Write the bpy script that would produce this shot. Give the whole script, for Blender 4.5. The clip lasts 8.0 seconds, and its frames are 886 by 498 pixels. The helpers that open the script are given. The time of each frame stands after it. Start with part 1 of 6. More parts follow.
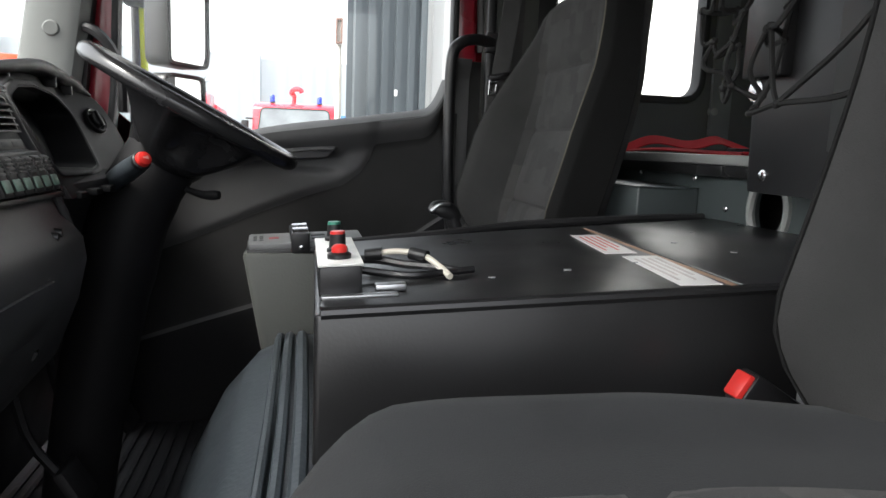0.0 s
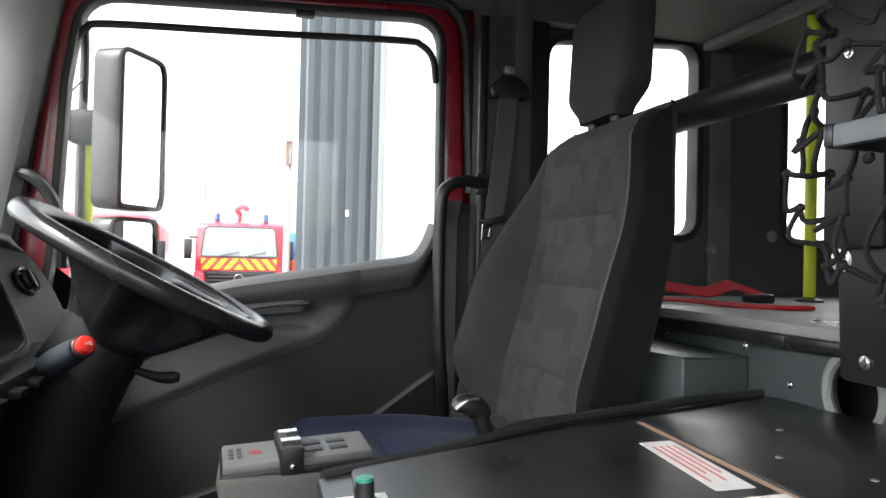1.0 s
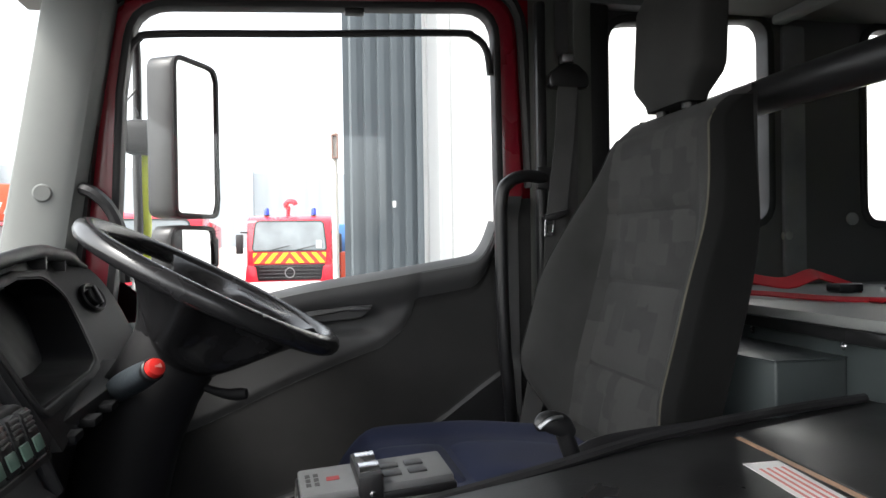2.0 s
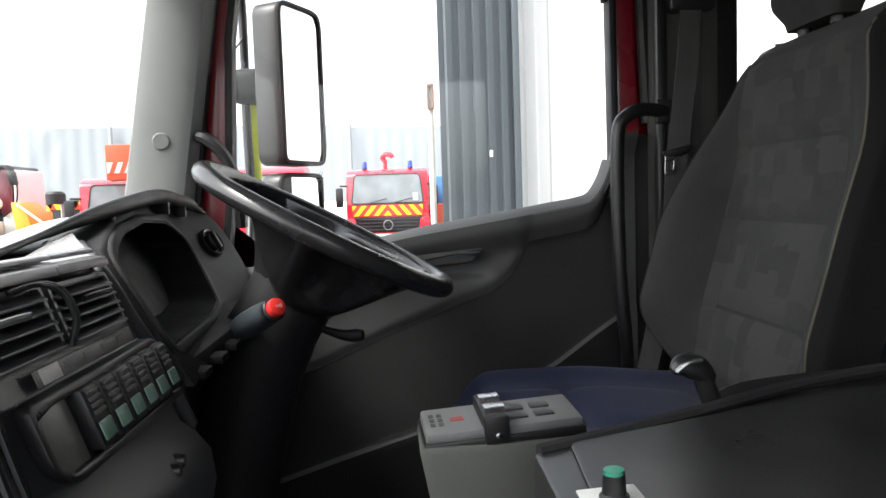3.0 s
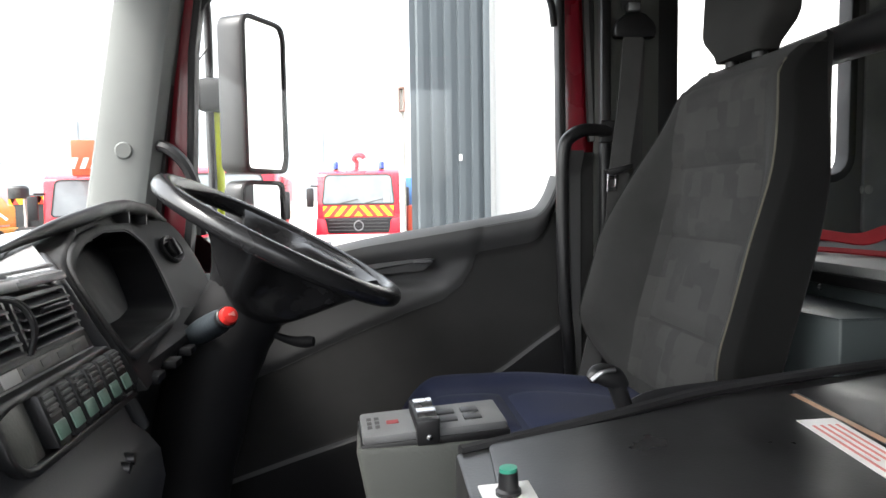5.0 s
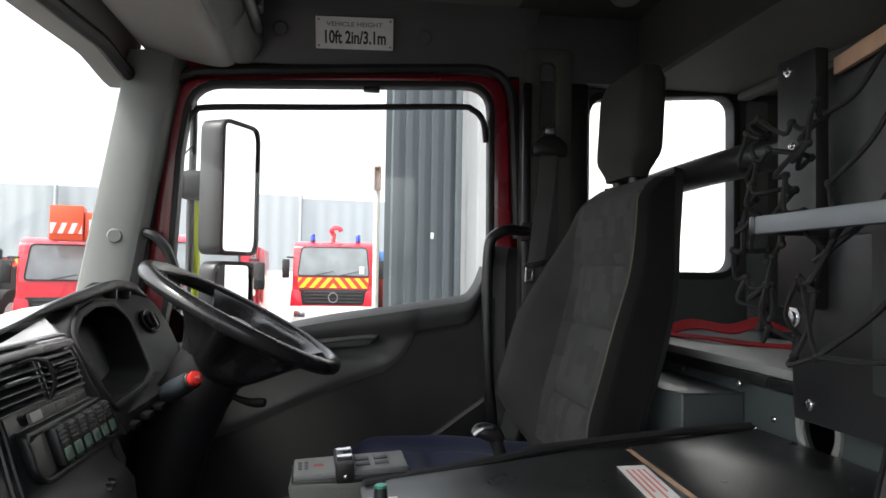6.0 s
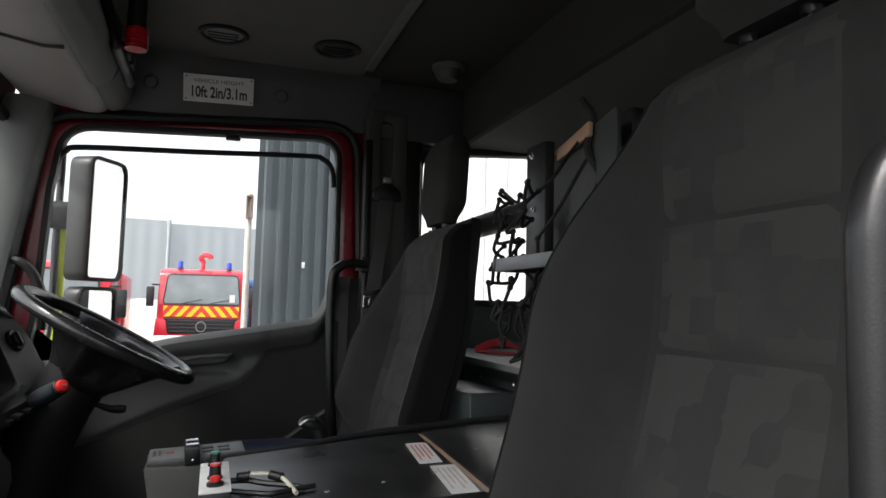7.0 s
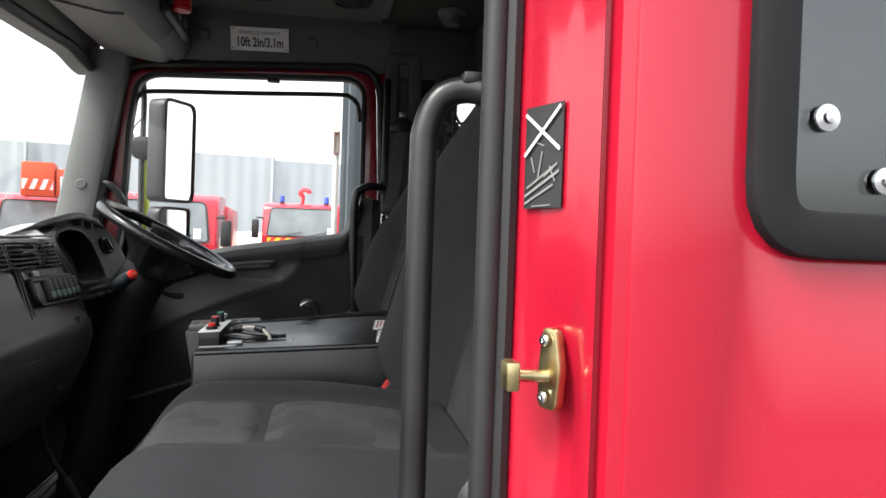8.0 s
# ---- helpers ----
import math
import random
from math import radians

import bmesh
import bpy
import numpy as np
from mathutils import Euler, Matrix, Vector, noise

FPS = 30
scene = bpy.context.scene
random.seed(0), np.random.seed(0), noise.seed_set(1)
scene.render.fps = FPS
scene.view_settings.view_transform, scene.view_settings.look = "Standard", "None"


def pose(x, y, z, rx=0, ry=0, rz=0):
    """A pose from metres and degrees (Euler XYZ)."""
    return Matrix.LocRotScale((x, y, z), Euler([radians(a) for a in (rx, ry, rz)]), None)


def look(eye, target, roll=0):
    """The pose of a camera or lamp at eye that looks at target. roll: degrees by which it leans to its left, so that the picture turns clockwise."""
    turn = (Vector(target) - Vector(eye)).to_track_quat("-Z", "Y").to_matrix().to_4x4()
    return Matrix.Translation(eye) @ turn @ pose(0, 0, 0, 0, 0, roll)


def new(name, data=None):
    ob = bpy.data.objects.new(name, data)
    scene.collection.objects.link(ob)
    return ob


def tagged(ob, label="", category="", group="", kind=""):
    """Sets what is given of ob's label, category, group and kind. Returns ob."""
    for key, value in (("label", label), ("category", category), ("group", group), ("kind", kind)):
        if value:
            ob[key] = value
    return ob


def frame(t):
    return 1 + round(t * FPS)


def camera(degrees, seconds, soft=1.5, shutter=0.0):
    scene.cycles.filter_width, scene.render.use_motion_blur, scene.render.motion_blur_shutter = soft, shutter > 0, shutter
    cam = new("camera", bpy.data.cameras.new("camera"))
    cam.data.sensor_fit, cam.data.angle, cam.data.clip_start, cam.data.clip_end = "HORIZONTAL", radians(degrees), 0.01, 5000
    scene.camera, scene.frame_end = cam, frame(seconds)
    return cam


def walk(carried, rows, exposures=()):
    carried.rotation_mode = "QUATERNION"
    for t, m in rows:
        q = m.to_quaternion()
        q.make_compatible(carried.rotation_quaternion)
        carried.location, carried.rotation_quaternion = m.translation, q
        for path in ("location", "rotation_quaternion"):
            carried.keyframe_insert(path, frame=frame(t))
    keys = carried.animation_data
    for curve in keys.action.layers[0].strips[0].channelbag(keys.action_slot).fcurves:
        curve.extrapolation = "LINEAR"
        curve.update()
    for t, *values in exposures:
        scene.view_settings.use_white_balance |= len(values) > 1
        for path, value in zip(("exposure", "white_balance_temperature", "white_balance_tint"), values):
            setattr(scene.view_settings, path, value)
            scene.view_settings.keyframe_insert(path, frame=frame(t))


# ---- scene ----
# the camera and its way
cam = camera(65.1, 8.0)
PATH = [
    (0, (-0.451, -0.841, 1.949), (-0.057, 1.098, 1.655), 2.3),
    (0.3, (-0.48, -0.754, 1.952), (-0.012, 1.176, 1.714), 2.1),
    (0.5, (-0.496, -0.705, 1.967), (-0.045, 1.235, 1.79), 2.2),
    (1, (-0.512, -0.608, 2.035), (0.029, 1.317, 2.065), 1.3),
    (1.2, (-0.526, -0.583, 2.045), (-0.026, 1.353, 2.069), 0.9),
    (2.3, (-0.54, -0.526, 2.069), (-0.179, 1.441, 2.045), -1.7),
    (2.5, (-0.558, -0.504, 2.063), (-0.275, 1.476, 2.028), -1.9),
    (3, (-0.559, -0.505, 2.046), (-0.422, 1.485, 1.902), -1.9),
    (3.5, (-0.558, -0.513, 2.052), (-0.476, 1.474, 1.84), -2.2),
    (4, (-0.554, -0.511, 2.052), (-0.451, 1.475, 1.844), -2.6),
    (4.5, (-0.552, -0.52, 2.055), (-0.381, 1.462, 1.851), -2.1),
    (5.8, (-0.467, -0.786, 2.098), (-0.2, 1.196, 2.128), 0.4),
    (6, (-0.465, -0.855, 2.101), (-0.181, 1.124, 2.171), 0.9),
    (6.5, (-0.438, -0.989, 2.098), (0.096, 0.929, 2.284), 1.7),
    (7, (-0.432, -1.203, 2.092), (0.189, 0.691, 2.256), 1.4),
    (7.5, (-0.38, -1.423, 2.062), (0.125, 0.511, 2.124), 1.5),
    (8, (-0.212, -1.618, 2.033), (0.139, 0.351, 2.006), 2.0),
]
walk(cam, [(t, look(eye, target, roll)) for t, eye, target, roll in PATH], [(0.0, 2.4), (0.5, 2.8), (1.0, 2.85), (2.5, 2.3), (3.0, 2.3), (3.5, 2.7), (4.0, 2.85), (4.5, 2.95), (6.0, 2.05), (6.6, 1.5), (7.1, 1.55), (7.5, 1.8), (8.0, 1.95)])

# ---------------------------------------------------------------- light
world = bpy.data.worlds.new("overcast_sky")
scene.world = world
world.use_nodes = True
wn = world.node_tree
sky = wn.nodes.new("ShaderNodeTexSky")
sky.sky_type = 'NISHITA'
sky.sun_disc = False
sky.sun_elevation, sky.sun_rotation = radians(50), radians(245)
sky.dust_density, sky.air_density = 4.0, 1.0
grey = wn.nodes.new("ShaderNodeHueSaturation")
grey.inputs["Saturation"].default_value = 0.22
wn.links.new(sky.outputs[0], grey.inputs["Color"])
bg = wn.nodes["Background"]
wn.links.new(grey.outputs[0], bg.inputs[0])
bg.inputs[1].default_value = 0.15
sun = new("sun", bpy.data.lights.new("sun", 'SUN'))
sun.data.energy, sun.data.angle, sun.data.color = 0.9, radians(14), (1.0, 0.96, 0.9)
sun.matrix_world = look((0, 0, 20), (13.5, 6.0, 0)) @ Matrix.Identity(4)


# ---------------------------------------------------------------- materials
def mat(name, col, rough=0.5, metal=0.0, vary=0.12, grain=400.0, bump=0.15, stain=6.0, coat=0.0, spec=0.5, obj_rand=0.0, dist=0.001):
    """Surface with grain at a fine scale and stains at a large one, in metres."""
    m = bpy.data.materials.new(name)
    m.use_nodes = True
    n, l = m.node_tree.nodes, m.node_tree.links
    b = n["Principled BSDF"]
    tc = n.new("ShaderNodeTexCoord")
    fine, big = n.new("ShaderNodeTexNoise"), n.new("ShaderNodeTexNoise")
    fine.inputs["Scale"].default_value, fine.inputs["Detail"].default_value = grain, 3
    big.inputs["Scale"].default_value, big.inputs["Detail"].default_value = stain, 5
    l.new(tc.outputs["Object"], fine.inputs["Vector"])
    l.new(tc.outputs["Object"], big.inputs["Vector"])
    ramp = n.new("ShaderNodeMapRange")
    ramp.inputs[1].default_value, ramp.inputs[2].default_value = 0.3, 0.7
    ramp.inputs[3].default_value, ramp.inputs[4].default_value = 1 - vary, 1 + vary
    l.new(big.outputs[0], ramp.inputs[0])
    mul = n.new("ShaderNodeMix")
    mul.data_type, mul.blend_type = 'RGBA', 'MULTIPLY'
    mul.inputs[0].default_value = 1.0
    mul.inputs[6].default_value = (*col, 1)
    l.new(ramp.outputs[0], mul.inputs[7])
    l.new(mul.outputs[2], b.inputs["Base Color"])
    rr = n.new("ShaderNodeMapRange")
    rr.inputs[1].default_value, rr.inputs[2].default_value = 0.3, 0.7
    rr.inputs[3].default_value, rr.inputs[4].default_value = max(0.02, rough - 0.08), min(1, rough + 0.08)
    l.new(big.outputs[0], rr.inputs[0])
    l.new(rr.outputs[0], b.inputs["Roughness"])
    b.inputs["Metallic"].default_value = metal
    b.inputs["Specular IOR Level"].default_value = spec
    b.inputs["Coat Weight"].default_value = coat
    b.inputs["Coat Roughness"].default_value = 0.08
    if bump:
        bp = n.new("ShaderNodeBump")
        bp.inputs["Strength"].default_value, bp.inputs["Distance"].default_value = bump, dist
        l.new(fine.outputs[0], bp.inputs["Height"])
        l.new(bp.outputs[0], b.inputs["Normal"])
    return m


def fabric(name, col, patch=None, weave=900.0, flat="x"):
    """Woven upholstery; patch: a second colour in blocks and rounds, as on printed bus cloth."""
    m = mat(name, col, 0.95, 0, 0.18, weave, 0.5, 9.0, spec=0.15)
    n, l = m.node_tree.nodes, m.node_tree.links
    b = n["Principled BSDF"]
    b.inputs["Sheen Weight"].default_value = 0.04
    if patch:
        tc = n.new("ShaderNodeTexCoord")
        vo = n.new("ShaderNodeTexVoronoi")
        vo.distance, vo.feature = 'CHEBYCHEV', 'F1'
        vo.inputs["Scale"].default_value = 25
        vo.inputs["Randomness"].default_value = 0.45
        mp = n.new("ShaderNodeMapping")
        mp.inputs["Scale"].default_value = (0, 1, 1) if flat == "x" else (1, 1, 0)
        l.new(tc.outputs["Object"], mp.inputs[0])
        l.new(mp.outputs[0], vo.inputs["Vector"])
        v2 = n.new("ShaderNodeTexVoronoi")
        v2.inputs["Scale"].default_value = 19
        l.new(mp.outputs[0], v2.inputs["Vector"])
        lt = n.new("ShaderNodeMath")
        lt.operation = 'LESS_THAN'
        lt.inputs[1].default_value = 0.3
        l.new(v2.outputs["Distance"], lt.inputs[0])
        sep = n.new("ShaderNodeSeparateColor")
        l.new(vo.outputs["Color"], sep.inputs[0])
        gt = n.new("ShaderNodeMath")
        gt.operation = 'GREATER_THAN'
        gt.inputs[1].default_value = 0.5
        l.new(sep.outputs[0], gt.inputs[0])
        ad = n.new("ShaderNodeMath")
        ad.operation = 'MULTIPLY_ADD'
        ad.inputs[1].default_value = 0.35
        l.new(lt.outputs[0], ad.inputs[0])
        l.new(gt.outputs[0], ad.inputs[2])
        mx = n.new("ShaderNodeMix")
        mx.data_type = 'RGBA'
        old = b.inputs["Base Color"].links[0].from_socket
        l.new(ad.outputs[0], mx.inputs[0])
        l.new(old, mx.inputs[6])
        mx.inputs[7].default_value = (*patch, 1)
        l.new(mx.outputs[2], b.inputs["Base Color"])
    return m


def glass(name, tint=(1, 1, 1), gloss=1.0, base=0.035):
    m = bpy.data.materials.new(name)
    m.use_nodes = True
    n, l = m.node_tree.nodes, m.node_tree.links
    n.remove(n["Principled BSDF"])
    tr, gl, fr, mx = n.new("ShaderNodeBsdfTransparent"), n.new("ShaderNodeBsdfGlossy"), n.new("ShaderNodeLayerWeight"), n.new("ShaderNodeMixShader")
    tr.inputs[0].default_value = (*tint, 1)
    gl.inputs["Roughness"].default_value = 0.02
    gl.inputs["Color"].default_value = (gloss, gloss, gloss, 1)
    fr.inputs[0].default_value = 0.5
    pw, ad = n.new("ShaderNodeMath"), n.new("ShaderNodeMath")
    pw.operation, ad.operation = 'POWER', 'MULTIPLY_ADD'
    pw.inputs[1].default_value, ad.inputs[1].default_value, ad.inputs[2].default_value = 5.0, 0.6, base
    l.new(fr.outputs["Facing"], pw.inputs[0])
    l.new(pw.outputs[0], ad.inputs[0])
    l.new(ad.outputs[0], mx.inputs[0])
    l.new(tr.outputs[0], mx.inputs[1])
    l.new(gl.outputs[0], mx.inputs[2])
    l.new(mx.outputs[0], n["Material Output"].inputs[0])
    return m


M_PLASTIC = mat("dark_grey_grained_plastic", (0.064, 0.064, 0.065), 0.46, 0, 0.1, 700, 0.35, 5)
M_DASH = mat("charcoal_dash_plastic", (0.046, 0.046, 0.049), 0.38, 0, 0.12, 800, 0.3, 7)
M_BIN = mat("dull_charcoal_binnacle_plastic", (0.034, 0.034, 0.035), 0.62, 0, 0.12, 800, 0.3, 7, spec=0.22)
# Mid grey plastic made paler: the windscreen's glare is put into this colour.
M_DASHTOP = mat("glare_paled_dash_plastic", (0.36, 0.365, 0.37), 0.24, 0, 0.1, 800, 0.15, 6, spec=0.7)
M_BLACK = mat("black_plastic", (0.012, 0.012, 0.013), 0.4, 0, 0.15, 500, 0.15, 9)
M_RUBBER = mat("black_rubber", (0.013, 0.013, 0.014), 0.6, 0, 0.2, 300, 0.2, 12)
M_COLUMN = mat("dull_black_plastic", (0.010, 0.010, 0.011), 0.62, 0, 0.15, 500, 0.2, 9, spec=0.2)
M_WHEEL = mat("worn_black_wheel_plastic", (0.016, 0.016, 0.017), 0.21, 0, 0.25, 500, 0.08, 14)
M_TRIMGREY = mat("light_grey_pillar_plastic", (0.15, 0.158, 0.153), 0.75, 0, 0.08, 800, 0.3, 5, spec=0.2)
M_LOCKER = mat("warm_grey_locker_plastic", (0.27, 0.265, 0.25), 0.55, 0, 0.06, 700, 0.3, 5)
M_HEAD = mat("grey_headliner_cloth", (0.14, 0.14, 0.13), 0.95, 0, 0.1, 900, 0.5, 4, spec=0.2)
M_DARKHEAD = mat("dark_roof_lining", (0.055, 0.055, 0.047), 0.95, 0, 0.12, 900, 0.4, 4, spec=0.2)
M_RED = mat("red_fire_engine_paint", (0.35, 0.007, 0.023), 0.3, 0, 0.04, 60, 0.0, 3, coat=0.6, spec=0.3)
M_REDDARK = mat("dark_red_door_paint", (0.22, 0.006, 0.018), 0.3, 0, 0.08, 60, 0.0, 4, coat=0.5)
M_BOX = mat("satin_black_steel", (0.014, 0.014, 0.0145), 0.33, 0.0, 0.15, 260, 0.12, 5, spec=0.6)
M_GREENGREY = mat("slate_green_steel", (0.047, 0.057, 0.058), 0.45, 0, 0.12, 200, 0.12, 7)
M_TRAY = mat("grey_tray_top", (0.21, 0.215, 0.21), 0.5, 0, 0.14, 200, 0.15, 9)
M_SWITCHGREY = mat("mid_grey_switch_panel", (0.17, 0.175, 0.18), 0.45, 0, 0.06, 600, 0.2, 9)
M_CONSOLE = mat("grained_olive_grey_plastic", (0.064, 0.068, 0.062), 0.55, 0, 0.1, 260, 0.6, 6)
M_TUNNEL = mat("blue_black_vinyl", (0.035, 0.043, 0.05), 0.38, 0, 0.12, 160, 0.5, 8)
M_FLOOR = mat("dark_rubber_floor", (0.022, 0.023, 0.025), 0.7, 0, 0.3, 120, 0.4, 9)
M_WHITE = mat("scuffed_white_paint", (0.72, 0.72, 0.7), 0.4, 0, 0.15, 80, 0.1, 30)
M_CHROME = mat("bright_steel", (0.7, 0.7, 0.72), 0.22, 1.0, 0.1, 300, 0.05, 20)
M_ZINC = mat("worn_brass_zinc", (0.5, 0.42, 0.22), 0.32, 1.0, 0.25, 120, 0.3, 40)
M_ALU = mat("brushed_aluminium", (0.45, 0.46, 0.47), 0.4, 1.0, 0.12, 200, 0.15, 12)
M_COPPER = mat("pale_wood_strip", (0.42, 0.26, 0.17), 0.5, 0, 0.2, 100, 0.2, 20)
M_REDBTN = mat("red_plastic", (0.62, 0.03, 0.025), 0.35, 0, 0.1, 200, 0.05, 20)
M_REDLENS = mat("red_lens_plastic", (0.5, 0.01, 0.015), 0.18, 0, 0.1, 200, 0.0, 20)
M_GREENBTN = mat("green_plastic", (0.03, 0.22, 0.15), 0.4, 0, 0.1, 200, 0.05, 20)
M_SWGREEN = mat("pale_green_lens", (0.17, 0.29, 0.23), 0.4, 0, 0.2, 200, 0.05, 60)
M_SWBODY = mat("grey_rocker_plastic", (0.09, 0.09, 0.09), 0.4, 0, 0.1, 300, 0.1, 30)
M_PAPER = mat("white_label", (0.75, 0.74, 0.72), 0.5, 0, 0.06, 100, 0.03, 30)
M_PINK = mat("faded_red_print", (0.62, 0.22, 0.2), 0.55, 0, 0.1, 100, 0.03, 30)
M_PALEPRINT = mat("pale_grey_print", (0.55, 0.5, 0.48), 0.55, 0, 0.1, 100, 0.0, 30)
M_INK = mat("black_print", (0.02, 0.02, 0.02), 0.5, 0, 0.05, 100, 0.0, 30)
M_GREYPRINT = mat("grey_print", (0.2, 0.2, 0.2), 0.6, 0, 0.1, 100, 0.0, 30)
M_BROWNPRINT = mat("brown_print", (0.3, 0.2, 0.1), 0.5, 0, 0.1, 100, 0.0, 30)
M_STRAPRED = fabric("red_webbing", (0.5, 0.02, 0.03))
M_BELT = fabric("grey_belt_webbing", (0.07, 0.07, 0.07))
M_NET = mat("black_rope", (0.006, 0.006, 0.006), 0.8, 0, 0.2, 500, 0.6, 20)
M_CLOTH = fabric("charcoal_seat_cloth", (0.034, 0.034, 0.0335))
M_WORN = fabric("worn_yellowed_seat_edge", (0.085, 0.080, 0.064))
M_SIDECLOTH = fabric("black_seat_side_cloth", (0.009, 0.009, 0.009))
M_CLOTHPAT = fabric("patterned_grey_seat_cloth", (0.038, 0.038, 0.0375), (0.0465, 0.046, 0.045))
M_CLOTHPATC = fabric("patterned_grey_cushion_cloth", (0.045, 0.045, 0.045), (0.064, 0.063, 0.061), flat="z")
M_CLOTHBLUE = fabric("navy_seat_cloth", (0.017, 0.022, 0.05))
M_CLOTHGREY = fabric("grey_cushion_cloth", (0.027, 0.0285, 0.030))
M_FELT = fabric("grey_felt", (0.15, 0.155, 0.16))
M_GLASS = glass("window_glass", (0.97, 0.98, 0.975), 0.6)
M_DARKGLASS = glass("tinted_window_glass", (0.7, 0.75, 0.76), 1.0, 0.08)
M_MIRROR = mat("mirror_glass", (0.66, 0.67, 0.68), 0.03, 1.0, 0.02, 20, 0.0, 3)
M_SCREEN = mat("black_smoked_display", (0.005, 0.005, 0.006), 0.42, 0, 0.1, 100, 0.0, 10, spec=0.12)
M_YELLOW = mat("fluorescent_yellow_plastic", (0.62, 0.72, 0.02), 0.45, 0, 0.06, 100, 0.05, 9)
M_CABLEWHITE = mat("cream_cable", (0.55, 0.52, 0.44), 0.5, 0, 0.1, 100, 0.1, 40)
M_ASPHALT = mat("asphalt_yard", (0.09, 0.09, 0.088), 0.9, 0, 0.25, 30, 0.4, 0.4)
M_CLAD = mat("grey_blue_steel_cladding", (0.085, 0.10, 0.11), 0.5, 0, 0.08, 40, 0.0, 0.8)
M_WALLFAR = mat("pale_grey_wall_cladding", (0.37, 0.405, 0.425), 0.7, 0, 0.05, 20, 0.0, 0.3)
M_WALLWHITE = mat("white_wall_cladding", (0.8, 0.8, 0.78), 0.6, 0, 0.04, 20, 0.0, 0.5)
M_TRUCKRED = mat("bright_red_truck_paint", (0.62, 0.015, 0.035), 0.3, 0, 0.05, 30, 0.0, 1, coat=0.5)
M_TRUCKWHITE = mat("white_bumper_paint", (0.75, 0.75, 0.74), 0.4, 0, 0.08, 30, 0.0, 2)
M_CHEVY = mat("yellow_chevron_film", (0.85, 0.62, 0.02), 0.4, 0, 0.03, 30, 0.0, 2)
M_CHEVR = mat("red_chevron_film", (0.75, 0.05, 0.03), 0.4, 0, 0.03, 30, 0.0, 2)
M_BLUELENS = mat("blue_beacon_lens", (0.02, 0.05, 0.55), 0.2, 0, 0.05, 30, 0.0, 2)
M_TRUCKGLASS = mat("truck_windscreen", (0.17, 0.19, 0.20), 0.08, 0, 0.3, 3, 0.0, 1.5, spec=0.8)
M_TYRE = mat("tyre_rubber", (0.02, 0.02, 0.02), 0.8, 0, 0.1, 60, 0.3, 3)
M_ORANGE = mat("orange_basket_paint", (0.68, 0.09, 0.03), 0.45, 0, 0.06, 30, 0.0, 2)
M_DIGYEL = mat("yellow_machine_paint", (0.7, 0.36, 0.03), 0.45, 0, 0.1, 30, 0.0, 2)
M_REDGLASS = mat("dark_red_tinted_glass", (0.13, 0.02, 0.03), 0.12, 0, 0.2, 3, 0.0, 2, spec=0.6)
M_BLUEPAINT = mat("blue_lorry_paint", (0.04, 0.16, 0.4), 0.4, 0, 0.06, 30, 0.0, 2)
M_POSTWHITE = mat("weathered_white_post", (0.6, 0.57, 0.52), 0.7, 0, 0.15, 30, 0.2, 4)
M_POSTBROWN = mat("brown_lamp_case", (0.22, 0.13, 0.1), 0.6, 0, 0.15, 30, 0.2, 4)


# ---------------------------------------------------------------- mesh helpers
def part(name, bm, material, parent=None, label=""):
    """Links a bmesh, in world coordinates, as one mesh object under its thing or part."""
    bmesh.ops.recalc_face_normals(bm, faces=bm.faces[:])
    for f in bm.faces:
        f.smooth = True
    for e in bm.edges:
        e.smooth = len(e.link_faces) == 2 and e.calc_face_angle(0.0) < 0.65
    me = bpy.data.meshes.new(name)
    bm.to_mesh(me)
    bm.free()
    me.materials.append(material)
    ob = new(name, me)
    if parent is not None:
        ob.parent = parent
        ob.matrix_parent_inverse = world_of(parent).inverted()
    if label:
        tagged(ob, label)
    return ob


def world_of(ob):
    m = ob.matrix_parent_inverse @ ob.matrix_basis
    return world_of(ob.parent) @ m if ob.parent else ob.matrix_basis.copy()


def thing(name, label, category, at=(0, 0, 0), group="", kind=""):
    ob = new(name)
    ob.empty_display_size = 0.05
    ob.matrix_basis = Matrix.Translation(at)
    return tagged(ob, label, category, group, kind)


def B():
    return bmesh.new()


def box(bm, x0, x1, y0, y1, z0, z1, bev=0.004, seg=2, m=None):
    made = bmesh.ops.create_cube(bm, size=1)["verts"]
    bmesh.ops.scale(bm, vec=(abs(x1 - x0), abs(y1 - y0), abs(z1 - z0)), verts=made)
    bmesh.ops.translate(bm, vec=((x0 + x1) / 2, (y0 + y1) / 2, (z0 + z1) / 2), verts=made)
    if m is not None:
        bmesh.ops.transform(bm, matrix=m, verts=made)
    if bev:
        edges = list({e for v in made for e in v.link_edges})
        bmesh.ops.bevel(bm, geom=edges, offset=bev, segments=seg, affect='EDGES', profile=0.5)
    return bm


def rpoly(pts, n=5):
    """Rounds the corners of a polygon whose points are (a, b) or (a, b, radius)."""
    out, k = [], len(pts)
    for i, p in enumerate(pts):
        r = p[2] if len(p) > 2 else 0
        c = Vector(p[:2])
        if not r:
            out.append(tuple(c))
            continue
        a, b = Vector(pts[i - 1][:2]) - c, Vector(pts[(i + 1) % k][:2]) - c
        s, e = c + a.normalized() * min(r, a.length * 0.49), c + b.normalized() * min(r, b.length * 0.49)
        for j in range(n + 1):
            t = j / n
            out.append(tuple(s * (1 - t) ** 2 + c * (2 * t * (1 - t)) + e * t * t))
    return out


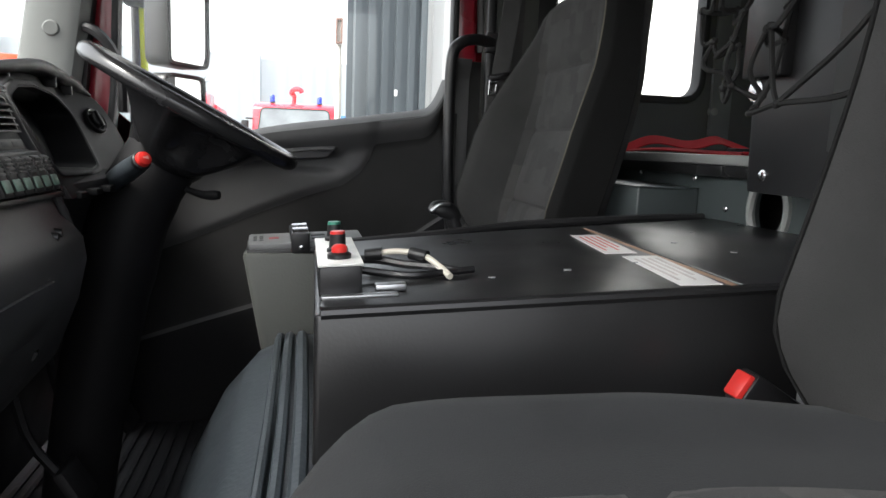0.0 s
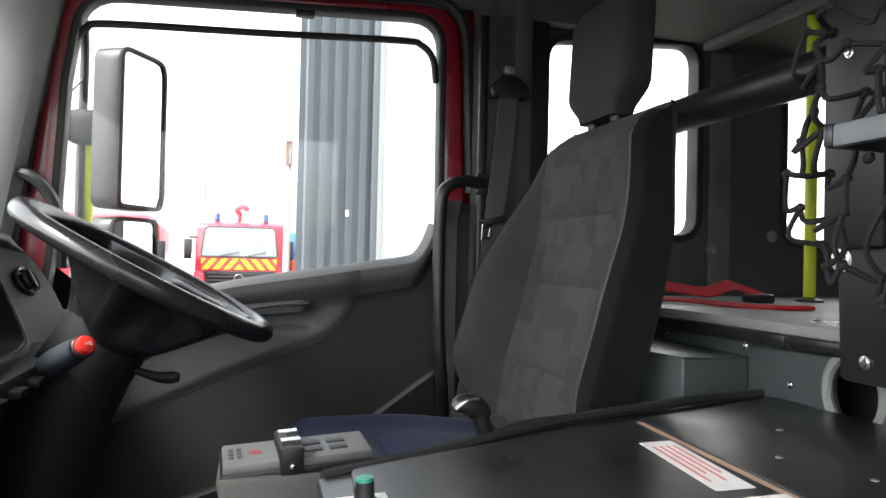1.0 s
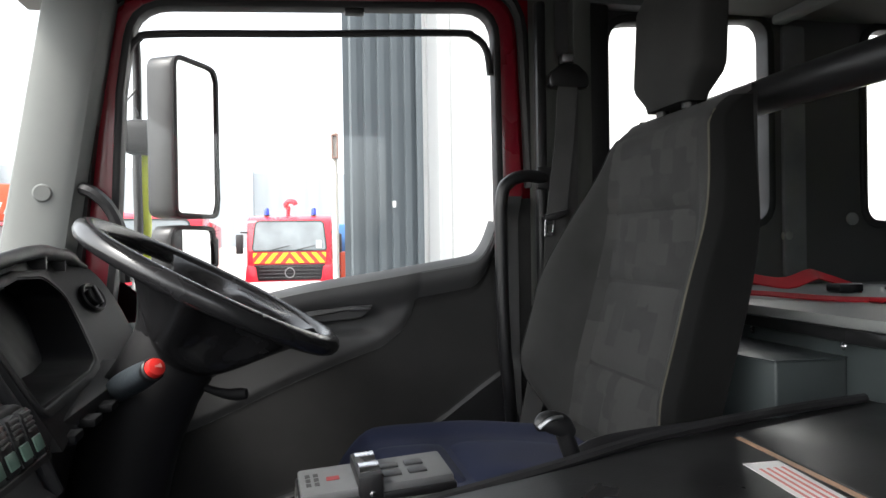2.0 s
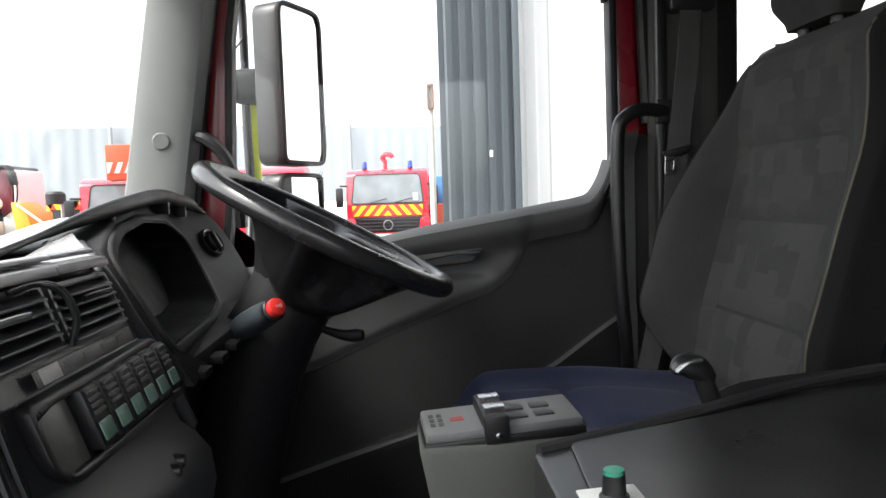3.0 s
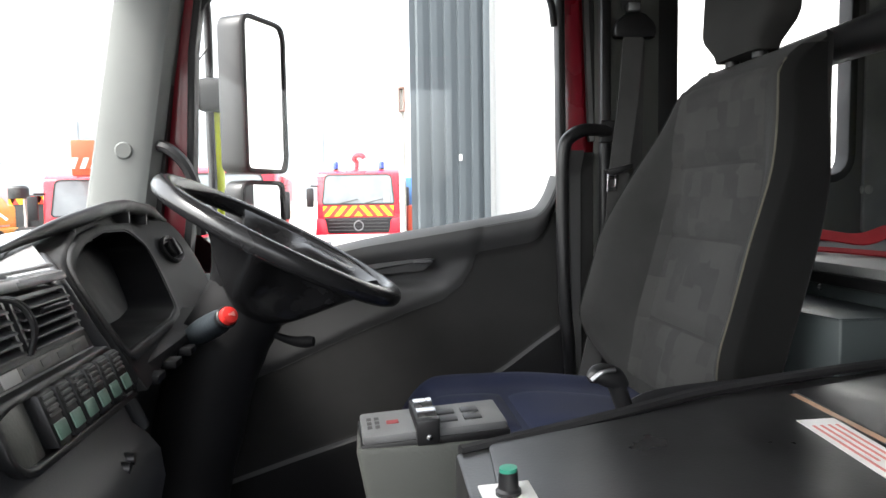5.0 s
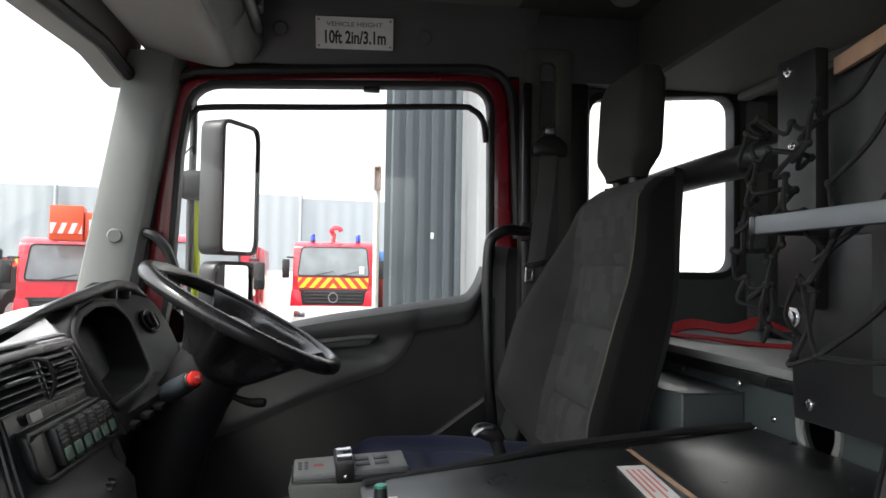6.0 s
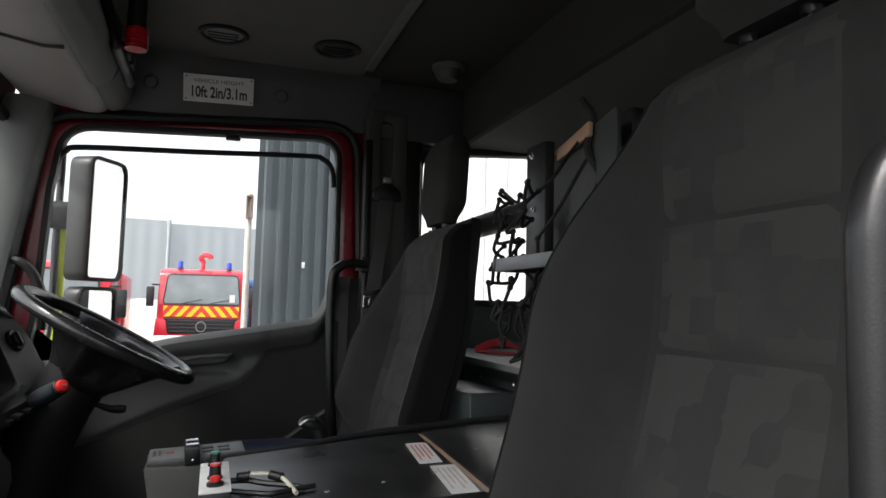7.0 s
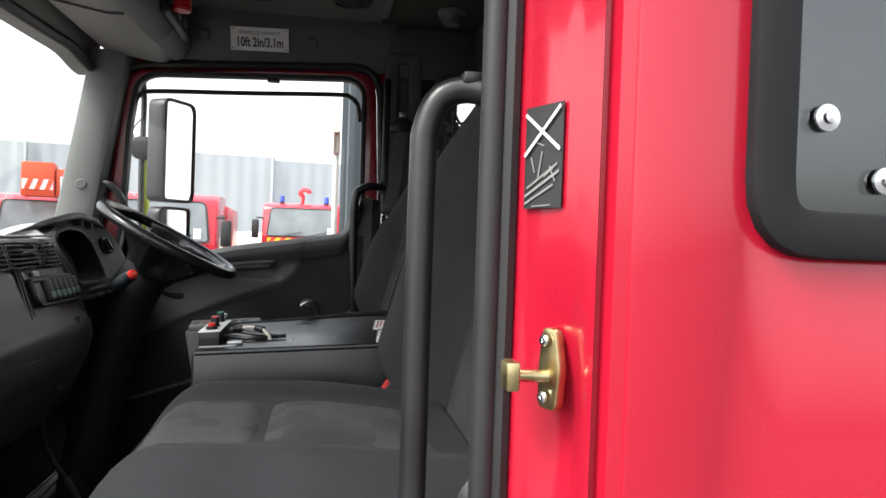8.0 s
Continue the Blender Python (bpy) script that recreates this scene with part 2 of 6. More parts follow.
def grow(pts, d):
    """A polygon pushed outwards by d."""
    area = sum(pts[i - 1][0] * p[1] - p[0] * pts[i - 1][1] for i, p in enumerate(pts))
    sgn, out, k = (1 if area > 0 else -1), [], len(pts)
    for i in range(k):
        a, b, c = Vector(pts[i - 1]), Vector(pts[i]), Vector(pts[(i + 1) % k])
        u, v = (b - a).normalized(), (c - b).normalized()
        nu, nv = Vector((u.y, -u.x)) * sgn, Vector((v.y, -v.x)) * sgn
        h = (nu + nv)
        h = h / max(0.35, h.length_squared / 2)
        out.append(tuple(b + h * d))
    return out


PLACE = {"x": lambda a, b, t: (t, a, b), "y": lambda a, b, t: (a, t, b), "z": lambda a, b, t: (a, b, t)}


def plate(bm, axis, t0, t1, outer, holes=(), bev=0.0):
    """A flat plate across axis from t0 to t1 with an outline and holes, as polygons of the other two coordinates."""
    f = PLACE[axis]
    before = set(bm.verts)
    edges = []
    for loop in (outer, *holes):
        vs = [bm.verts.new(f(a, b, t0)) for a, b in loop]
        edges += [bm.edges.new((vs[i - 1], vs[i])) for i in range(len(vs))]
    if holes:
        faces = [g for g in bmesh.ops.triangle_fill(bm, use_beauty=True, use_dissolve=False, edges=edges)["geom"] if isinstance(g, bmesh.types.BMFace)]
    else:
        faces = [bm.faces.new([v for v in bm.verts if v not in before])]
    ext = bmesh.ops.extrude_face_region(bm, geom=faces)["geom"]
    d = Vector(f(0, 0, t1 - t0))
    bmesh.ops.translate(bm, vec=d, verts=[g for g in ext if isinstance(g, bmesh.types.BMVert)])
    if bev:
        bmesh.ops.recalc_face_normals(bm, faces=bm.faces[:])
        sharp = [e for e in bm.edges if len(e.link_faces) == 2 and e.calc_face_angle(0) > 1.0]
        bmesh.ops.bevel(bm, geom=sharp, offset=bev, segments=2, affect='EDGES', profile=0.5)
    return bm


def smooth_path(pts, n=6, closed=False):
    """Points on a Catmull-Rom line through pts."""
    p = [Vector(q) for q in pts]
    if closed:
        p = [p[-1], *p, p[0], p[1]]
    else:
        p = [p[0] * 2 - p[1], *p, p[-1] * 2 - p[-2]]
    out = []
    for i in range(1, len(p) - 2):
        for j in range(n):
            t = j / n
            out.append(0.5 * (2 * p[i] + (p[i + 1] - p[i - 1]) * t + (2 * p[i - 1] - 5 * p[i] + 4 * p[i + 1] - p[i + 2]) * t * t
                              + (3 * p[i] - p[i - 1] - 3 * p[i + 1] + p[i + 2]) * t ** 3))
    if not closed:
        out.append(p[-2])
    return out


def tube(bm, pts, r, n=8, closed=False, flat=1.0, up=None):
    """A round (or flattened) bar along pts; r: a number or one for each point."""
    p = [Vector(q) for q in pts]
    k = len(p)
    rr = r if isinstance(r, (list, tuple)) else [r] * k
    rings, side = [], None
    for i in range(k):
        a = p[i - 1] if (i or closed) else p[0]
        b = p[(i + 1) % k] if (i < k - 1 or closed) else p[-1]
        d = (b - a).normalized()
        if up is not None:
            side = d.cross(Vector(up)).normalized()
        elif side is None:
            side = d.orthogonal().normalized()
        else:
            side = (side - d * side.dot(d)).normalized()
        o = d.cross(side)
        rings.append([bm.verts.new(p[i] + (side * math.cos(2 * math.pi * j / n) + o * (flat * math.sin(2 * math.pi * j / n))) * rr[i]) for j in range(n)])
    for i in range(k if closed else k - 1):
        a, b = rings[i], rings[(i + 1) % k]
        for j in range(n):
            bm.faces.new((a[j - 1], a[j], b[j], b[j - 1]))
    if not closed:
        bm.faces.new(rings[0])
        bm.faces.new(rings[-1])
    return bm


def ribbon(bm, pts, w, side, t=0.0015):
    """A strap of width w along pts; side: the direction of its width."""
    s = Vector(side).normalized() * (w / 2)
    p = [Vector(q) for q in pts]
    rows = []
    for i in range(len(p)):
        d = (p[min(i + 1, len(p) - 1)] - p[max(i - 1, 0)]).normalized()
        nn = d.cross(s).normalized() * t
        rows.append([bm.verts.new(p[i] + s + nn), bm.verts.new(p[i] - s + nn), bm.verts.new(p[i] - s - nn), bm.verts.new(p[i] + s - nn)])
    for i in range(len(p) - 1):
        for j in range(4):
            bm.faces.new((rows[i][j - 1], rows[i][j], rows[i + 1][j], rows[i + 1][j - 1]))
    bm.faces.new(rows[0])
    bm.faces.new(rows[-1])
    return bm


def lathe(bm, prof, m, n=20):
    """Turns a profile of (radius, height) round the z axis of the pose m."""
    rings = []
    for r, h in prof:
        rings.append([bm.verts.new(m @ Vector((r * math.cos(2 * math.pi * j / n), r * math.sin(2 * math.pi * j / n), h))) for j in range(n)])
    for a, b in zip(rings, rings[1:]):
        for j in range(n):
            bm.faces.new((a[j - 1], a[j], b[j], b[j - 1]))
    bm.faces.new(rings[0])
    bm.faces.new(rings[-1])
    return bm


def aim(at, way):
    """A pose at a place whose z axis points along way."""
    return Matrix.Translation(at) @ Vector(way).to_track_quat("Z", "Y").to_matrix().to_4x4()


def sheet(bm, f, nu, nv, back):
    """A solid whose front is f(u, v), u and v from 0 to 1, and whose rear is pushed off by the vector back."""
    g = [[bm.verts.new(f(i / nu, j / nv)) for j in range(nv + 1)] for i in range(nu + 1)]
    h = [[bm.verts.new(Vector(v.co) + Vector(back)) for v in row] for row in g]
    for i in range(nu):
        for j in range(nv):
            bm.faces.new((g[i][j], g[i + 1][j], g[i + 1][j + 1], g[i][j + 1]))
            bm.faces.new((h[i][j], h[i][j + 1], h[i + 1][j + 1], h[i + 1][j]))
    rim = [(i, 0) for i in range(nu)] + [(nu, j) for j in range(nv)] + [(i, nv) for i in range(nu, 0, -1)] + [(0, j) for j in range(nv, 0, -1)]
    for k in range(len(rim)):
        (a, b), (c, d) = rim[k - 1], rim[k]
        bm.faces.new((g[a][b], g[c][d], h[c][d], h[a][b]))
    return bm


def ss(a, b, x):
    t = max(0.0, min(1.0, (x - a) / (b - a)))
    return t * t * (3 - 2 * t)


def screw(at, way, r, parent, name="screw"):
    bm = lathe(B(), [(r, 0), (r, r * 0.35), (r * 0.75, r * 0.6), (r * 0.3, r * 0.62), (r * 0.25, r * 0.4)], aim(at, way), 12)
    return part(name, bm, M_CHROME, parent, "bright steel screw head")


def words(name, text, size, m, material, parent, bold=0.0):
    cu = bpy.data.curves.new(name, 'FONT')
    cu.body, cu.size, cu.align_x, cu.align_y, cu.extrude, cu.offset = text, size, 'CENTER', 'CENTER', 0.0004, bold
    tmp = bpy.data.objects.new(name, cu)
    scene.collection.objects.link(tmp)
    me = bpy.data.meshes.new_from_object(tmp.evaluated_get(bpy.context.evaluated_depsgraph_get()))
    bpy.data.objects.remove(tmp)
    me.transform(m)
    me.materials.clear()
    me.materials.append(material)
    ob = new(name, me)
    ob.parent = parent
    ob.matrix_parent_inverse = world_of(parent).inverted()
    return ob


# ---------------------------------------------------------------- cab shell
DOOR = rpoly([(-1.0, 1.2), (-0.975, 2.05), (-0.945, 2.45), (-0.915, 2.605, 0.09), (-0.02, 2.665, 0.1), (0.0, 2.2), (0.0, 1.2)])
WIN = rpoly([(-0.925, 1.88), (-0.905, 2.05), (-0.888, 2.40), (-0.862, 2.585, 0.07), (-0.072, 2.622, 0.07), (-0.067, 2.055, 0.075), (-0.27, 1.99), (-0.55, 1.932), (-0.75, 1.893)])
CREW1 = rpoly([(0.225, 2.12, 0.04), (0.225, 2.60, 0.05), (0.655, 2.63, 0.05), (0.655, 2.12, 0.05)])
CREW2 = rpoly([(0.965, 2.12, 0.04), (0.965, 2.62, 0.05), (1.55, 2.62, 0.05), (1.55, 2.12, 0.05)])

shell = thing("wall_driver_side", "red painted cab side with dark inner trim and window openings", "wall", (0.5, 1.1, 1.0), kind="structure")
part("outer_panel", plate(B(), "y", 1.075, 1.115, [(-1.0, 0.8), (-1.0, 2.95), (2.2, 2.95), (2.2, 0.8)], [grow(DOOR, 0.004), grow(CREW1, 0.075), grow(CREW2, 0.075)]), M_RED, shell)
part("crew_trim", plate(B(), "y", 1.03, 1.073, [(0.165, 1.2), (0.165, 2.80), (2.2, 2.80), (2.2, 1.2)], [grow(CREW1, 0.02), grow(CREW2, 0.02)]), M_PLASTIC, shell, "black crew compartment side trim")
for w in (CREW1, CREW2):
    seal = part("window_seal", plate(B(), "y", 1.022, 1.074, grow(w, 0.026), [grow(w, 0.004)], 0.006), M_RUBBER, shell, "black rubber window seal")
    part("outer_seal", plate(B(), "y", 1.0765, 1.083, grow(w, 0.085), [grow(w, 0.02)]), M_RUBBER, shell)
    pane = part("pane", plate(B(), "y", 1.064, 1.068, grow(w, 0.003)), M_GLASS, shell, "clear crew window pane")
    pane.visible_shadow = False
part("felt_strip", plate(B(), "y", 1.018, 1.029, rpoly([(0.70, 1.97, 0.01), (0.70, 2.62, 0.01), (0.765, 2.62, 0.01), (0.765, 1.97, 0.01)]), bev=0.002), M_FELT, shell, "light grey felt strip")
for p in ((0.713, 1.028, 2.078), (0.91, 1.028, 2.12)):
    part("screw_cap", lathe(B(), [(0.017, 0), (0.017, 0.006), (0.01, 0.011), (0.002, 0.012)], aim(p, (0, -1, 0)), 14), M_TRAY, shell, "round grey screw cap")

floor = thing("floor", "dark ribbed rubber cab floor", "floor", (0, 0, 1.2), kind="structure")
part("floor_pan", box(B(), -1.15, 2.2, -1.06, 1.07, 1.12, 1.2, 0.01), M_FLOOR, floor)
rib = B()
for i in range(22):
    box(rib, -1.1 + i * 0.03, -1.09 + i * 0.03, -1.0, 1.0, 1.199, 1.204, 0.0)
part("floor_ribs", rib, M_FLOOR, floor)

ceiling = tagged(part("ceiling", plate(B(), "z", 2.82, 2.86, [(-1.05, -1.02), (-1.05, 1.0), (-0.012, 1.0), (-0.012, -1.02)]), M_HEAD), "grey cloth covered cab headliner", "ceiling", kind="structure")
bm = B()
plate(bm, "z", 2.823, 2.86, [(-0.012, -1.02), (-0.012, 1.0), (0.36, 1.0), (0.36, -1.02)])
plate(bm, "x", 0.345, 0.365, [(-1.02, 2.64), (-1.02, 2.823), (1.02, 2.823), (1.02, 2.64)])
ceil2 = tagged(part("ceiling", bm, M_DARKHEAD), "dark lined roof step behind the front seats", "ceiling", kind="structure")
ceil3 = tagged(part("ceiling", plate(B(), "z", 2.64, 2.68, [(0.365, -1.05), (0.365, 1.04), (2.2, 1.04), (2.2, -1.05)]), M_HEAD), "grey lined crew compartment ceiling", "ceiling", kind="structure")
roof = tagged(part("roof", box(B(), -1.1, 2.25, -1.12, 1.12, 2.90, 2.96, 0.02), M_RED), "red painted cab roof panel", "roof", kind="structure")
strip = thing("ceiling_strip", "pale grey joint strip on the headliner", "trim", (-0.012, 0, 2.82), kind="structure")
part("strip", box(B(), -0.024, 0.004, -0.98, 0.86, 2.808, 2.819, 0.004), M_TRIMGREY, strip)
part("strip", box(B(), 0.66, 0.70, -0.9, 1.01, 2.615, 2.64, 0.008), M_TRIMGREY, strip)
back = tagged(part("wall_rear", plate(B(), "x", 2.2, 2.26, [(-1.11, 0.9), (-1.11, 2.9), (1.11, 2.9), (1.11, 0.9)]), M_DARKHEAD), "dark lined crew compartment rear wall", "wall", kind="structure")

# head panel over the driver's door
head = thing("wall_head_panel", "grey moulded panel over the driver's door", "panel", (-0.4, 1.0, 2.7), kind="structure")
hp = B()
sheet(hp, lambda u, v: (-0.95 + u * 1.0, 1.028 - 0.062 * v - 0.02 * ss(0.8, 1.0, v), 2.655 + v * 0.165), 20, 8, (0, 0.02, 0))
part("panel", hp, M_PLASTIC, head)
part("panel", box(B(), 0.02, 0.36, 0.975, 1.03, 2.63, 2.823, 0.015), M_PLASTIC, head)
for x in (-0.64, -0.26):
    part("clip", lathe(B(), [(0.02, 0), (0.02, 0.004), (0.016, 0.007), (0.003, 0.007)], aim((x, 0.992, 2.738), (0, -1, -0.35)), 16), M_PLASTIC, head, "round plastic clip cover")

# sign
SIGN = Matrix.Translation((-0.447, 0.981, 2.733)) @ pose(0, 0, 0, 90 + 18, 0, 0) @ pose(0, 0, 0, 0, 0, 1.5)
sign = thing("height_sign", "white rectangular vehicle height plate with black lettering", "sign", (-0.447, 0.985, 2.69))
part("plate", box(B(), -0.102, 0.102, -0.041, 0.041, -0.001, 0.002, 0.0008, 1, SIGN), M_PAPER, sign)
words("lettering", "10ft 2in/3.1m", 0.038, SIGN @ pose(0, -0.012, 0.0022) @ Matrix.Diagonal((0.82, 1.18, 1, 1)), M_INK, sign, 0.0011)
words("lettering", "VEHICLE HEIGHT", 0.0175, SIGN @ pose(0, 0.022, 0.0022) @ Matrix.Diagonal((1.1, 0.9, 1, 1)), M_GREYPRINT, sign, 0.0003)
for x in (-0.094, 0.094):
    for y in (-0.033, 0.033):
        part("rivet", lathe(B(), [(0.003, 0), (0.003, 0.001), (0.001, 0.002)], SIGN @ pose(x, y, 0.002), 8), M_GREYPRINT, sign)

# ceiling lamps and vents
def round_vent(name, x, y, label, category, material):
    t = thing(name, label, category, (x, y, 2.82))
    dn = aim((x, y, 2.82), (0, 0, -1))
    part("bezel", lathe(B(), [(0.068, -0.002), (0.068, 0.006), (0.062, 0.01), (0.055, 0.008), (0.054, 0.002)], dn, 28), M_BLACK, t)
    part("lens", lathe(B(), [(0.054, 0.0), (0.05, 0.004), (0.03, 0.006), (0.004, 0.0065)], dn, 24), material, t)
    for k in (-0.02, 0.0, 0.02):
        part("slat", box(B(), x - 0.04, x + 0.04, y + k - 0.002, y + k + 0.002, 2.811, 2.814, 0.0008, 1), M_BLACK, t)
    return t


round_vent("ceiling_lamp", -0.441, 0.74, "round unlit ceiling lamp with a clear lens in a black bezel", "lamp", M_SWITCHGREY)
round_vent("ceiling_speaker", -0.13, 0.735, "round black ceiling speaker set in the headliner", "speaker", M_BLACK)
dome = thing("dome_lamp", "small pale dome lamp on the dark roof lining", "lamp", (0.215, 0.76, 2.82))
part("base", lathe(B(), [(0.05, 0), (0.05, 0.012), (0.044, 0.016)], aim((0.215, 0.76, 2.822), (0, 0, -1)), 20), M_TRIMGREY, dome)
part("lens", lathe(B(), [(0.042, 0.014), (0.04, 0.03), (0.028, 0.045), (0.004, 0.05)], aim((0.215, 0.76, 2.822), (0, 0, -1)), 20), M_CONSOLE, dome)

# ---------------------------------------------------------------- driver's door
door = thing("door_1", "closed driver's door with red frame and grey moulded trim", "door", (-0.5, 1.05, 1.2), kind="structure")
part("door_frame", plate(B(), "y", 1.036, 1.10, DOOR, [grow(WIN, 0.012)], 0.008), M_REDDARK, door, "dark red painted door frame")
part("window_rubber", plate(B(), "y", 1.026, 1.07, grow(WIN, 0.017), [grow(WIN, 0.0)], 0.005), M_RUBBER, door, "black rubber window surround")
g = part("pane", plate(B(), "y", 1.052, 1.056, grow(WIN, 0.01)), M_GLASS, door, "clear door window glass")
g.visible_shadow = False
bar = smooth_path([(-0.895, 1.044, 2.40), (-0.885, 1.044, 2.475), (-0.862, 1.044, 2.518), (-0.81, 1.044, 2.533), (-0.5, 1.044, 2.548), (-0.17, 1.044, 2.566), (-0.115, 1.044, 2.560), (-0.085, 1.044, 2.53), (-0.075, 1.044, 2.47)], 6)
part("window_bar", tube(B(), bar, 0.0085, 8), M_RUBBER, door, "black rubber wind deflector bar")
part("latch_tab", box(B(), -0.42, -0.375, 1.02, 1.045, 2.592, 2.606, 0.004), M_BLACK, door)


def sill(x):
    """Height of the window's lower edge."""
    return 1.888 + 0.045 * ss(-0.95, -0.5, x) + 0.10 * (max(0, x + 0.75) / 0.68) ** 1.1 + 0.12 * max(0.0, (x + 0.15) / 0.08) ** 2.5


def along(pts, x):
    """Height at x on a line of straight pieces."""
    for (a, b), (c, d) in zip(pts, pts[1:]):
        if x <= c or (c, d) == pts[-1]:
            return b + (d - b) * max(0.0, min(1.0, (x - a) / (c - a)))


CREASE = [(-1.0, 1.60), (-0.734, 1.70), (-0.56, 1.775), (-0.436, 1.822), (-0.35, 1.850), (-0.305, 1.885), (-0.280, 1.925), (-0.268, 1.97), (-0.255, 2.05)]
POCKET = [(-1.0, 1.385), (-0.7, 1.48), (-0.45, 1.555), (-0.30, 1.618), (-0.20, 1.678), (-0.12, 1.735), (-0.06, 1.775), (0.0, 1.80)]


def trim_y(x, z):
    y = 1.018
    top = sill(min(x, -0.06)) - z
    y -= 0.030 * ss(0.075, 0.012, top)
    crease = along(CREASE, x)
    y -= 0.007 * ss(crease - 0.022, crease + 0.010, z) * ss(-0.25, -0.30, x)
    pocket = ss(-0.52, -0.46, x) * ss(-0.33, -0.39, x) * ss(1.862, 1.880, z) * ss(1.925, 1.905, z)
    y += 0.012 * pocket
    low = along(POCKET, x)
    y -= 0.007 * ss(low + 0.010, low - 0.014, z)
    return y


# Dark cloth, its colour lowered further to hold the footwell's shade.
M_LOWTRIM = mat("shade_darkened_door_cloth", (0.0272, 0.0272, 0.0272), 0.85, 0, 0.2, 600, 0.5, 7, spec=0.2)
tr = B()
sheet(tr, lambda u, v: ((xx := -0.965 + u * 0.945), trim_y(xx, zz := 1.2 + (sill(min(xx, -0.065)) + 0.004 - 1.2) * v), zz), 130, 110, (0, 0.03, 0))
part("trim_panel", tr, M_PLASTIC, door, "grey grained plastic door trim")


def cloth(u, v):
    x = -0.955 + 0.905 * u
    lo, hi = along(POCKET, x) + 0.003, min(along(CREASE, x) - 0.014, sill(min(x, -0.065)) - 0.055)
    z = lo + (hi - lo) * v
    return Vector((x, trim_y(x, z) - 0.004, z))


part("lower_trim", sheet(B(), cloth, 110, 60, (0, 0.003, 0)), M_LOWTRIM, door, "dark cloth door inlay, darkened further for footwell shade")


def pocket(u, v):
    x = -0.955 + 0.905 * u
    z = 1.2 + (along(POCKET, x) - 0.008 - 1.2) * v
    return Vector((x, trim_y(x, z) - 0.004, z))


part("door_pocket", sheet(B(), pocket, 80, 40, (0, 0.003, 0)), M_COLUMN, door, "black door pocket")
part("edge_cover", box(B(), -0.032, 0.045, 1.022, 1.0345, 1.2, 2.175, 0.003), M_LOWTRIM, door, "black door edge trim")
lip = smooth_path([(x, 1.003, sill(x) + 0.006) for x in (-0.93, -0.8, -0.65, -0.5, -0.35, -0.22, -0.16, -0.125, -0.10, -0.082)], 4)
# The grey, lighter than the trim, stands in for the highlight along the sill.
part("window_ledge", tube(B(), lip, 0.019, 8, flat=0.6), M_SWITCHGREY, door, "window ledge with its highlight as a lighter grey")
hd = [(-0.70, 1.885), (-0.55, 1.897), (-0.395, 1.907), (-0.366, 1.936), (-0.42, 1.934), (-0.62, 1.917)]
part("door_handle", plate(B(), "y", 0.992, 1.006, rpoly([(a, b, 0.008) for a, b in hd]), bev=0.003), M_PLASTIC, door, "long grey plastic door pull")
part("handle_lever", box(B(), -0.42, -0.375, 0.984, 0.996, 1.924, 1.931, 0.003), M_DASH, door)
gr = smooth_path([(0.02, 0.945, 2.215), (-0.03, 0.925, 2.218), (-0.07, 0.918, 2.205), (-0.09, 0.918, 2.165), (-0.092, 0.918, 2.0), (-0.088, 0.918, 1.85), (-0.075, 0.93, 1.74), (-0.06, 0.965, 1.66)], 6)
grab = thing("grab_rail", "curved black grab rail on the door pillar", "grab rail", (-0.09, 0.92, 1.7))
part("rail", tube(B(), gr, 0.0145, 10), M_BLACK, grab)
part("foot", box(B(), 0.0, 0.045, 0.935, 0.96, 2.19, 2.24, 0.006), M_BLACK, grab)
seal1 = thing("trim", "black rubber door aperture seal", "seal", (-0.5, 1.02, 2.6), kind="structure")
ap = [p for p in grow(DOOR, 0.014) if p[1] > 1.25]
part("aperture_seal", tube(B(), [(a, 1.026, b) for a, b in ap], 0.014, 8), M_RUBBER, seal1)

# A pillar
ap = thing("pillar_front", "light grey plastic windscreen pillar trim", "pillar", (-1.05, 0.95, 1.95), kind="structure")
bm = B()
sheet(bm, lambda u, v: Vector((-1.141 + 0.125 * v + u * (0.139 - 0.01 * v), 0.985 - 0.032 * math.sin(math.pi * min(1, max(0, u))) ** 0.3, 1.93 + 0.72 * v)), 14, 12, (0, 0.16, 0))
part("pillar_trim", bm, M_TRIMGREY, ap)
part("cap", lathe(B(), [(0.0185, -0.004), (0.0185, 0.004), (0.015, 0.007), (0.002, 0.007)], aim((-1.025, 0.9565, 2.181), (0.1, -1, 0)), 20), M_TRIMGREY, ap, "round plastic screw cover")
bm = B()
sheet(bm, lambda u, v: Vector((-1.005 + 0.085 * v + u * 0.016, 1.012, 1.9 + 0.72 * v)), 4, 10, (0, 0.05, 0))
part("pillar_gasket", bm, M_RUBBER, ap)
ag = smooth_path([(-1.0, 1.0, 2.188), (-0.965, 0.985, 2.193), (-0.935, 0.98, 2.181), (-0.905, 0.985, 2.145), (-0.885, 0.995, 2.08), (-0.885, 1.01, 2.0)], 6)
agr = thing("grab_rail", "short curved black grab handle on the windscreen pillar", "grab rail", (-0.95, 0.93, 2.1))
part("rail", tube(B(), ag, 0.013, 8), M_BLACK, agr)
part("foot", box(B(), -1.015, -0.975, 0.98, 1.02, 2.163, 2.208, 0.006), M_PLASTIC, agr)

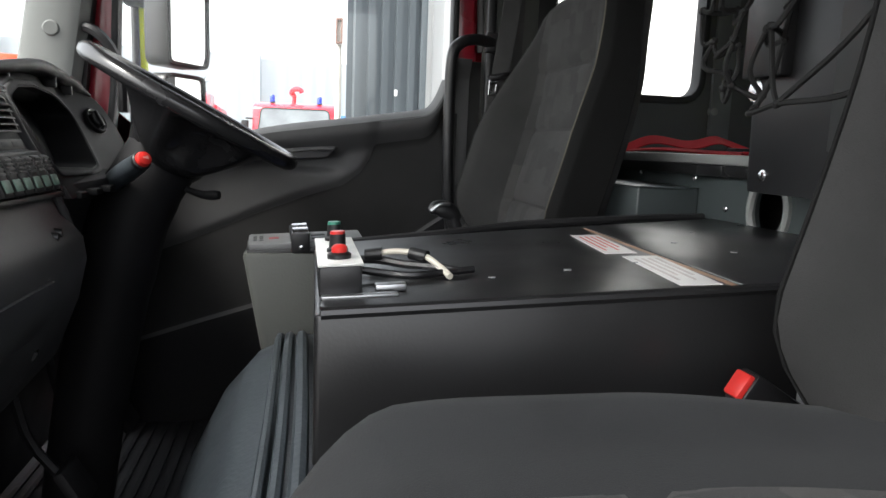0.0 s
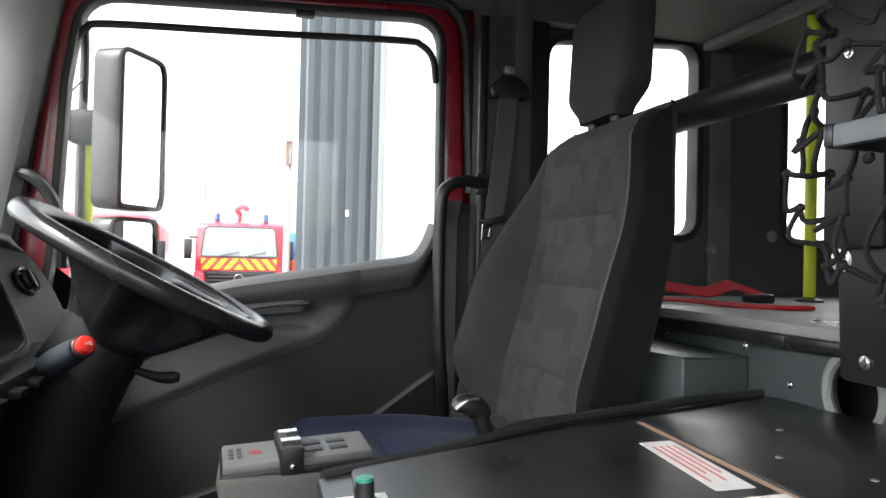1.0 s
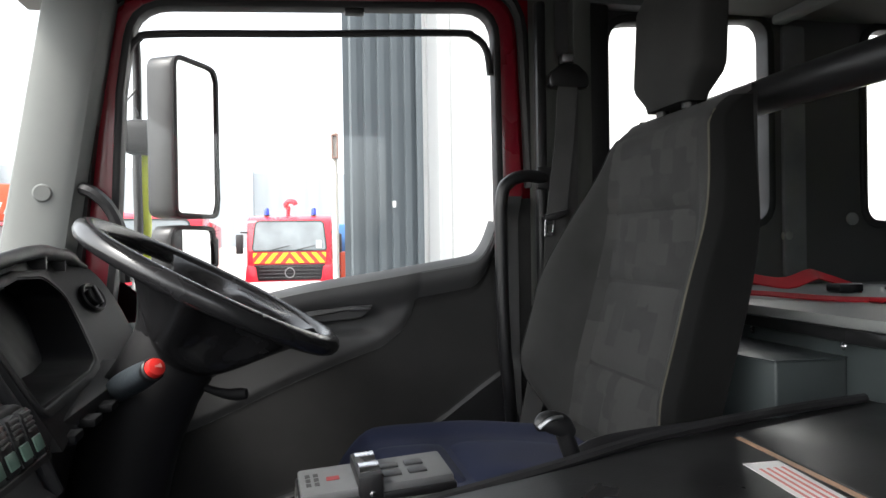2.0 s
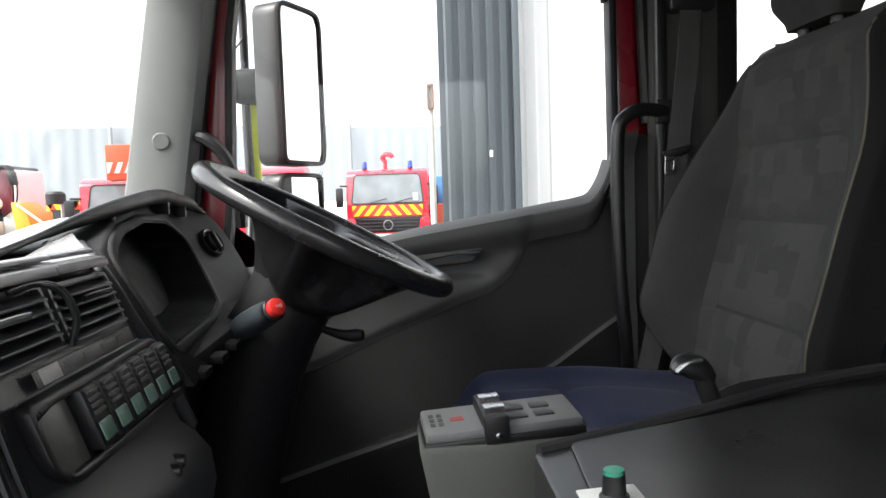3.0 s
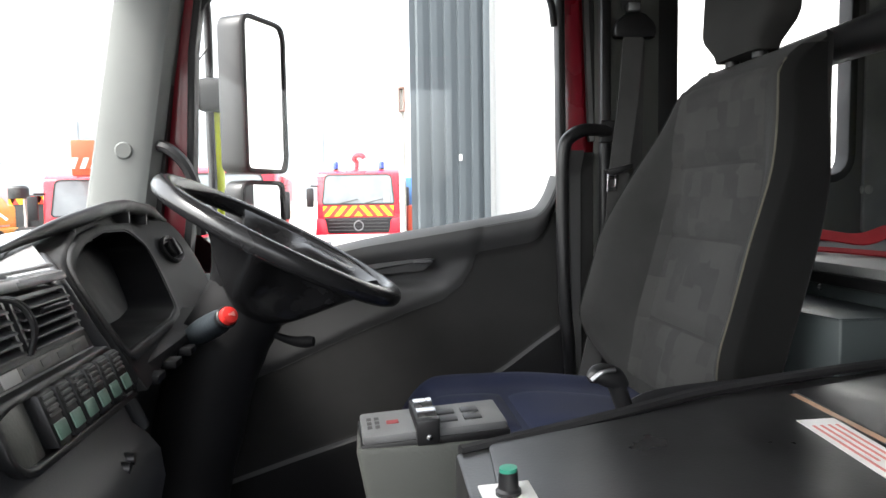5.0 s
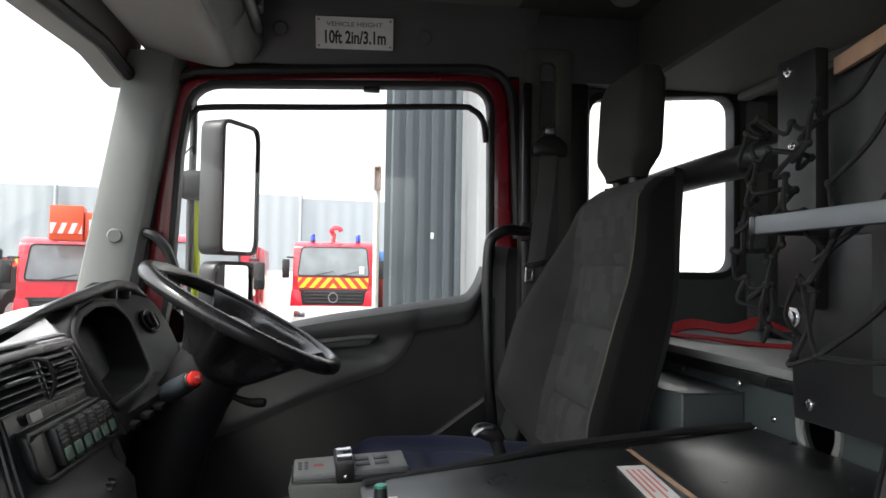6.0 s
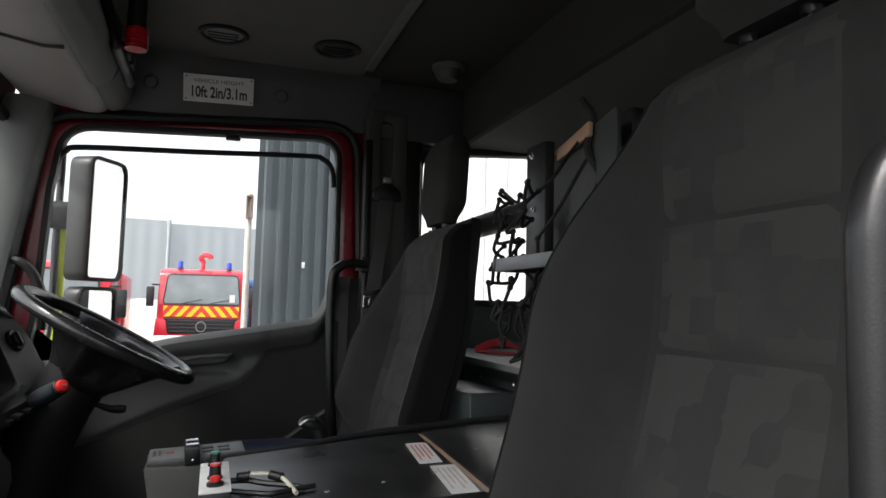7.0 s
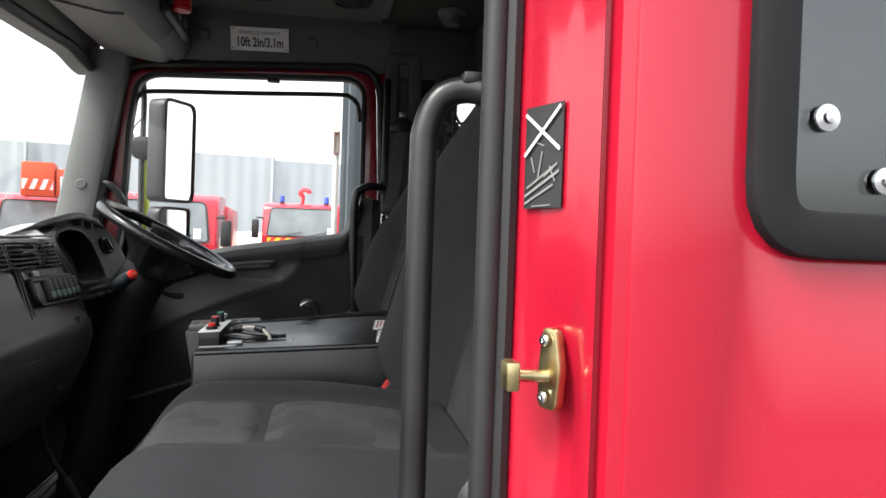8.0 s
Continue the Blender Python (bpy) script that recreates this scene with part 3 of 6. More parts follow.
# windscreen
ws = thing("window_1", "clear windscreen in a black rubber frame", "windscreen", (-1.1, 0, 2.0), kind="structure")
def screen(u, v, off=0.0):
    y = -0.98 + 1.96 * u
    return Vector((-1.11 + 0.095 * v - 0.06 * (1 - (y / 0.98) ** 2) + off, y, 1.98 + 0.64 * v))
bm = B()
sheet(bm, lambda u, v: screen(u, 1.13 * v - 0.13), 24, 6, (-0.004, 0, 0))
p = part("pane", bm, M_GLASS, ws)
p.visible_shadow = False
bm = B()
tube(bm, [screen(i / 48, 1.0, 0.012) - Vector((0, 0, 0.035 * ss(0.90, 1.0, i / 48))) for i in range(49)], 0.018, 8)
part("upper_seal", bm, M_RUBBER, ws)
hdr = thing("wall_front_header", "grey roof header above the windscreen", "header", (-1.0, 0, 2.6), kind="structure")
bm = B()
sheet(bm, lambda u, v: Vector((-1.02 + 0.03 * v - 0.05 * (1 - (2 * u - 1) ** 2) * (1 - v), -1.02 + 2.08 * u, 2.61 + 0.21 * v - 0.035 * (1 - v) * ss(0.90, 1.0, u))), 48, 4, (-0.06, 0, 0))
part("header_panel", bm, M_LOCKER, hdr)
front = tagged(part("wall_front", plate(B(), "x", -1.2, -1.16, [(-1.1, 0.8), (-1.1, 1.90), (1.1, 1.90), (1.1, 0.8)]), M_RED), "red painted cab front panel", "wall", kind="structure")

# B pillar on the driver's side
bp = thing("pillar_middle", "dark grey plastic door pillar trim", "pillar", (0.08, 1.0, 1.2), kind="structure")
part("pillar_trim", plate(B(), "y", 0.955, 1.03, rpoly([(0.012, 1.2, 0.01), (0.012, 2.72, 0.02), (0.145, 2.72, 0.02), (0.145, 1.2, 0.01)]), [rpoly([(0.058, 2.48, 0.02), (0.058, 2.68, 0.02), (0.098, 2.68, 0.02), (0.098, 2.48, 0.02)])], 0.008), M_CONSOLE, bp)
part("slot_back", plate(B(), "y", 0.985, 1.0, [(0.05, 2.47), (0.05, 2.69), (0.106, 2.69), (0.106, 2.47)]), M_PLASTIC, bp)
part("front_edge", box(B(), 0.005, 0.03, 0.945, 0.975, 1.3, 2.62, 0.008), M_BLACK, bp)
part("rear_edge", box(B(), 0.147, 0.205, 0.985, 1.03, 1.2, 2.78, 0.01), M_BLACK, bp)

# seat belt
belt = thing("seat_belt", "grey webbing seat belt hanging with a steel tongue", "seat belt", (0.07, 0.95, 2.45))
part("guide", plate(B(), "y", 0.925, 0.953, rpoly([(0.03, 2.42, 0.01), (0.03, 2.45, 0.015), (0.06, 2.475, 0.01), (0.095, 2.475, 0.01), (0.125, 2.45, 0.015), (0.125, 2.42, 0.01)]), bev=0.005), M_BLACK, belt, "black plastic belt guide")
part("guide_bolt", box(B(), 0.062, 0.09, 0.93, 0.955, 2.478, 2.498, 0.004), M_ALU, belt)
part("webbing", ribbon(B(), smooth_path([(0.075, 0.932, 2.45), (0.06, 0.922, 2.3), (0.035, 0.915, 2.12), (0.02, 0.91, 1.95), (-0.02, 0.905, 1.75), (-0.06, 0.9, 1.6)], 5), 0.047, (1, 0, 0.15)), M_BELT, belt)
part("webbing", ribbon(B(), smooth_path([(0.08, 0.94, 2.45), (0.075, 0.94, 2.2), (0.07, 0.94, 1.7), (0.07, 0.94, 1.5)], 5), 0.047, (1, 0, 0)), M_BELT, belt)
part("tongue_grip", plate(B(), "y", 0.90, 0.916, rpoly([(0.0, 2.128, 0.004), (0.062, 2.143, 0.004), (0.062, 2.133, 0.003), (0.035, 2.12, 0.006), (0.012, 2.115, 0.004)]), bev=0.002), M_BLACK, belt)
part("tongue", plate(B(), "y", 0.906, 0.909, rpoly([(0.006, 2.12, 0.003), (0.03, 2.124, 0.003), (0.027, 2.083, 0.004), (0.004, 2.08, 0.004)]), [rpoly([(0.011, 2.108, 0.003), (0.024, 2.11, 0.003), (0.022, 2.091, 0.002), (0.01, 2.09, 0.002)])], 0.0006), M_CHROME, belt, "bright steel belt tongue")

# ---------------------------------------------------------------- dashboard
dash = thing("dashboard", "charcoal plastic dashboard with a wrapped centre console", "dashboard", (-0.95, 0, 1.5))


def prof(y):
    """Dashboard section at y: points from the screen over the top and down the face."""
    s = ss(0.205, 0.170, y)
    k = 0.25 * (1 - s)
    return [(-1.155, 1.895), (-1.10, 1.905), (-0.935 - k * 0.6, 1.970 - k * 0.15), (-0.865 - k * 0.8, 1.992 - k * 0.15), (-0.85 - k * 0.9, 1.994 - k * 0.15), (-0.838 - k, 1.988 - k * 0.15),
            (-0.817 - k, 1.95), (-0.796 - k, 1.90), (-0.777 - k, 1.855), (-0.768 - k, 1.835), (-0.754 - k, 1.824), (-0.740 - k, 1.806),
            (-0.736 - k, 1.775), (-0.748 - k, 1.72), (-0.78 - k, 1.64), (-0.85 - k * 0.6, 1.56), (-0.98, 1.50), (-1.16, 1.47)]


bm = B()
CON = Vector((-0.010, 0.018, 0.0))
rows = [[bm.verts.new(Vector((a, y, b)) + CON) for a, b in prof(y)] for y in [-0.98 + 1.96 * i / 150 for i in range(151)]]
for a, b in zip(rows, rows[1:]):
    for j in range(len(a)):
        bm.faces.new((a[j - 1], a[j], b[j], b[j - 1]))
bm.faces.new(rows[0])
bm.faces.new(rows[-1])
part("body", bm, M_DASH, dash)


def pad(u, v):
    """The top pad: u along the cab, v from its rear lip over a ridge to the screen."""
    y = -0.96 + (1.128 + 0.115 * min(1.0, 2 * v)) * u
    r = ss(-0.04, 0.34, y)
    lip = Vector((-0.842, y, 2.010 - 0.008 * ss(0.0, 0.12, y)))
    ridge = Vector((-0.900 - 0.012 * r, y, max(1.998, 2.030 + (y - 0.32) * 0.18)))
    back = Vector((-1.00, y, 1.966))
    if v < 0.5:
        w = v / 0.5
        p = lip.lerp(ridge, w)
        p.z += 0.004 * math.sin(math.pi * w)
        return p
    w = (v - 0.5) / 0.5
    p = ridge.lerp(back, w)
    p.z -= 0.006 * r * math.sin(math.pi * w)
    return p


part("top_pad", sheet(B(), lambda u, v: pad(u, v) + CON, 60, 20, (0, 0, -0.012)), M_DASHTOP, dash, "dashboard top pad with windscreen glare in its pale grey")
M_BLANK = mat("grained_olive_blank", (0.15, 0.15, 0.135), 0.38, 0, 0.15, 300, 0.4, 20)
M_STRIP = mat("worn_label_strip", (0.20, 0.195, 0.185), 0.45, 0, 0.3, 200, 0.1, 60)
# face plate of the centre console with vents and switches
def face(y, z, off=0.0):
    """A place on the console face."""
    x = -0.777 - (z - 1.85) * 0.36
    return Vector((x + off, y, z)) + CON


def face_box(y0, y1, z0, z1, o0, o1, bev=0.002):
    bm = B()
    box(bm, o0, o1, y0, y1, z0, z1, bev)
    for v in bm.verts:
        v.co.x += -0.777 - (v.co.z - 1.85) * 0.36
        v.co += CON
    return bm


def face_plate(o0, o1, outline, holes=(), bev=0.002):
    bm = plate(B(), "x", o0, o1, outline, holes, bev)
    for v in bm.verts:
        v.co.x += -0.777 - (v.co.z - 1.85) * 0.36
        v.co += CON
    return bm


for y0, y1, z0, z1 in ((-0.128, 0.018, 1.944, 1.992), (0.026, 0.136, 1.944, 1.990), (-0.286, -0.136, 1.944, 1.992)):
    v = part("air_vent", face_plate(-0.004, 0.010, rpoly([(y0, z0, 0.006), (y0, z1, 0.006), (y1, z1, 0.006), (y1, z0, 0.006)]), [rpoly([(y0 + 0.004, z0 + 0.003, 0.004), (y0 + 0.004, z1 - 0.003, 0.004), (y1 - 0.004, z1 - 0.003, 0.004), (y1 - 0.004, z0 + 0.003, 0.004)])], 0.0), M_DASH, dash, "dark framed air vent")
    part("vent_back", face_box(y0 + 0.003, y1 - 0.003, z0 + 0.002, z1 - 0.002, 0.0, 0.0035, 0.0), M_INK, v)
    for k in range(5):
        zz = z0 + 0.006 + k * (z1 - z0 - 0.010) / 4.3
        bm = face_box(y0 + 0.004, y1 - 0.004, zz, zz + 0.0018, 0.003, 0.016, 0.0005)
        for q in bm.verts:
            q.co.z -= (q.co.x - face(0, q.co.z - CON.z).x) * 0.35
        part("slat", bm, M_DASH, v)
    yc = (y0 + y1) / 2
    part("vent_knob", tube(B(), smooth_path([face(yc - 0.018, z0 + 0.030, 0.016), face(yc - 0.006, z0 + 0.032, 0.022), face(yc + 0.016, z0 + 0.032, 0.024)], 4), 0.0038, 8, flat=0.6), M_SWITCHGREY if y0 < 0 else M_BLACK, v)
# Paler than the dash plastic: the window's reflection is in this grey.
M_BROW = mat("reflection_paled_brow_plastic", (0.20, 0.20, 0.205), 0.25, 0, 0.12, 800, 0.1, 9, spec=0.6)
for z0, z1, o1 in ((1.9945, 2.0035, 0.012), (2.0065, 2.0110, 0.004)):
    part("vent_brow", face_box(-0.93, 0.150, z0, z1, -0.010, o1, 0.003), M_BROW, dash, "satin brow over the air vents, paled for window reflections")
for o in (0.0, 0.008):
    ring = smooth_path([face(-0.03 + o, 1.991, 0.012), face(-0.008 + o, 1.994, 0.022), face(0.012 + o * 0.7, 1.986, 0.026), face(0.020 + o * 0.5, 1.965, 0.024), face(0.018 + o * 0.5, 1.943, 0.012)], 5)
    part("vent_strap", tube(B(), ring, 0.0021, 7), M_BLACK, dash)
P0 = rpoly([(-0.070, 1.921, 0.008), (0.164, 1.9215, 0.010), (0.180, 1.900, 0.010), (0.192, 1.860, 0.010), (-0.054, 1.862, 0.012), (-0.070, 1.876, 0.010)])
sp = part("switch_panel", face_plate(0.004, 0.015, P0, [grow(P0, -0.007)], 0.0015), M_BLACK, dash, "black framed row of rocker switches")
part("panel_back", face_plate(0.002, 0.008, grow(P0, -0.006), bev=0.0), M_BLACK, sp)
for i in range(6):
    y = 0.002 + i * 0.0308
    sw = part("rocker_switch", face_box(y - 0.0128, y + 0.0128, 1.871, 1.916, 0.006, 0.020, 0.002), M_BLACK, sp)
    part("switch_lens", face_box(y - 0.01, y + 0.01, 1.877, 1.891, 0.0205, 0.0225, 0.001), M_SWGREEN, sw, "pale green switch lens")
    for k in range(4):
        part("switch_rib", face_box(y - 0.009, y + 0.009, 1.8965 + k * 0.005, 1.899 + k * 0.005, 0.0205, 0.0225, 0.0005), M_SWBODY, sw)
part("blank_switch", face_box(-0.058, -0.016, 1.866, 1.917, 0.006, 0.0105, 0.002), M_BLANK, sp)
part("label_strip", face_box(-0.028, 0.148, 1.9235, 1.9355, 0.002, 0.0038, 0.0006), M_STRIP, dash, "worn label strip with unreadable marks")
part("label", face_box(-0.022, 0.006, 1.9240, 1.9350, 0.0036, 0.0046, 0.0003), M_PAPER, dash)
for k in range(4):
    part("mark", face_box(0.014 + k * 0.033, 0.032 + k * 0.033, 1.9265, 1.9325, 0.0036, 0.0044, 0.0002), M_GREYPRINT, dash)
for o, zz in ((0, 1.815), (0.017, 1.818)):
    part("toggle", tube(B(), [face(0.086 + o, zz, -0.01), face(0.087 + o, zz, 0.012), face(0.088 + o, zz, 0.020)], [0.0055, 0.0075, 0.006], 12), M_BLACK, dash, "small black push toggle")
for pts in ([(-0.084, 1.958), (-0.082, 1.925), (-0.086, 1.885), (-0.088, 1.845)], [(-0.098, 1.95), (-0.097, 1.92), (-0.102, 1.88), (-0.104, 1.84)]):
    part("seam_rib", tube(B(), smooth_path([face(a, b, 0.001) for a, b in pts], 4), 0.0035, 8), M_BLACK, dash, "dark moulded seam")
part("console_edge", tube(B(), smooth_path([Vector((-0.905, 0.285, 2.006)), face(0.158, 1.985, -0.004), face(0.176, 1.938, -0.004), face(0.192, 1.904, -0.004), face(0.204, 1.858, -0.006), face(0.214, 1.815, -0.008)], 5), 0.0085, 10), M_DASH, dash, "rounded console edge")
part("keyhole", lathe(B(), [(0.012, 0), (0.012, 0.004), (0.008, 0.006), (0.002, 0.006)], aim((-0.782, 0.075, 1.675), (1, 0, -0.3)), 14), M_CHROME, dash, "bright lock")
part("door_flap", sheet(B(), lambda u, v: Vector((-0.738 - 0.06 * v * v - 0.004, -0.9 + 0.95 * u, 1.77 - 0.11 * v)), 10, 6, (-0.01, 0, 0)), M_DASH, dash, "dashboard locker flap")

# instrument binnacle: a face that wraps towards the driver at its far end
HOOD = rpoly([(0.255, 1.85), (0.262, 2.002, 0.015), (0.33, 2.017, 0.03), (0.40, 2.033, 0.05), (0.55, 2.056, 0.06), (0.64, 2.066, 0.06), (0.74, 2.072, 0.06), (0.88, 2.064, 0.05), (0.955, 2.043, 0.03), (0.984, 2.012, 0.02), (0.986, 1.955, 0.03), (0.965, 1.875, 0.02), (0.955, 1.85)])
OPEN = rpoly([(0.27, 1.893, 0.02), (0.278, 1.988, 0.018), (0.325, 2.003, 0.02), (0.41, 2.018), (0.57, 2.028), (0.765, 2.022, 0.04), (0.845, 1.984, 0.03), (0.79, 1.93), (0.725, 1.880, 0.025), (0.62, 1.877)])


def skin(y, z, off=0.0):
    return -0.905 - 0.16 * (y - 0.35) - 0.61 * (z - 2.03) + 0.5 * max(0.0, y - 0.85) + off


def wrap(bm):
    """Bends a flat plate, whose x is an offset, onto the binnacle's face."""
    for y in (0.85,):
        bmesh.ops.bisect_plane(bm, geom=bm.verts[:] + bm.edges[:] + bm.faces[:], plane_co=(0, y, 0), plane_no=(0, 1, 0))
    for v in bm.verts:
        if v.co.x < -0.14:
            v.co.z = min(v.co.z, 2.0)
            v.co.x -= 0.4 * max(0.0, v.co.y - 0.85)
        v.co.x += skin(v.co.y, v.co.z)
    return bm


bin_ = part("instrument_binnacle", wrap(plate(B(), "x", -0.15, 0.0, HOOD, [OPEN], 0.004)), M_BIN, dash, "hooded instrument binnacle")
part("opening_rim", wrap(plate(B(), "x", -0.003, 0.005, grow(OPEN, 0.010), [OPEN], 0.002)), M_BIN, bin_)
TOP = [(-0.60, 1.975), (0.10, 2.004), (0.20, 2.020), (0.30, 2.036), (0.36, 2.046), (0.42, 2.055), (0.48, 2.063), (0.55, 2.069), (0.64, 2.072), (0.74, 2.072), (0.88, 2.064), (0.93, 2.052), (0.962, 2.038)]


def crest(y, v=1.0):
    """The visor's edge at y, running on as a ledge along the dashboard top; v from its root out to the edge."""
    for (a, za), (b, zb) in zip(TOP, TOP[1:]):
        if y <= b:
            break
    z = za + (zb - za) * (y - a) / (b - a)
    far = skin(y, z, 0.004 + 0.036 * ss(0.965, 0.84, y))
    near = -0.934 + 0.03 * max(0.0, y - 0.1)
    k = ss(0.30, 0.75, y)
    x = near * (1 - k) + far * k
    return Vector((x - 0.05 * (1 - v), y, z - 0.007 - 0.010 * (1 - v)))


edge = smooth_path([crest(-0.60 + 1.56 * i / 60) for i in range(61)], 2)
part("hood_visor", sheet(B(), lambda u, v: crest(0.27 + 0.69 * u, v), 60, 4, (0, 0, -0.006)), M_BLACK, bin_, "black overhanging visor")
part("hood_lip", tube(B(), edge, [0.0045 + 0.0085 * ss(0.22, 0.42, q.y) * ss(0.965, 0.90, q.y) for q in edge], 12, flat=0.8), M_BLACK, bin_, "black rounded hood lip")
# The ledge shares the pad's colour, with the sky's reflection painted in.
part("screen_ledge", sheet(B(), lambda u, v: Vector((crest(-0.60 + 0.94 * u).x - 0.14 * v, -0.60 + 0.94 * u, crest(-0.60 + 0.94 * u).z + 0.004 - 0.05 * v * v)), 50, 6, (0, 0, -0.005)), M_DASHTOP, dash, "ledge behind the dashboard pad, paled for windscreen glare")
for y in (0.41, 0.725, 0.87):
    part("hood_rib", box(B(), skin(y, 2.05) - 0.004, max(skin(y, 2.05), crest(y).x) + 0.004, y, y + 0.007, crest(y).z - 0.030, crest(y).z, 0.002), M_DASH, bin_)
bm = wrap(plate(B(), "x", -0.092, -0.078, grow(OPEN, 0.006)))
for v in bm.verts:
    v.co.z = min(v.co.z, 2.012)
part("display", bm, M_SCREEN, bin_, "dark unlit instrument display")
part("opening_liner", wrap(plate(B(), "x", -0.082, 0.002, OPEN, [grow(OPEN, -0.003)])), M_COLUMN, bin_)
DN = aim((skin(0.912, 1.973, 0.002), 0.912, 1.973), (1, -0.34, 0.61))
ls = part("light_switch", lathe(B(), [(0.031, -0.004), (0.031, 0.006), (0.028, 0.009), (0.024, 0.006), (0.0225, -0.001), (0.002, -0.001)], DN, 28), M_BLACK, bin_, "round black light switch")
part("switch_face", lathe(B(), [(0.018, 0.0), (0.018, 0.010), (0.016, 0.012), (0.002, 0.012)], DN, 24), M_COLUMN, ls)
part("switch_grip", box(B(), -0.004, 0.004, -0.019, 0.019, 0.010, 0.019, 0.002, 2, DN), M_BLACK, ls)
part("side_vent", box(B(), -0.93, -0.90, 0.995, 1.03, 1.88, 1.94, 0.008), M_DASH, bin_)
part("steering_lock_plate", box(B(), -0.92, -0.80, 0.24, 0.80, 1.846, 1.870, 0.008, 2), M_BIN, dash, "grey ledge with toggle levers")
for y in (0.30, 0.38, 0.46, 0.54):
    part("toggle_lever", box(B(), -0.804, -0.782, y, y + 0.035, 1.846, 1.857, 0.003), M_COLUMN, dash)
part("knee_panel", sheet(B(), lambda u, v: Vector((-0.92 - 0.10 * v, 0.26 + 0.72 * u, 1.87 - 0.62 * v)), 4, 6, (-0.03, 0, 0)), M_BLACK, dash, "dark panel over the pedals")

# ---------------------------------------------------------------- steering wheel and column
WC, WN = Vector((-0.668, 0.64, 2.003)), Vector((0.473, 0, 0.881))
wm = Matrix.Translation(WC) @ Vector(WN).to_track_quat("Z", "Y").to_matrix().to_4x4()
wheel = thing("steering_wheel", "large worn black plastic steering wheel", "steering wheel", tuple(WC))
ux = Vector((0.881, 0, -0.473))
uy = Vector((0, 1, 0))
R = 0.212
part("rim", tube(B(), [WC + ux * (R * math.cos(a)) + uy * (R * math.sin(a)) for a in [2 * math.pi * i / 56 for i in range(56)]], 0.0165, 12, closed=True), M_WHEEL, wheel)
for s in (-1, 1):
    def dish(u, v, s=s):
        """A broad spoke: u round the wheel, v from the rim in and down to the boss."""
        a = math.radians(22 + 100 * u)
        edge = abs(2 * u - 1)
        r = 0.206 - 0.135 * v
        h = -0.004 - 0.125 * ss(0.0, 1.0, v) ** 0.85 * (1 - 0.25 * edge ** 3)
        pk = math.exp(-((u - 0.42) / 0.23) ** 4 - ((v - 0.42) / 0.24) ** 4)
        r -= 0.022 * pk
        h += 0.022 * pk
        return WC + (ux * math.cos(a) + uy * (s * math.sin(a))) * r + WN * h
    part("spoke", sheet(B(), dish, 40, 24, tuple(WN * 0.012)), M_WHEEL, wheel, "broad dished spoke with a moulded pocket")
hub = B()
lathe(hub, [(0.065, -0.135), (0.075, -0.12), (0.085, -0.09), (0.105, -0.05), (0.10, -0.03), (0.075, -0.018), (0.03, -0.014), (0.004, -0.013)], wm, 28)
part("hub_pad", hub, M_WHEEL, wheel, "smooth black wheel boss")
part("badge_ring", lathe(B(), [(0.026, -0.016), (0.026, -0.011), (0.022, -0.009), (0.018, -0.011)], wm, 24), M_SWITCHGREY, wheel)
col = thing("steering_column", "thick black plastic steering column shroud", "steering column", (-0.85, 0.62, 1.3))
bm = B()
tube(bm, smooth_path([tuple(WC - WN * 0.06), (-0.735, 0.63, 1.89), (-0.79, 0.62, 1.78), (-0.83, 0.61, 1.6), (-0.87, 0.61, 1.4), (-0.90, 0.61, 1.2)], 5), [0.07] * 3 + [0.072] * 5 + [0.075] * 6 + [0.07] * 6 + [0.068] * 6, 18)
part("shroud", bm, M_COLUMN, col)
stalk = part("stalk", tube(B(), smooth_path([(-0.81, 0.575, 1.850), (-0.785, 0.525, 1.868), (-0.752, 0.485, 1.888), (-0.731, 0.456, 1.901)], 4), [0.016, 0.017, 0.018, 0.0185, 0.019, 0.0195, 0.0195, 0.0195, 0.019, 0.0185, 0.018, 0.017, 0.016], 14), M_TUNNEL, col, "dark blue plastic control stalk")
SB = aim((-0.7305, 0.4555, 1.9013), (0.62, -0.65, 0.43))
part("stalk_collar", lathe(B(), [(0.0165, -0.004), (0.017, 0.004), (0.015, 0.006), (0.013, 0.006)], SB, 20), M_BLACK, stalk)
part("horn_button", lathe(B(), [(0.0135, 0.002), (0.0138, 0.010), (0.012, 0.015), (0.006, 0.017), (0.001, 0.0173)], SB, 20), M_REDBTN, stalk, "red horn push button")
hm = plate(B(), "z", 0.0174, 0.0178, [(-0.005, -0.0015), (-0.005, 0.0015), (-0.001, 0.0015), (0.005, 0.004), (0.005, -0.004), (-0.001, -0.0015)])
bmesh.ops.transform(hm, matrix=SB, verts=hm.verts[:])
part("horn_mark", hm, M_PINK, stalk)
part("wiper_lever", tube(B(), smooth_path([(-0.70, 0.62, 1.85), (-0.65, 0.60, 1.835), (-0.615, 0.59, 1.835)], 4), [0.006, 0.006, 0.006, 0.007, 0.008, 0.009, 0.010, 0.010, 0.008], 10), M_COLUMN, col)

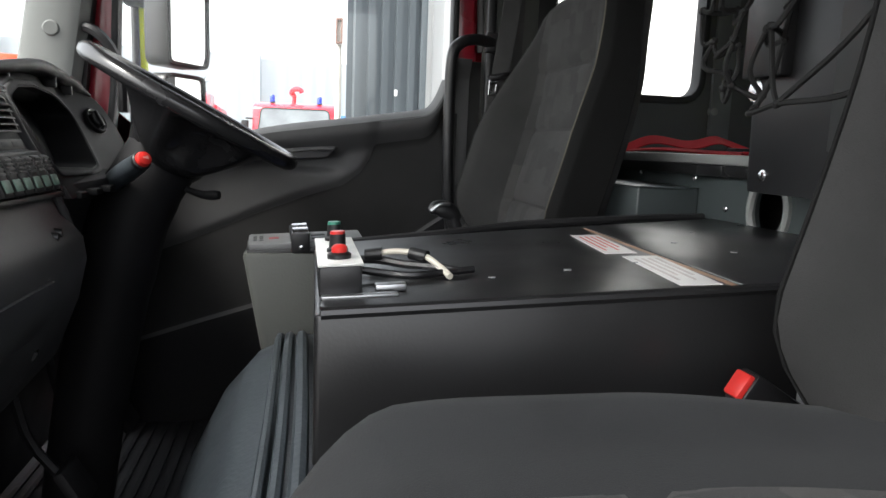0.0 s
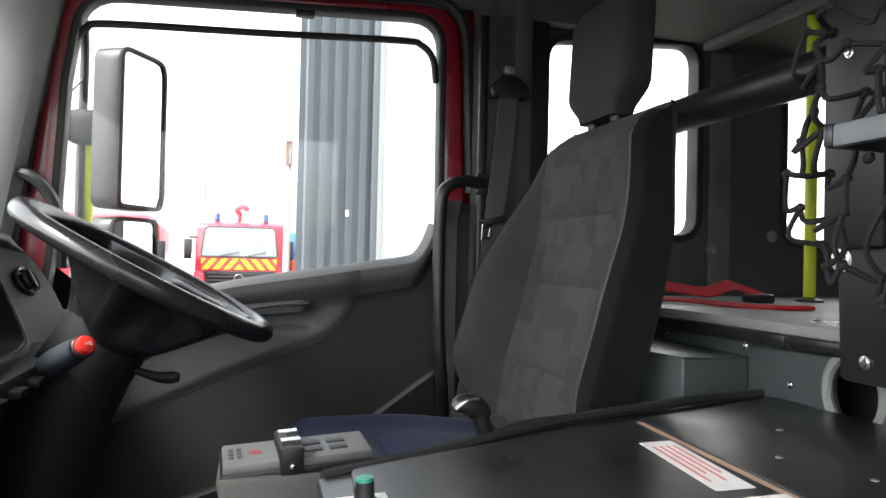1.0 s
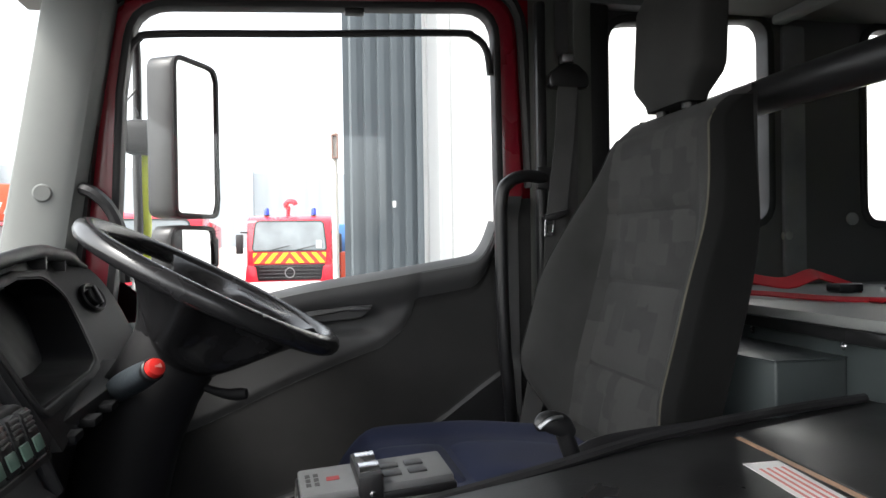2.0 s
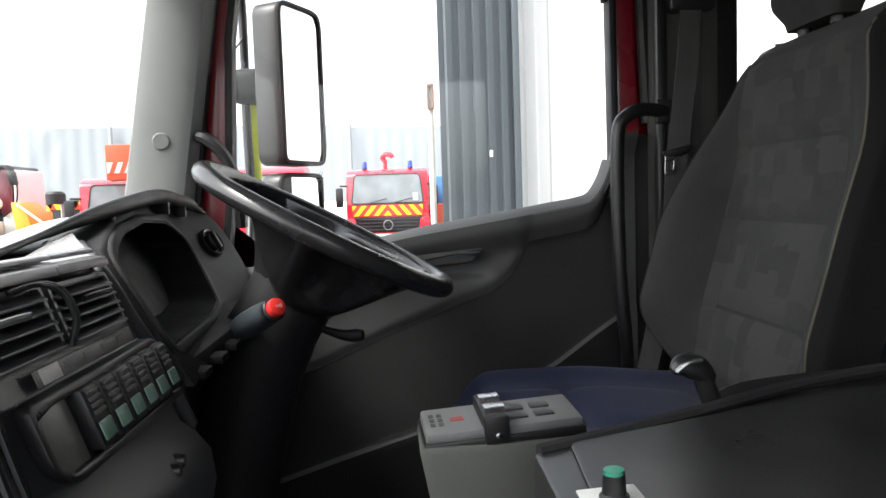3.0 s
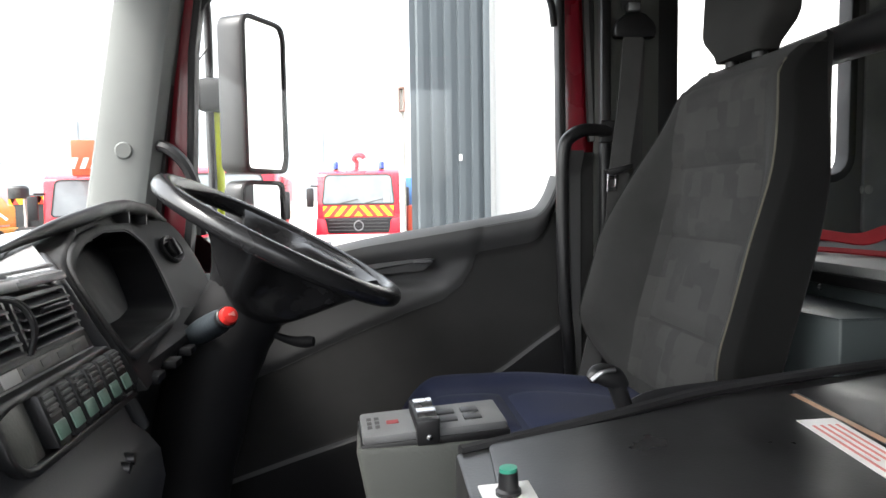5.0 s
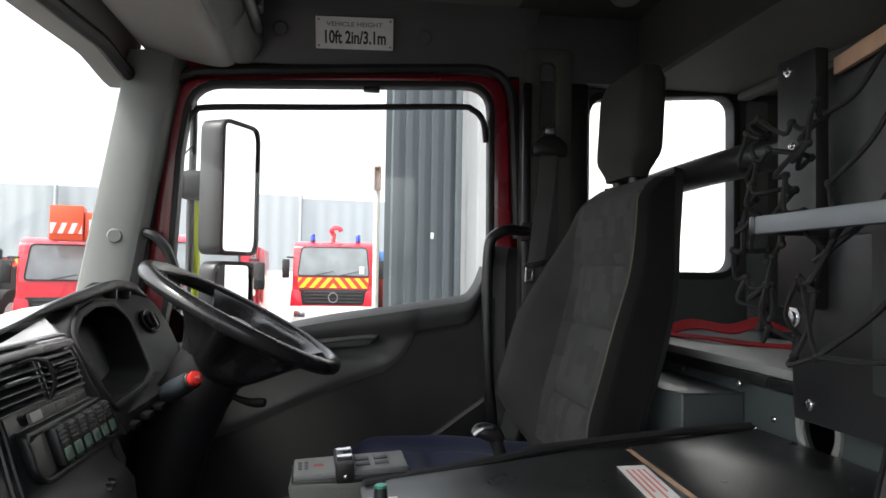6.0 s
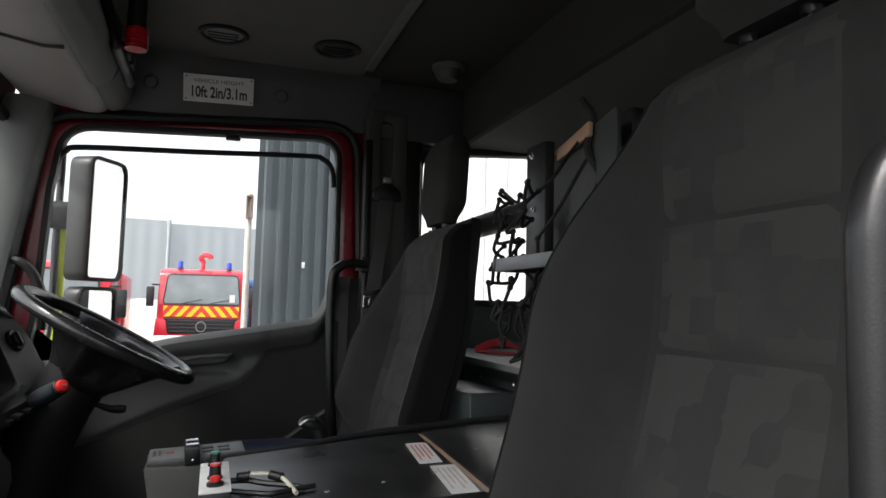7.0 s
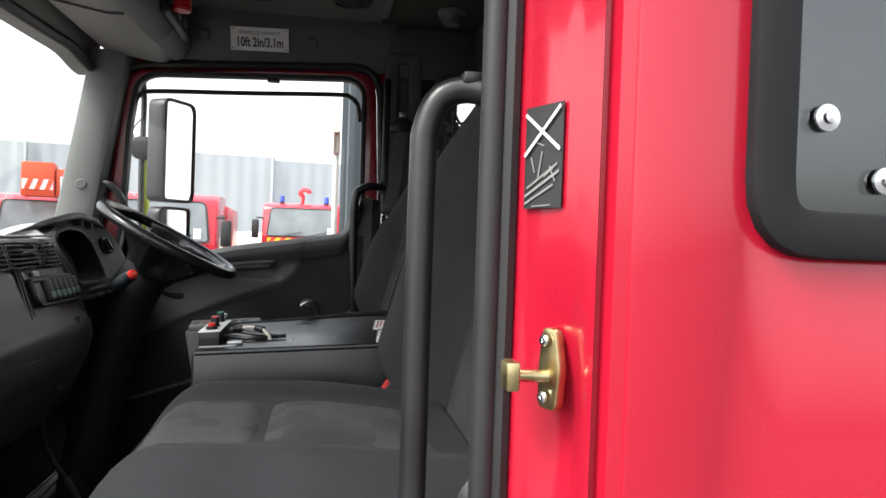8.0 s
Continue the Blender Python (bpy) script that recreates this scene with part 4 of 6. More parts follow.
# ---------------------------------------------------------------- pedals and footwell
for y, lab in ((0.44, "black rubber clutch pedal"), (0.62, "black rubber brake pedal"), (0.78, "black rubber accelerator pedal")):
    pd = thing("pedal", lab + " on a steel arm", "pedal", (-0.9, y, 1.3), "pedals under the dashboard")
    part("pad", box(B(), -0.86, -0.84, y - 0.04, y + 0.04, 1.28, 1.36, 0.006, 2, Matrix.Translation((-0.85, y, 1.32)) @ pose(0, 0, 0, 0, -30, 0) @ Matrix.Translation((0.85, -y, -1.32))), M_RUBBER, pd)
    part("arm", tube(B(), smooth_path([(-0.865, y, 1.32), (-0.93, y, 1.42), (-0.96, y, 1.60)], 3), 0.009, 6), M_BLACK, pd)

# ---------------------------------------------------------------- engine tunnel and black box
tun = thing("engine_tunnel", "blue-black vinyl covered engine hump", "engine cover", (-0.5, 0, 1.2))
bm = B()
def hump(u, v):
    y = -0.52 + 0.85 * u
    prof_ = [(-0.435, 1.668), (-0.475, 1.666), (-0.52, 1.645), (-0.562, 1.595), (-0.598, 1.52), (-0.624, 1.43), (-0.642, 1.32), (-0.65, 1.2)]
    k = min(6.999, v * 7)
    i = int(k)
    a, b = prof_[i], prof_[i + 1]
    t = k - i
    edge = 1 - (abs(2 * u - 1) ** 5)
    return Vector((a[0] + (b[0] - a[0]) * t + (1 - edge) * 0.05, y, 1.2 + (a[1] + (b[1] - a[1]) * t - 1.2) * (0.86 + 0.14 * edge)))
sheet(bm, hump, 24, 28, (0.08, 0, -0.03))
part("cover", bm, M_TUNNEL, tun)
for x, r in ((-0.452, 0.008), (-0.470, 0.006), (-0.484, 0.005)):
    part("edge_rib", tube(B(), smooth_path([(x - 0.012, -0.50, 1.555), (x - 0.006, -0.42, 1.645), (x, -0.2, 1.674), (x, 0.1, 1.674), (x, 0.3, 1.63)], 5), r, 8), M_TUNNEL, tun, "raised vinyl edge rib")
part("base", box(B(), -0.45, 0.25, -0.34, 0.31, 1.2, 1.60, 0.01), M_BLACK, tun)

eb = thing("equipment_box", "satin black steel box over the engine hump", "box", (-0.1, -0.05, 1.6))
TOP = [(-0.442, -0.258), (0.27, -0.258), (0.262, 0.29), (-0.10, 0.235), (-0.40, 0.145), (-0.436, 0.13)]
part("body", plate(B(), "z", 1.60, 1.812, rpoly([(a, b, 0.006) for a, b in TOP]), bev=0.004), M_BOX, eb)
part("front_lid", plate(B(), "z", 1.8125, 1.817, rpoly([(-0.438, -0.252, 0.012), (-0.045, -0.252, 0.004), (-0.018, 0.20, 0.004), (-0.10, 0.205, 0.004), (-0.40, 0.135, 0.012)]), bev=0.002), M_BOX, eb, "black steel front lid")
part("rear_lid", plate(B(), "z", 1.8125, 1.817, rpoly([(-0.034, -0.252, 0.004), (0.262, -0.252, 0.012), (0.25, 0.255, 0.012), (-0.007, 0.212, 0.004)]), bev=0.002), M_BOX, eb, "black steel rear lid")
part("seam_strip", plate(B(), "z", 1.813, 1.8155, [(-0.044, -0.252), (-0.035, -0.252), (-0.008, 0.20), (-0.017, 0.20)]), M_COPPER, eb, "worn bare metal seam")
part("rolled_edge", tube(B(), [(-0.436, -0.255, 1.812), (0.26, -0.255, 1.812)], 0.0055, 8), M_BOX, eb)
part("rolled_edge", tube(B(), smooth_path([(-0.43, 0.132, 1.813), (-0.25, 0.185, 1.816), (-0.10, 0.232, 1.82), (0.1, 0.265, 1.82), (0.25, 0.285, 1.816)], 4), 0.007, 8), M_RUBBER, eb)
for x, y in ((-0.26, -0.16), (-0.17, -0.14), (-0.08, -0.12), (0.04, 0.01), (0.07, -0.08), (0.12, 0.1)):
    part("rivet", lathe(B(), [(0.0042, 0), (0.004, 0.001), (0.001, 0.0015)], aim((x, y, 1.817), (0, 0, 1)), 10), M_SWITCHGREY, eb)


def sticker(x0, y0, x1, y1, w, ink):
    """A warning label between two ends on the lid, with bars for its print."""
    st = thing("warning_label", "white warning label with faded red unreadable print", "label", ((x0 + x1) / 2, (y0 + y1) / 2, 1.818), "labels on the box lid")
    d = Vector((x1 - x0, y1 - y0, 0))
    n = Vector((d.y, -d.x, 0)).normalized() * -1
    L = d.length
    d.normalize()
    m = Matrix(((d.x, n.x, 0, x0), (d.y, n.y, 0, y0), (0, 0, 1, 1.8175), (0, 0, 0, 1)))
    part("paper", box(B(), 0, L, 0, w, 0, 0.0007, 0, 1, m), M_PAPER, st)
    for k in range(4):
        part("print_bar", box(B(), L * 0.12, L * (0.72 if k % 2 else 0.86), w * (0.16 + 0.2 * k), w * (0.24 + 0.2 * k), 0.0007, 0.0011, 0, 1, m), ink, st)


sticker(-0.069, 0.108, -0.088, -0.055, 0.04, M_PINK)
sticker(-0.077, -0.078, -0.096, -0.245, 0.042, M_PALEPRINT)

# control box with knobs and cables
cb = thing("control_box", "small white and black control box with knobs", "control box", (-0.415, -0.15, 1.817))
part("case", box(B(), -0.437, -0.398, -0.238, -0.062, 1.817, 1.845, 0.002), M_BLACK, cb)
part("face", box(B(), -0.4385, -0.3965, -0.2395, -0.0605, 1.845, 1.8475, 0.001), M_WHITE, cb, "scuffed white control face")
part("foot_plate", box(B(), -0.435, -0.365, -0.248, -0.236, 1.817, 1.8195, 0.0008), M_ALU, cb)


def knob(x, y, r, h, cap):
    k = part("knob", lathe(B(), [(r * 1.25, 0), (r * 1.25, 0.003), (r, 0.005), (r * 0.92, h), (r * 0.6, h + 0.001)], aim((x, y, 1.8475), (0, 0, 1)), 18), M_BLACK, cb, "black ribbed knob")
    part("knob_cap", lathe(B(), [(r * 0.88, h), (r * 0.85, h + 0.003), (r * 0.3, h + 0.0035)], aim((x, y, 1.8475), (0, 0, 1)), 18), cap, k)


knob(-0.4175, -0.082, 0.0082, 0.018, M_GREENBTN)
knob(-0.4175, -0.165, 0.0085, 0.018, M_REDBTN)
part("button_collar", lathe(B(), [(0.0115, 0), (0.0115, 0.004), (0.009, 0.006), (0.007, 0.006)], aim((-0.4175, -0.205, 1.8475), (0, 0, 1)), 16), M_BLACK, cb)
part("push_button", lathe(B(), [(0.0075, 0), (0.0075, 0.011), (0.005, 0.013), (0.001, 0.0135)], aim((-0.4175, -0.205, 1.8475), (0, 0, 1)), 14), M_REDBTN, cb, "red push button")
cab = thing("cable", "loose black and cream cables taped together on the lid", "cable", (-0.34, -0.17, 1.817))
part("black_lead", tube(B(), smooth_path([(-0.398, -0.12, 1.831), (-0.37, -0.12, 1.829), (-0.345, -0.135, 1.826), (-0.315, -0.155, 1.825), (-0.29, -0.17, 1.822)], 5), 0.0045, 8), M_BLACK, cab)
part("black_lead", tube(B(), smooth_path([(-0.398, -0.17, 1.829), (-0.365, -0.175, 1.824), (-0.34, -0.185, 1.823), (-0.30, -0.172, 1.8225), (-0.275, -0.165, 1.8225)], 5), 0.004, 8), M_BLACK, cab)
part("cream_lead", tube(B(), smooth_path([(-0.375, -0.118, 1.836), (-0.35, -0.128, 1.839), (-0.325, -0.145, 1.836), (-0.31, -0.17, 1.826), (-0.305, -0.19, 1.821)], 5), 0.0034, 8), M_CABLEWHITE, cab)
part("tape", tube(B(), [(-0.338, -0.135, 1.838), (-0.322, -0.147, 1.835)], 0.0068, 10), M_BLACK, cab)
part("tape", tube(B(), [(-0.385, -0.117, 1.834), (-0.367, -0.121, 1.836)], 0.0075, 10), M_BLACK, cab)
part("connector", box(B(), -0.385, -0.355, -0.232, -0.218, 1.818, 1.825, 0.002), M_ALU, cab)

# the lid climbs slightly towards the rear, and all that lies on it with it
for t in (cb, cab):
    t.location.y += 0.025
for t in [o for o in scene.collection.all_objects if o.name.split(".")[0] in ("equipment_box", "warning_label", "control_box", "cable")]:
    for o in t.children_recursive:
        if o.type == 'MESH' and o.name.split(".")[0] not in ("body",):
            for v in o.data.vertices:
                v.co.z += 0.05 * (v.co.x + 0.25)
        elif o.type == 'MESH':
            for v in o.data.vertices:
                if v.co.z > 1.7:
                    v.co.z += 0.05 * (v.co.x + 0.25)

# driver's switch console beside the box
sc = thing("switch_console", "grained grey console with window switches", "console", (-0.45, 0.18, 1.5))
bm = plate(B(), "z", 1.52, 1.779, rpoly([(-0.545, 0.222, 0.012), (-0.355, 0.232, 0.012), (-0.345, 0.33, 0.012), (-0.545, 0.33, 0.012)]), bev=0.008)
for v in bm.verts:
    k = (1.795 - v.co.z) / 0.275
    v.co.x += 0.05 * k * (1 if v.co.x < -0.45 else 0)
part("body", bm, M_CONSOLE, sc)
SWT = Matrix.Translation((-0.447, 0.273, 1.787)) @ pose(0, 0, 0, 4, -3, 3) @ Matrix.Diagonal((0.95, 0.86, 0.8, 1))
M_SWPLATE = mat("dull_grey_switch_plate", (0.11, 0.113, 0.115), 0.5, 0, 0.12, 500, 0.2, 30)
M_REDDULL = mat("dull_red_print", (0.22, 0.025, 0.025), 0.6, 0, 0.1, 200, 0.05, 20)
pn = part("switch_plate", box(B(), -0.093, 0.093, -0.045, 0.045, -0.004, 0.014, 0.004, 2, SWT), M_SWPLATE, sc, "mid grey switch plate")
part("plate_edge", box(B(), -0.096, 0.096, -0.048, 0.048, -0.012, 0.002, 0.003, 2, SWT), M_BLACK, sc)
for i, (x, y) in enumerate(((0.02, 0.012), (0.02, -0.016), (0.052, 0.012), (0.052, -0.016))):
    part("window_switch", box(B(), x - 0.012, x + 0.012, y - 0.01, y + 0.01, 0.012, 0.0165, 0.002, 2, SWT), M_BLACK, pn)
part("red_mark", box(B(), -0.060, -0.044, -0.009, 0.004, 0.013, 0.0148, 0.0005, 1, SWT), M_REDDULL, pn)
for x in (-0.082, -0.072):
    for y in (-0.015, 0.0, 0.015):
        part("print_bar", box(B(), x - 0.003, x + 0.003, y - 0.005, y + 0.005, 0.0138, 0.0146, 0, 1, SWT), M_INK, pn)
part("toggle_guard", box(B(), -0.026, 0.004, -0.052, 0.036, -0.008, 0.032, 0.003, 2, SWT), M_BLACK, sc, "black guarded toggle block")
for y in (-0.024, 0.014):
    bm = tube(B(), [(-0.022, y, 0.031), (0.002, y, 0.031)], 0.0165, 16, flat=0.42, up=(0, 0, 1))
    bmesh.ops.transform(bm, matrix=SWT, verts=bm.verts[:])
    part("chrome_rocker", bm, M_CHROME, sc, "polished chrome rocker")
part("guard_screw", lathe(B(), [(0.004, 0), (0.004, 0.002), (0.001, 0.003)], SWT @ pose(-0.010, -0.052, 0.005, 90, 0, 0), 10), M_CHROME, sc)

# hand lever
hl = thing("hand_lever", "black hand brake lever with a silver tipped grip", "lever", (-0.19, 0.25, 1.7))
part("shaft", tube(B(), [(-0.17, 0.26, 1.73), (-0.20, 0.25, 1.79), (-0.222, 0.245, 1.845)], [0.013, 0.012, 0.011], 10), M_BLACK, hl)
part("grip", tube(B(), smooth_path([(-0.208, 0.247, 1.832), (-0.222, 0.245, 1.845), (-0.242, 0.241, 1.851), (-0.256, 0.239, 1.846)], 4), [0.010, 0.012, 0.0135, 0.0145, 0.015, 0.015, 0.015, 0.0145, 0.013, 0.012, 0.010, 0.008, 0.005], 12, flat=0.75), M_BLACK, hl)
part("silver_tip", tube(B(), smooth_path([(-0.255, 0.230, 1.847), (-0.242, 0.228, 1.857), (-0.225, 0.232, 1.858)], 4), 0.003, 8), M_ALU, hl)
part("gaiter_bracket", box(B(), -0.20, -0.13, 0.24, 0.29, 1.70, 1.79, 0.01, 2, None), M_BLACK, hl)
hump_ = thing("seat_side_cover", "black curved cover beside the driver's seat", "cover", (-0.05, 0.31, 1.6))
bm = B()
tube(bm, smooth_path([(-0.175, 0.30, 1.775), (-0.14, 0.30, 1.79), (-0.05, 0.30, 1.798), (0.08, 0.30, 1.80), (0.16, 0.30, 1.79)], 4), 0.022, 10, flat=0.8)
part("cover", bm, M_BLACK, hump_)


# ---------------------------------------------------------------- seats
def seat(name, label, y0, ztop, zc, cushion, side, hy):
    """A high-backed suspension seat centred on y0; ztop: the backrest's top, zc: the cushion's."""
    st = thing(name, label, "seat", (-0.2, y0, 1.2), "cab seats")
    zlow = 1.68

    def pad_x(z):
        return -0.005 + 0.085 * ss(1.62, 2.12, z) + 0.035 * (z - 1.7)

    def back(u, z, d):
        return Vector((pad_x(z) - d, y0 + u, z))

    def half(z):
        return 0.235 - 0.05 * ss(ztop - 0.22, ztop, z) - 0.03 * ss(zlow + 0.10, zlow, z)

    def front(u, z):
        q = abs(u) / half(z)
        near = u < 0
        rise = (0.045 if near else 0.125 if y0 > 0 else 0.142) * ss(ztop - 0.01, ztop - 0.34, z) * ss(zlow - 0.03, zlow + 0.17, z)
        bol = rise * (ss(0.62, 0.92, q) if near else ss(0.56, 0.86, q))
        edge = 0.05 * max(0.0, (q - (0.90 if near else 0.84)) / 0.16) ** 2
        topr = 0.05 * max(0.0, (z - ztop + 0.06) / 0.06) ** 2
        return bol - edge - topr

    bm = B()
    nu, nv = 44, 34
    zs = [zlow + (ztop - zlow) * j / nv for j in range(nv + 1)]
    F = [[bm.verts.new(back((2 * i / nu - 1) * half(z), z, front((2 * i / nu - 1) * half(z), z))) for z in zs] for i in range(nu + 1)]
    G = [[bm.verts.new(back((2 * i / nu - 1) * half(z) * 0.985, z + 0.012 * ss(ztop - 0.1, ztop, z), -0.05 - 0.065 * (1 - abs(2 * i / nu - 1) ** 4) - 0.02 * ss(ztop - 0.2, ztop, z))) for z in zs] for i in range(nu + 1)]
    for i in range(nu):
        for j in range(nv):
            bm.faces.new((F[i][j], F[i + 1][j], F[i + 1][j + 1], F[i][j + 1]))
            bm.faces.new((G[i][j], G[i][j + 1], G[i + 1][j + 1], G[i + 1][j]))
    rim = [(i, 0) for i in range(nu)] + [(nu, j) for j in range(nv)] + [(i, nv) for i in range(nu, 0, -1)] + [(0, j) for j in range(nv, 0, -1)]
    for k in range(len(rim)):
        (a, b), (c, d) = rim[k - 1], rim[k]
        bm.faces.new((F[a][b], F[c][d], G[c][d], G[a][b]))
    bk = part("backrest", bm, M_CLOTH, st)
    h = ztop - zlow
    cuts = [zlow + 0.03, zlow + h * 0.24, zlow + h * 0.50, zlow + h * 0.71, ztop - 0.03]
    for a, b in zip(cuts, cuts[1:]):
        def pad(u, v, a=a, b=b):
            z = a + (b - a) * v
            uu = (2 * u - 1) * (0.134 if y0 < 0 else 0.152)
            puff = 0.009 * (1 - (2 * u - 1) ** 8) * (1 - (2 * v - 1) ** 8)
            return back(uu, z, front(uu, z) + puff - 0.0015)
        part("back_pad", sheet(B(), pad, 14, 10, (0.014, 0, -0.002)), M_CLOTHPAT, bk, "patterned grey backrest pad")
    for s in (-1, 1):
        def flank(u, v, s=s):
            z = zlow + 0.004 + (ztop - zlow - 0.012) * v
            f = front(s * half(z), z)
            if u < 0.5:
                q = s * half(z) * (0.93 + 0.07 * u / 0.5)
                p = back(q, z, front(q, z) + 0.0025)
            else:
                w = (u - 0.5) / 0.5
                p = back(s * half(z), z, f + 0.0025).lerp(back(s * half(z), z, -0.05 - 0.02 * ss(ztop - 0.2, ztop, z)), w)
            p.y += s * 0.0025 * ss(0.0, 0.5, u)
            return p
        if s < 0:
            part("side_panel", sheet(B(), flank, 16, 40, (0.004, -s * 0.004, 0)), M_SIDECLOTH, bk, "plain black backrest side panel")
        e = 0.93 if s < 0 else 0.885
        part("piping", tube(B(), [back(s * half(z) * e, z, front(s * half(z) * e, z) + 0.001) for z in [zlow + 0.03 + (h - 0.06) * i / 24 for i in range(25)]], 0.0024, 6), M_WORN if s < 0 and y0 > 0 else M_CLOTHPAT if s < 0 else M_SIDECLOTH, bk)
    # headrest
    bm = B()
    rings = []
    for i in range(17):
        q = i / 16
        z = ztop + 0.010 + 0.232 * q
        w = 0.118 - 0.045 * ss(0.26, 0.0, q) - 0.012 * ss(0.85, 1.0, q)
        t = 0.037 - 0.012 * ss(0.22, 0.0, q) - 0.012 * ss(0.88, 1.0, q)
        rings.append([bm.verts.new((0.158 + 0.012 * q - t * math.copysign(abs(math.sin(a)) ** 0.4, math.sin(a)), y0 + hy + w * math.copysign(abs(math.cos(a)) ** 0.35, math.cos(a)), z)) for a in [2 * math.pi * k / 36 for k in range(36)]])
    for a, b in zip(rings, rings[1:]):
        for j in range(36):
            bm.faces.new((a[j - 1], a[j], b[j], b[j - 1]))
    bm.faces.new(rings[0])
    bm.faces.new(rings[-1])
    hr = part("headrest", bm, M_CLOTH, st, "charcoal cloth headrest")
    for s in (-0.045, 0.045):
        part("headrest_post", tube(B(), [(0.158, y0 + hy + s, ztop - 0.03), (0.158, y0 + hy + s, ztop + 0.05)], 0.006, 8), M_CHROME, hr)
        part("post_collar", tube(B(), [(0.158, y0 + hy + s, ztop + 0.0), (0.158, y0 + hy + s, ztop + 0.022)], 0.013, 10), M_BLACK, hr)

    def cush(u, v):
        x = -0.485 + 0.485 * u
        w = 0.245 * (0.86 + 0.14 * ss(0.0, 0.3, u))
        q = abs(2 * v - 1)
        z = zc + 0.012 * ss(0.5, 0.78, q) - 0.10 * max(0.0, (q - 0.76) / 0.24) ** 2 - 0.10 * max(0.0, (0.2 - u) / 0.2) ** 2 - 0.02 * ss(0.5, 1.0, u)
        return Vector((x, y0 + (2 * v - 1) * w, z))
    cu = part("cushion", sheet(B(), cush, 32, 36, (0, 0, -0.12)), cushion, st)
    for a, b in ((0.10, 0.42), (0.43, 0.90)):
        def cpad(u, v, a=a, b=b):
            q = cush(a + (b - a) * u, 0.22 + 0.44 * v)
            q.z += 0.012 * (1 - (2 * u - 1) ** 6) * (1 - (2 * v - 1) ** 8) - 0.0015
            return q
        part("cushion_pad", sheet(B(), cpad, 12, 12, (0, 0, -0.012)), cushion if cushion is M_CLOTHBLUE else M_CLOTHPATC, cu, "seat cushion pad")
    part("seat_base", box(B(), -0.42, 0.0, y0 - 0.20, y0 + 0.20, 1.2, 1.64, 0.02), M_BLACK, st, "black seat base")
    part("recliner_cover", lathe(B(), [(0.045, 0), (0.05, 0.015), (0.042, 0.025), (0.004, 0.028)], aim((0.0, y0 + side * 0.225, 1.72), (0, side, 0)), 24), M_BLACK, st, "round recliner cover")
    part("side_valance", plate(B(), "y", y0 + side * 0.222, y0 + side * 0.242, rpoly([(-0.02, 1.60, 0.02), (0.0, 1.70, 0.03), (0.10, 1.735, 0.03), (0.16, 1.70, 0.03), (0.14, 1.45, 0.02), (-0.02, 1.45, 0.02)]), bev=0.006), M_GREENGREY, st, "grey plastic seat side cover")
    return st


seat("driver_seat", "charcoal driver's seat with patterned back and navy cushion", 0.60, 2.305, 1.706, M_CLOTHBLUE, -1, 0.018)
seat("passenger_seat", "charcoal passenger seat with patterned grey cloth pads", -0.60, 2.41, 1.772, M_CLOTHGREY, -1, 0.0)
bk = thing("belt_buckle", "black seat belt buckle with a red release button", "buckle", (-0.06, -0.33, 1.65))
BK = Matrix.Translation((-0.052, -0.33, 1.737)) @ pose(0, 0, 0, 0, -58, 0)
part("case", box(B(), -0.016, 0.016, -0.013, 0.013, -0.03, 0.035, 0.004, 2, BK), M_BLACK, bk)
part("release", box(B(), -0.012, 0.012, -0.010, 0.010, 0.032, 0.040, 0.002, 2, BK), M_REDBTN, bk, "red release button")
part("strap", tube(B(), smooth_path([(-0.03, -0.335, 1.72), (0.0, -0.335, 1.67), (0.03, -0.33, 1.60)], 4), 0.011, 8, flat=0.35), M_BELT, bk)
lb = thing("lap_belt", "pale grey webbing lap belt loop beside the seat", "seat belt", (0.0, -0.32, 1.7))
part("webbing", ribbon(B(), smooth_path([(0.015, -0.325, 1.79), (-0.005, -0.325, 1.765), (-0.012, -0.325, 1.73), (0.0, -0.325, 1.68), (0.03, -0.325, 1.6)], 5), 0.03, (0.3, 1, 0.1)), M_FELT, lb)

# ---------------------------------------------------------------- crew cabinet and rack behind the seats
cabt = thing("crew_cabinet", "low slate green steel cabinet with a grey top", "cabinet", (0.6, 0.3, 1.2))
HOLE = [(0.135 + 0.043 * math.cos(a), 1.868 + 0.05 * math.sin(a)) for a in [2 * math.pi * k / 28 for k in range(28)]]
part("front_panel", plate(B(), "x", 0.272, 0.285, [(-0.3, 1.2), (-0.3, 1.935), (1.0, 1.935), (1.0, 1.2)], [HOLE]), M_GREENGREY, cabt)
part("body", box(B(), 0.35, 1.3, -0.3, 1.01, 1.2, 1.925, 0.005), M_BLACK, cabt)
part("top", box(B(), 0.255, 1.32, -0.31, 1.012, 1.935, 1.953, 0.004), M_TRAY, cabt, "grey cabinet top")
part("top_edge", box(B(), 0.252, 0.262, -0.31, 1.012, 1.915, 1.9345, 0.003), M_BOX, cabt)
part("hinge", box(B(), 0.250, 0.257, 0.24, 0.32, 1.915, 1.934, 0.002), M_BOX, cabt)
part("hole_trim", tube(B(), [(0.271, 0.135 + 0.046 * math.cos(a), 1.868 + 0.053 * math.sin(a)) for a in [2 * math.pi * k / 32 for k in range(32)]], 0.0075, 8, closed=True), M_TRAY, cabt, "grey edging round a cable hole")
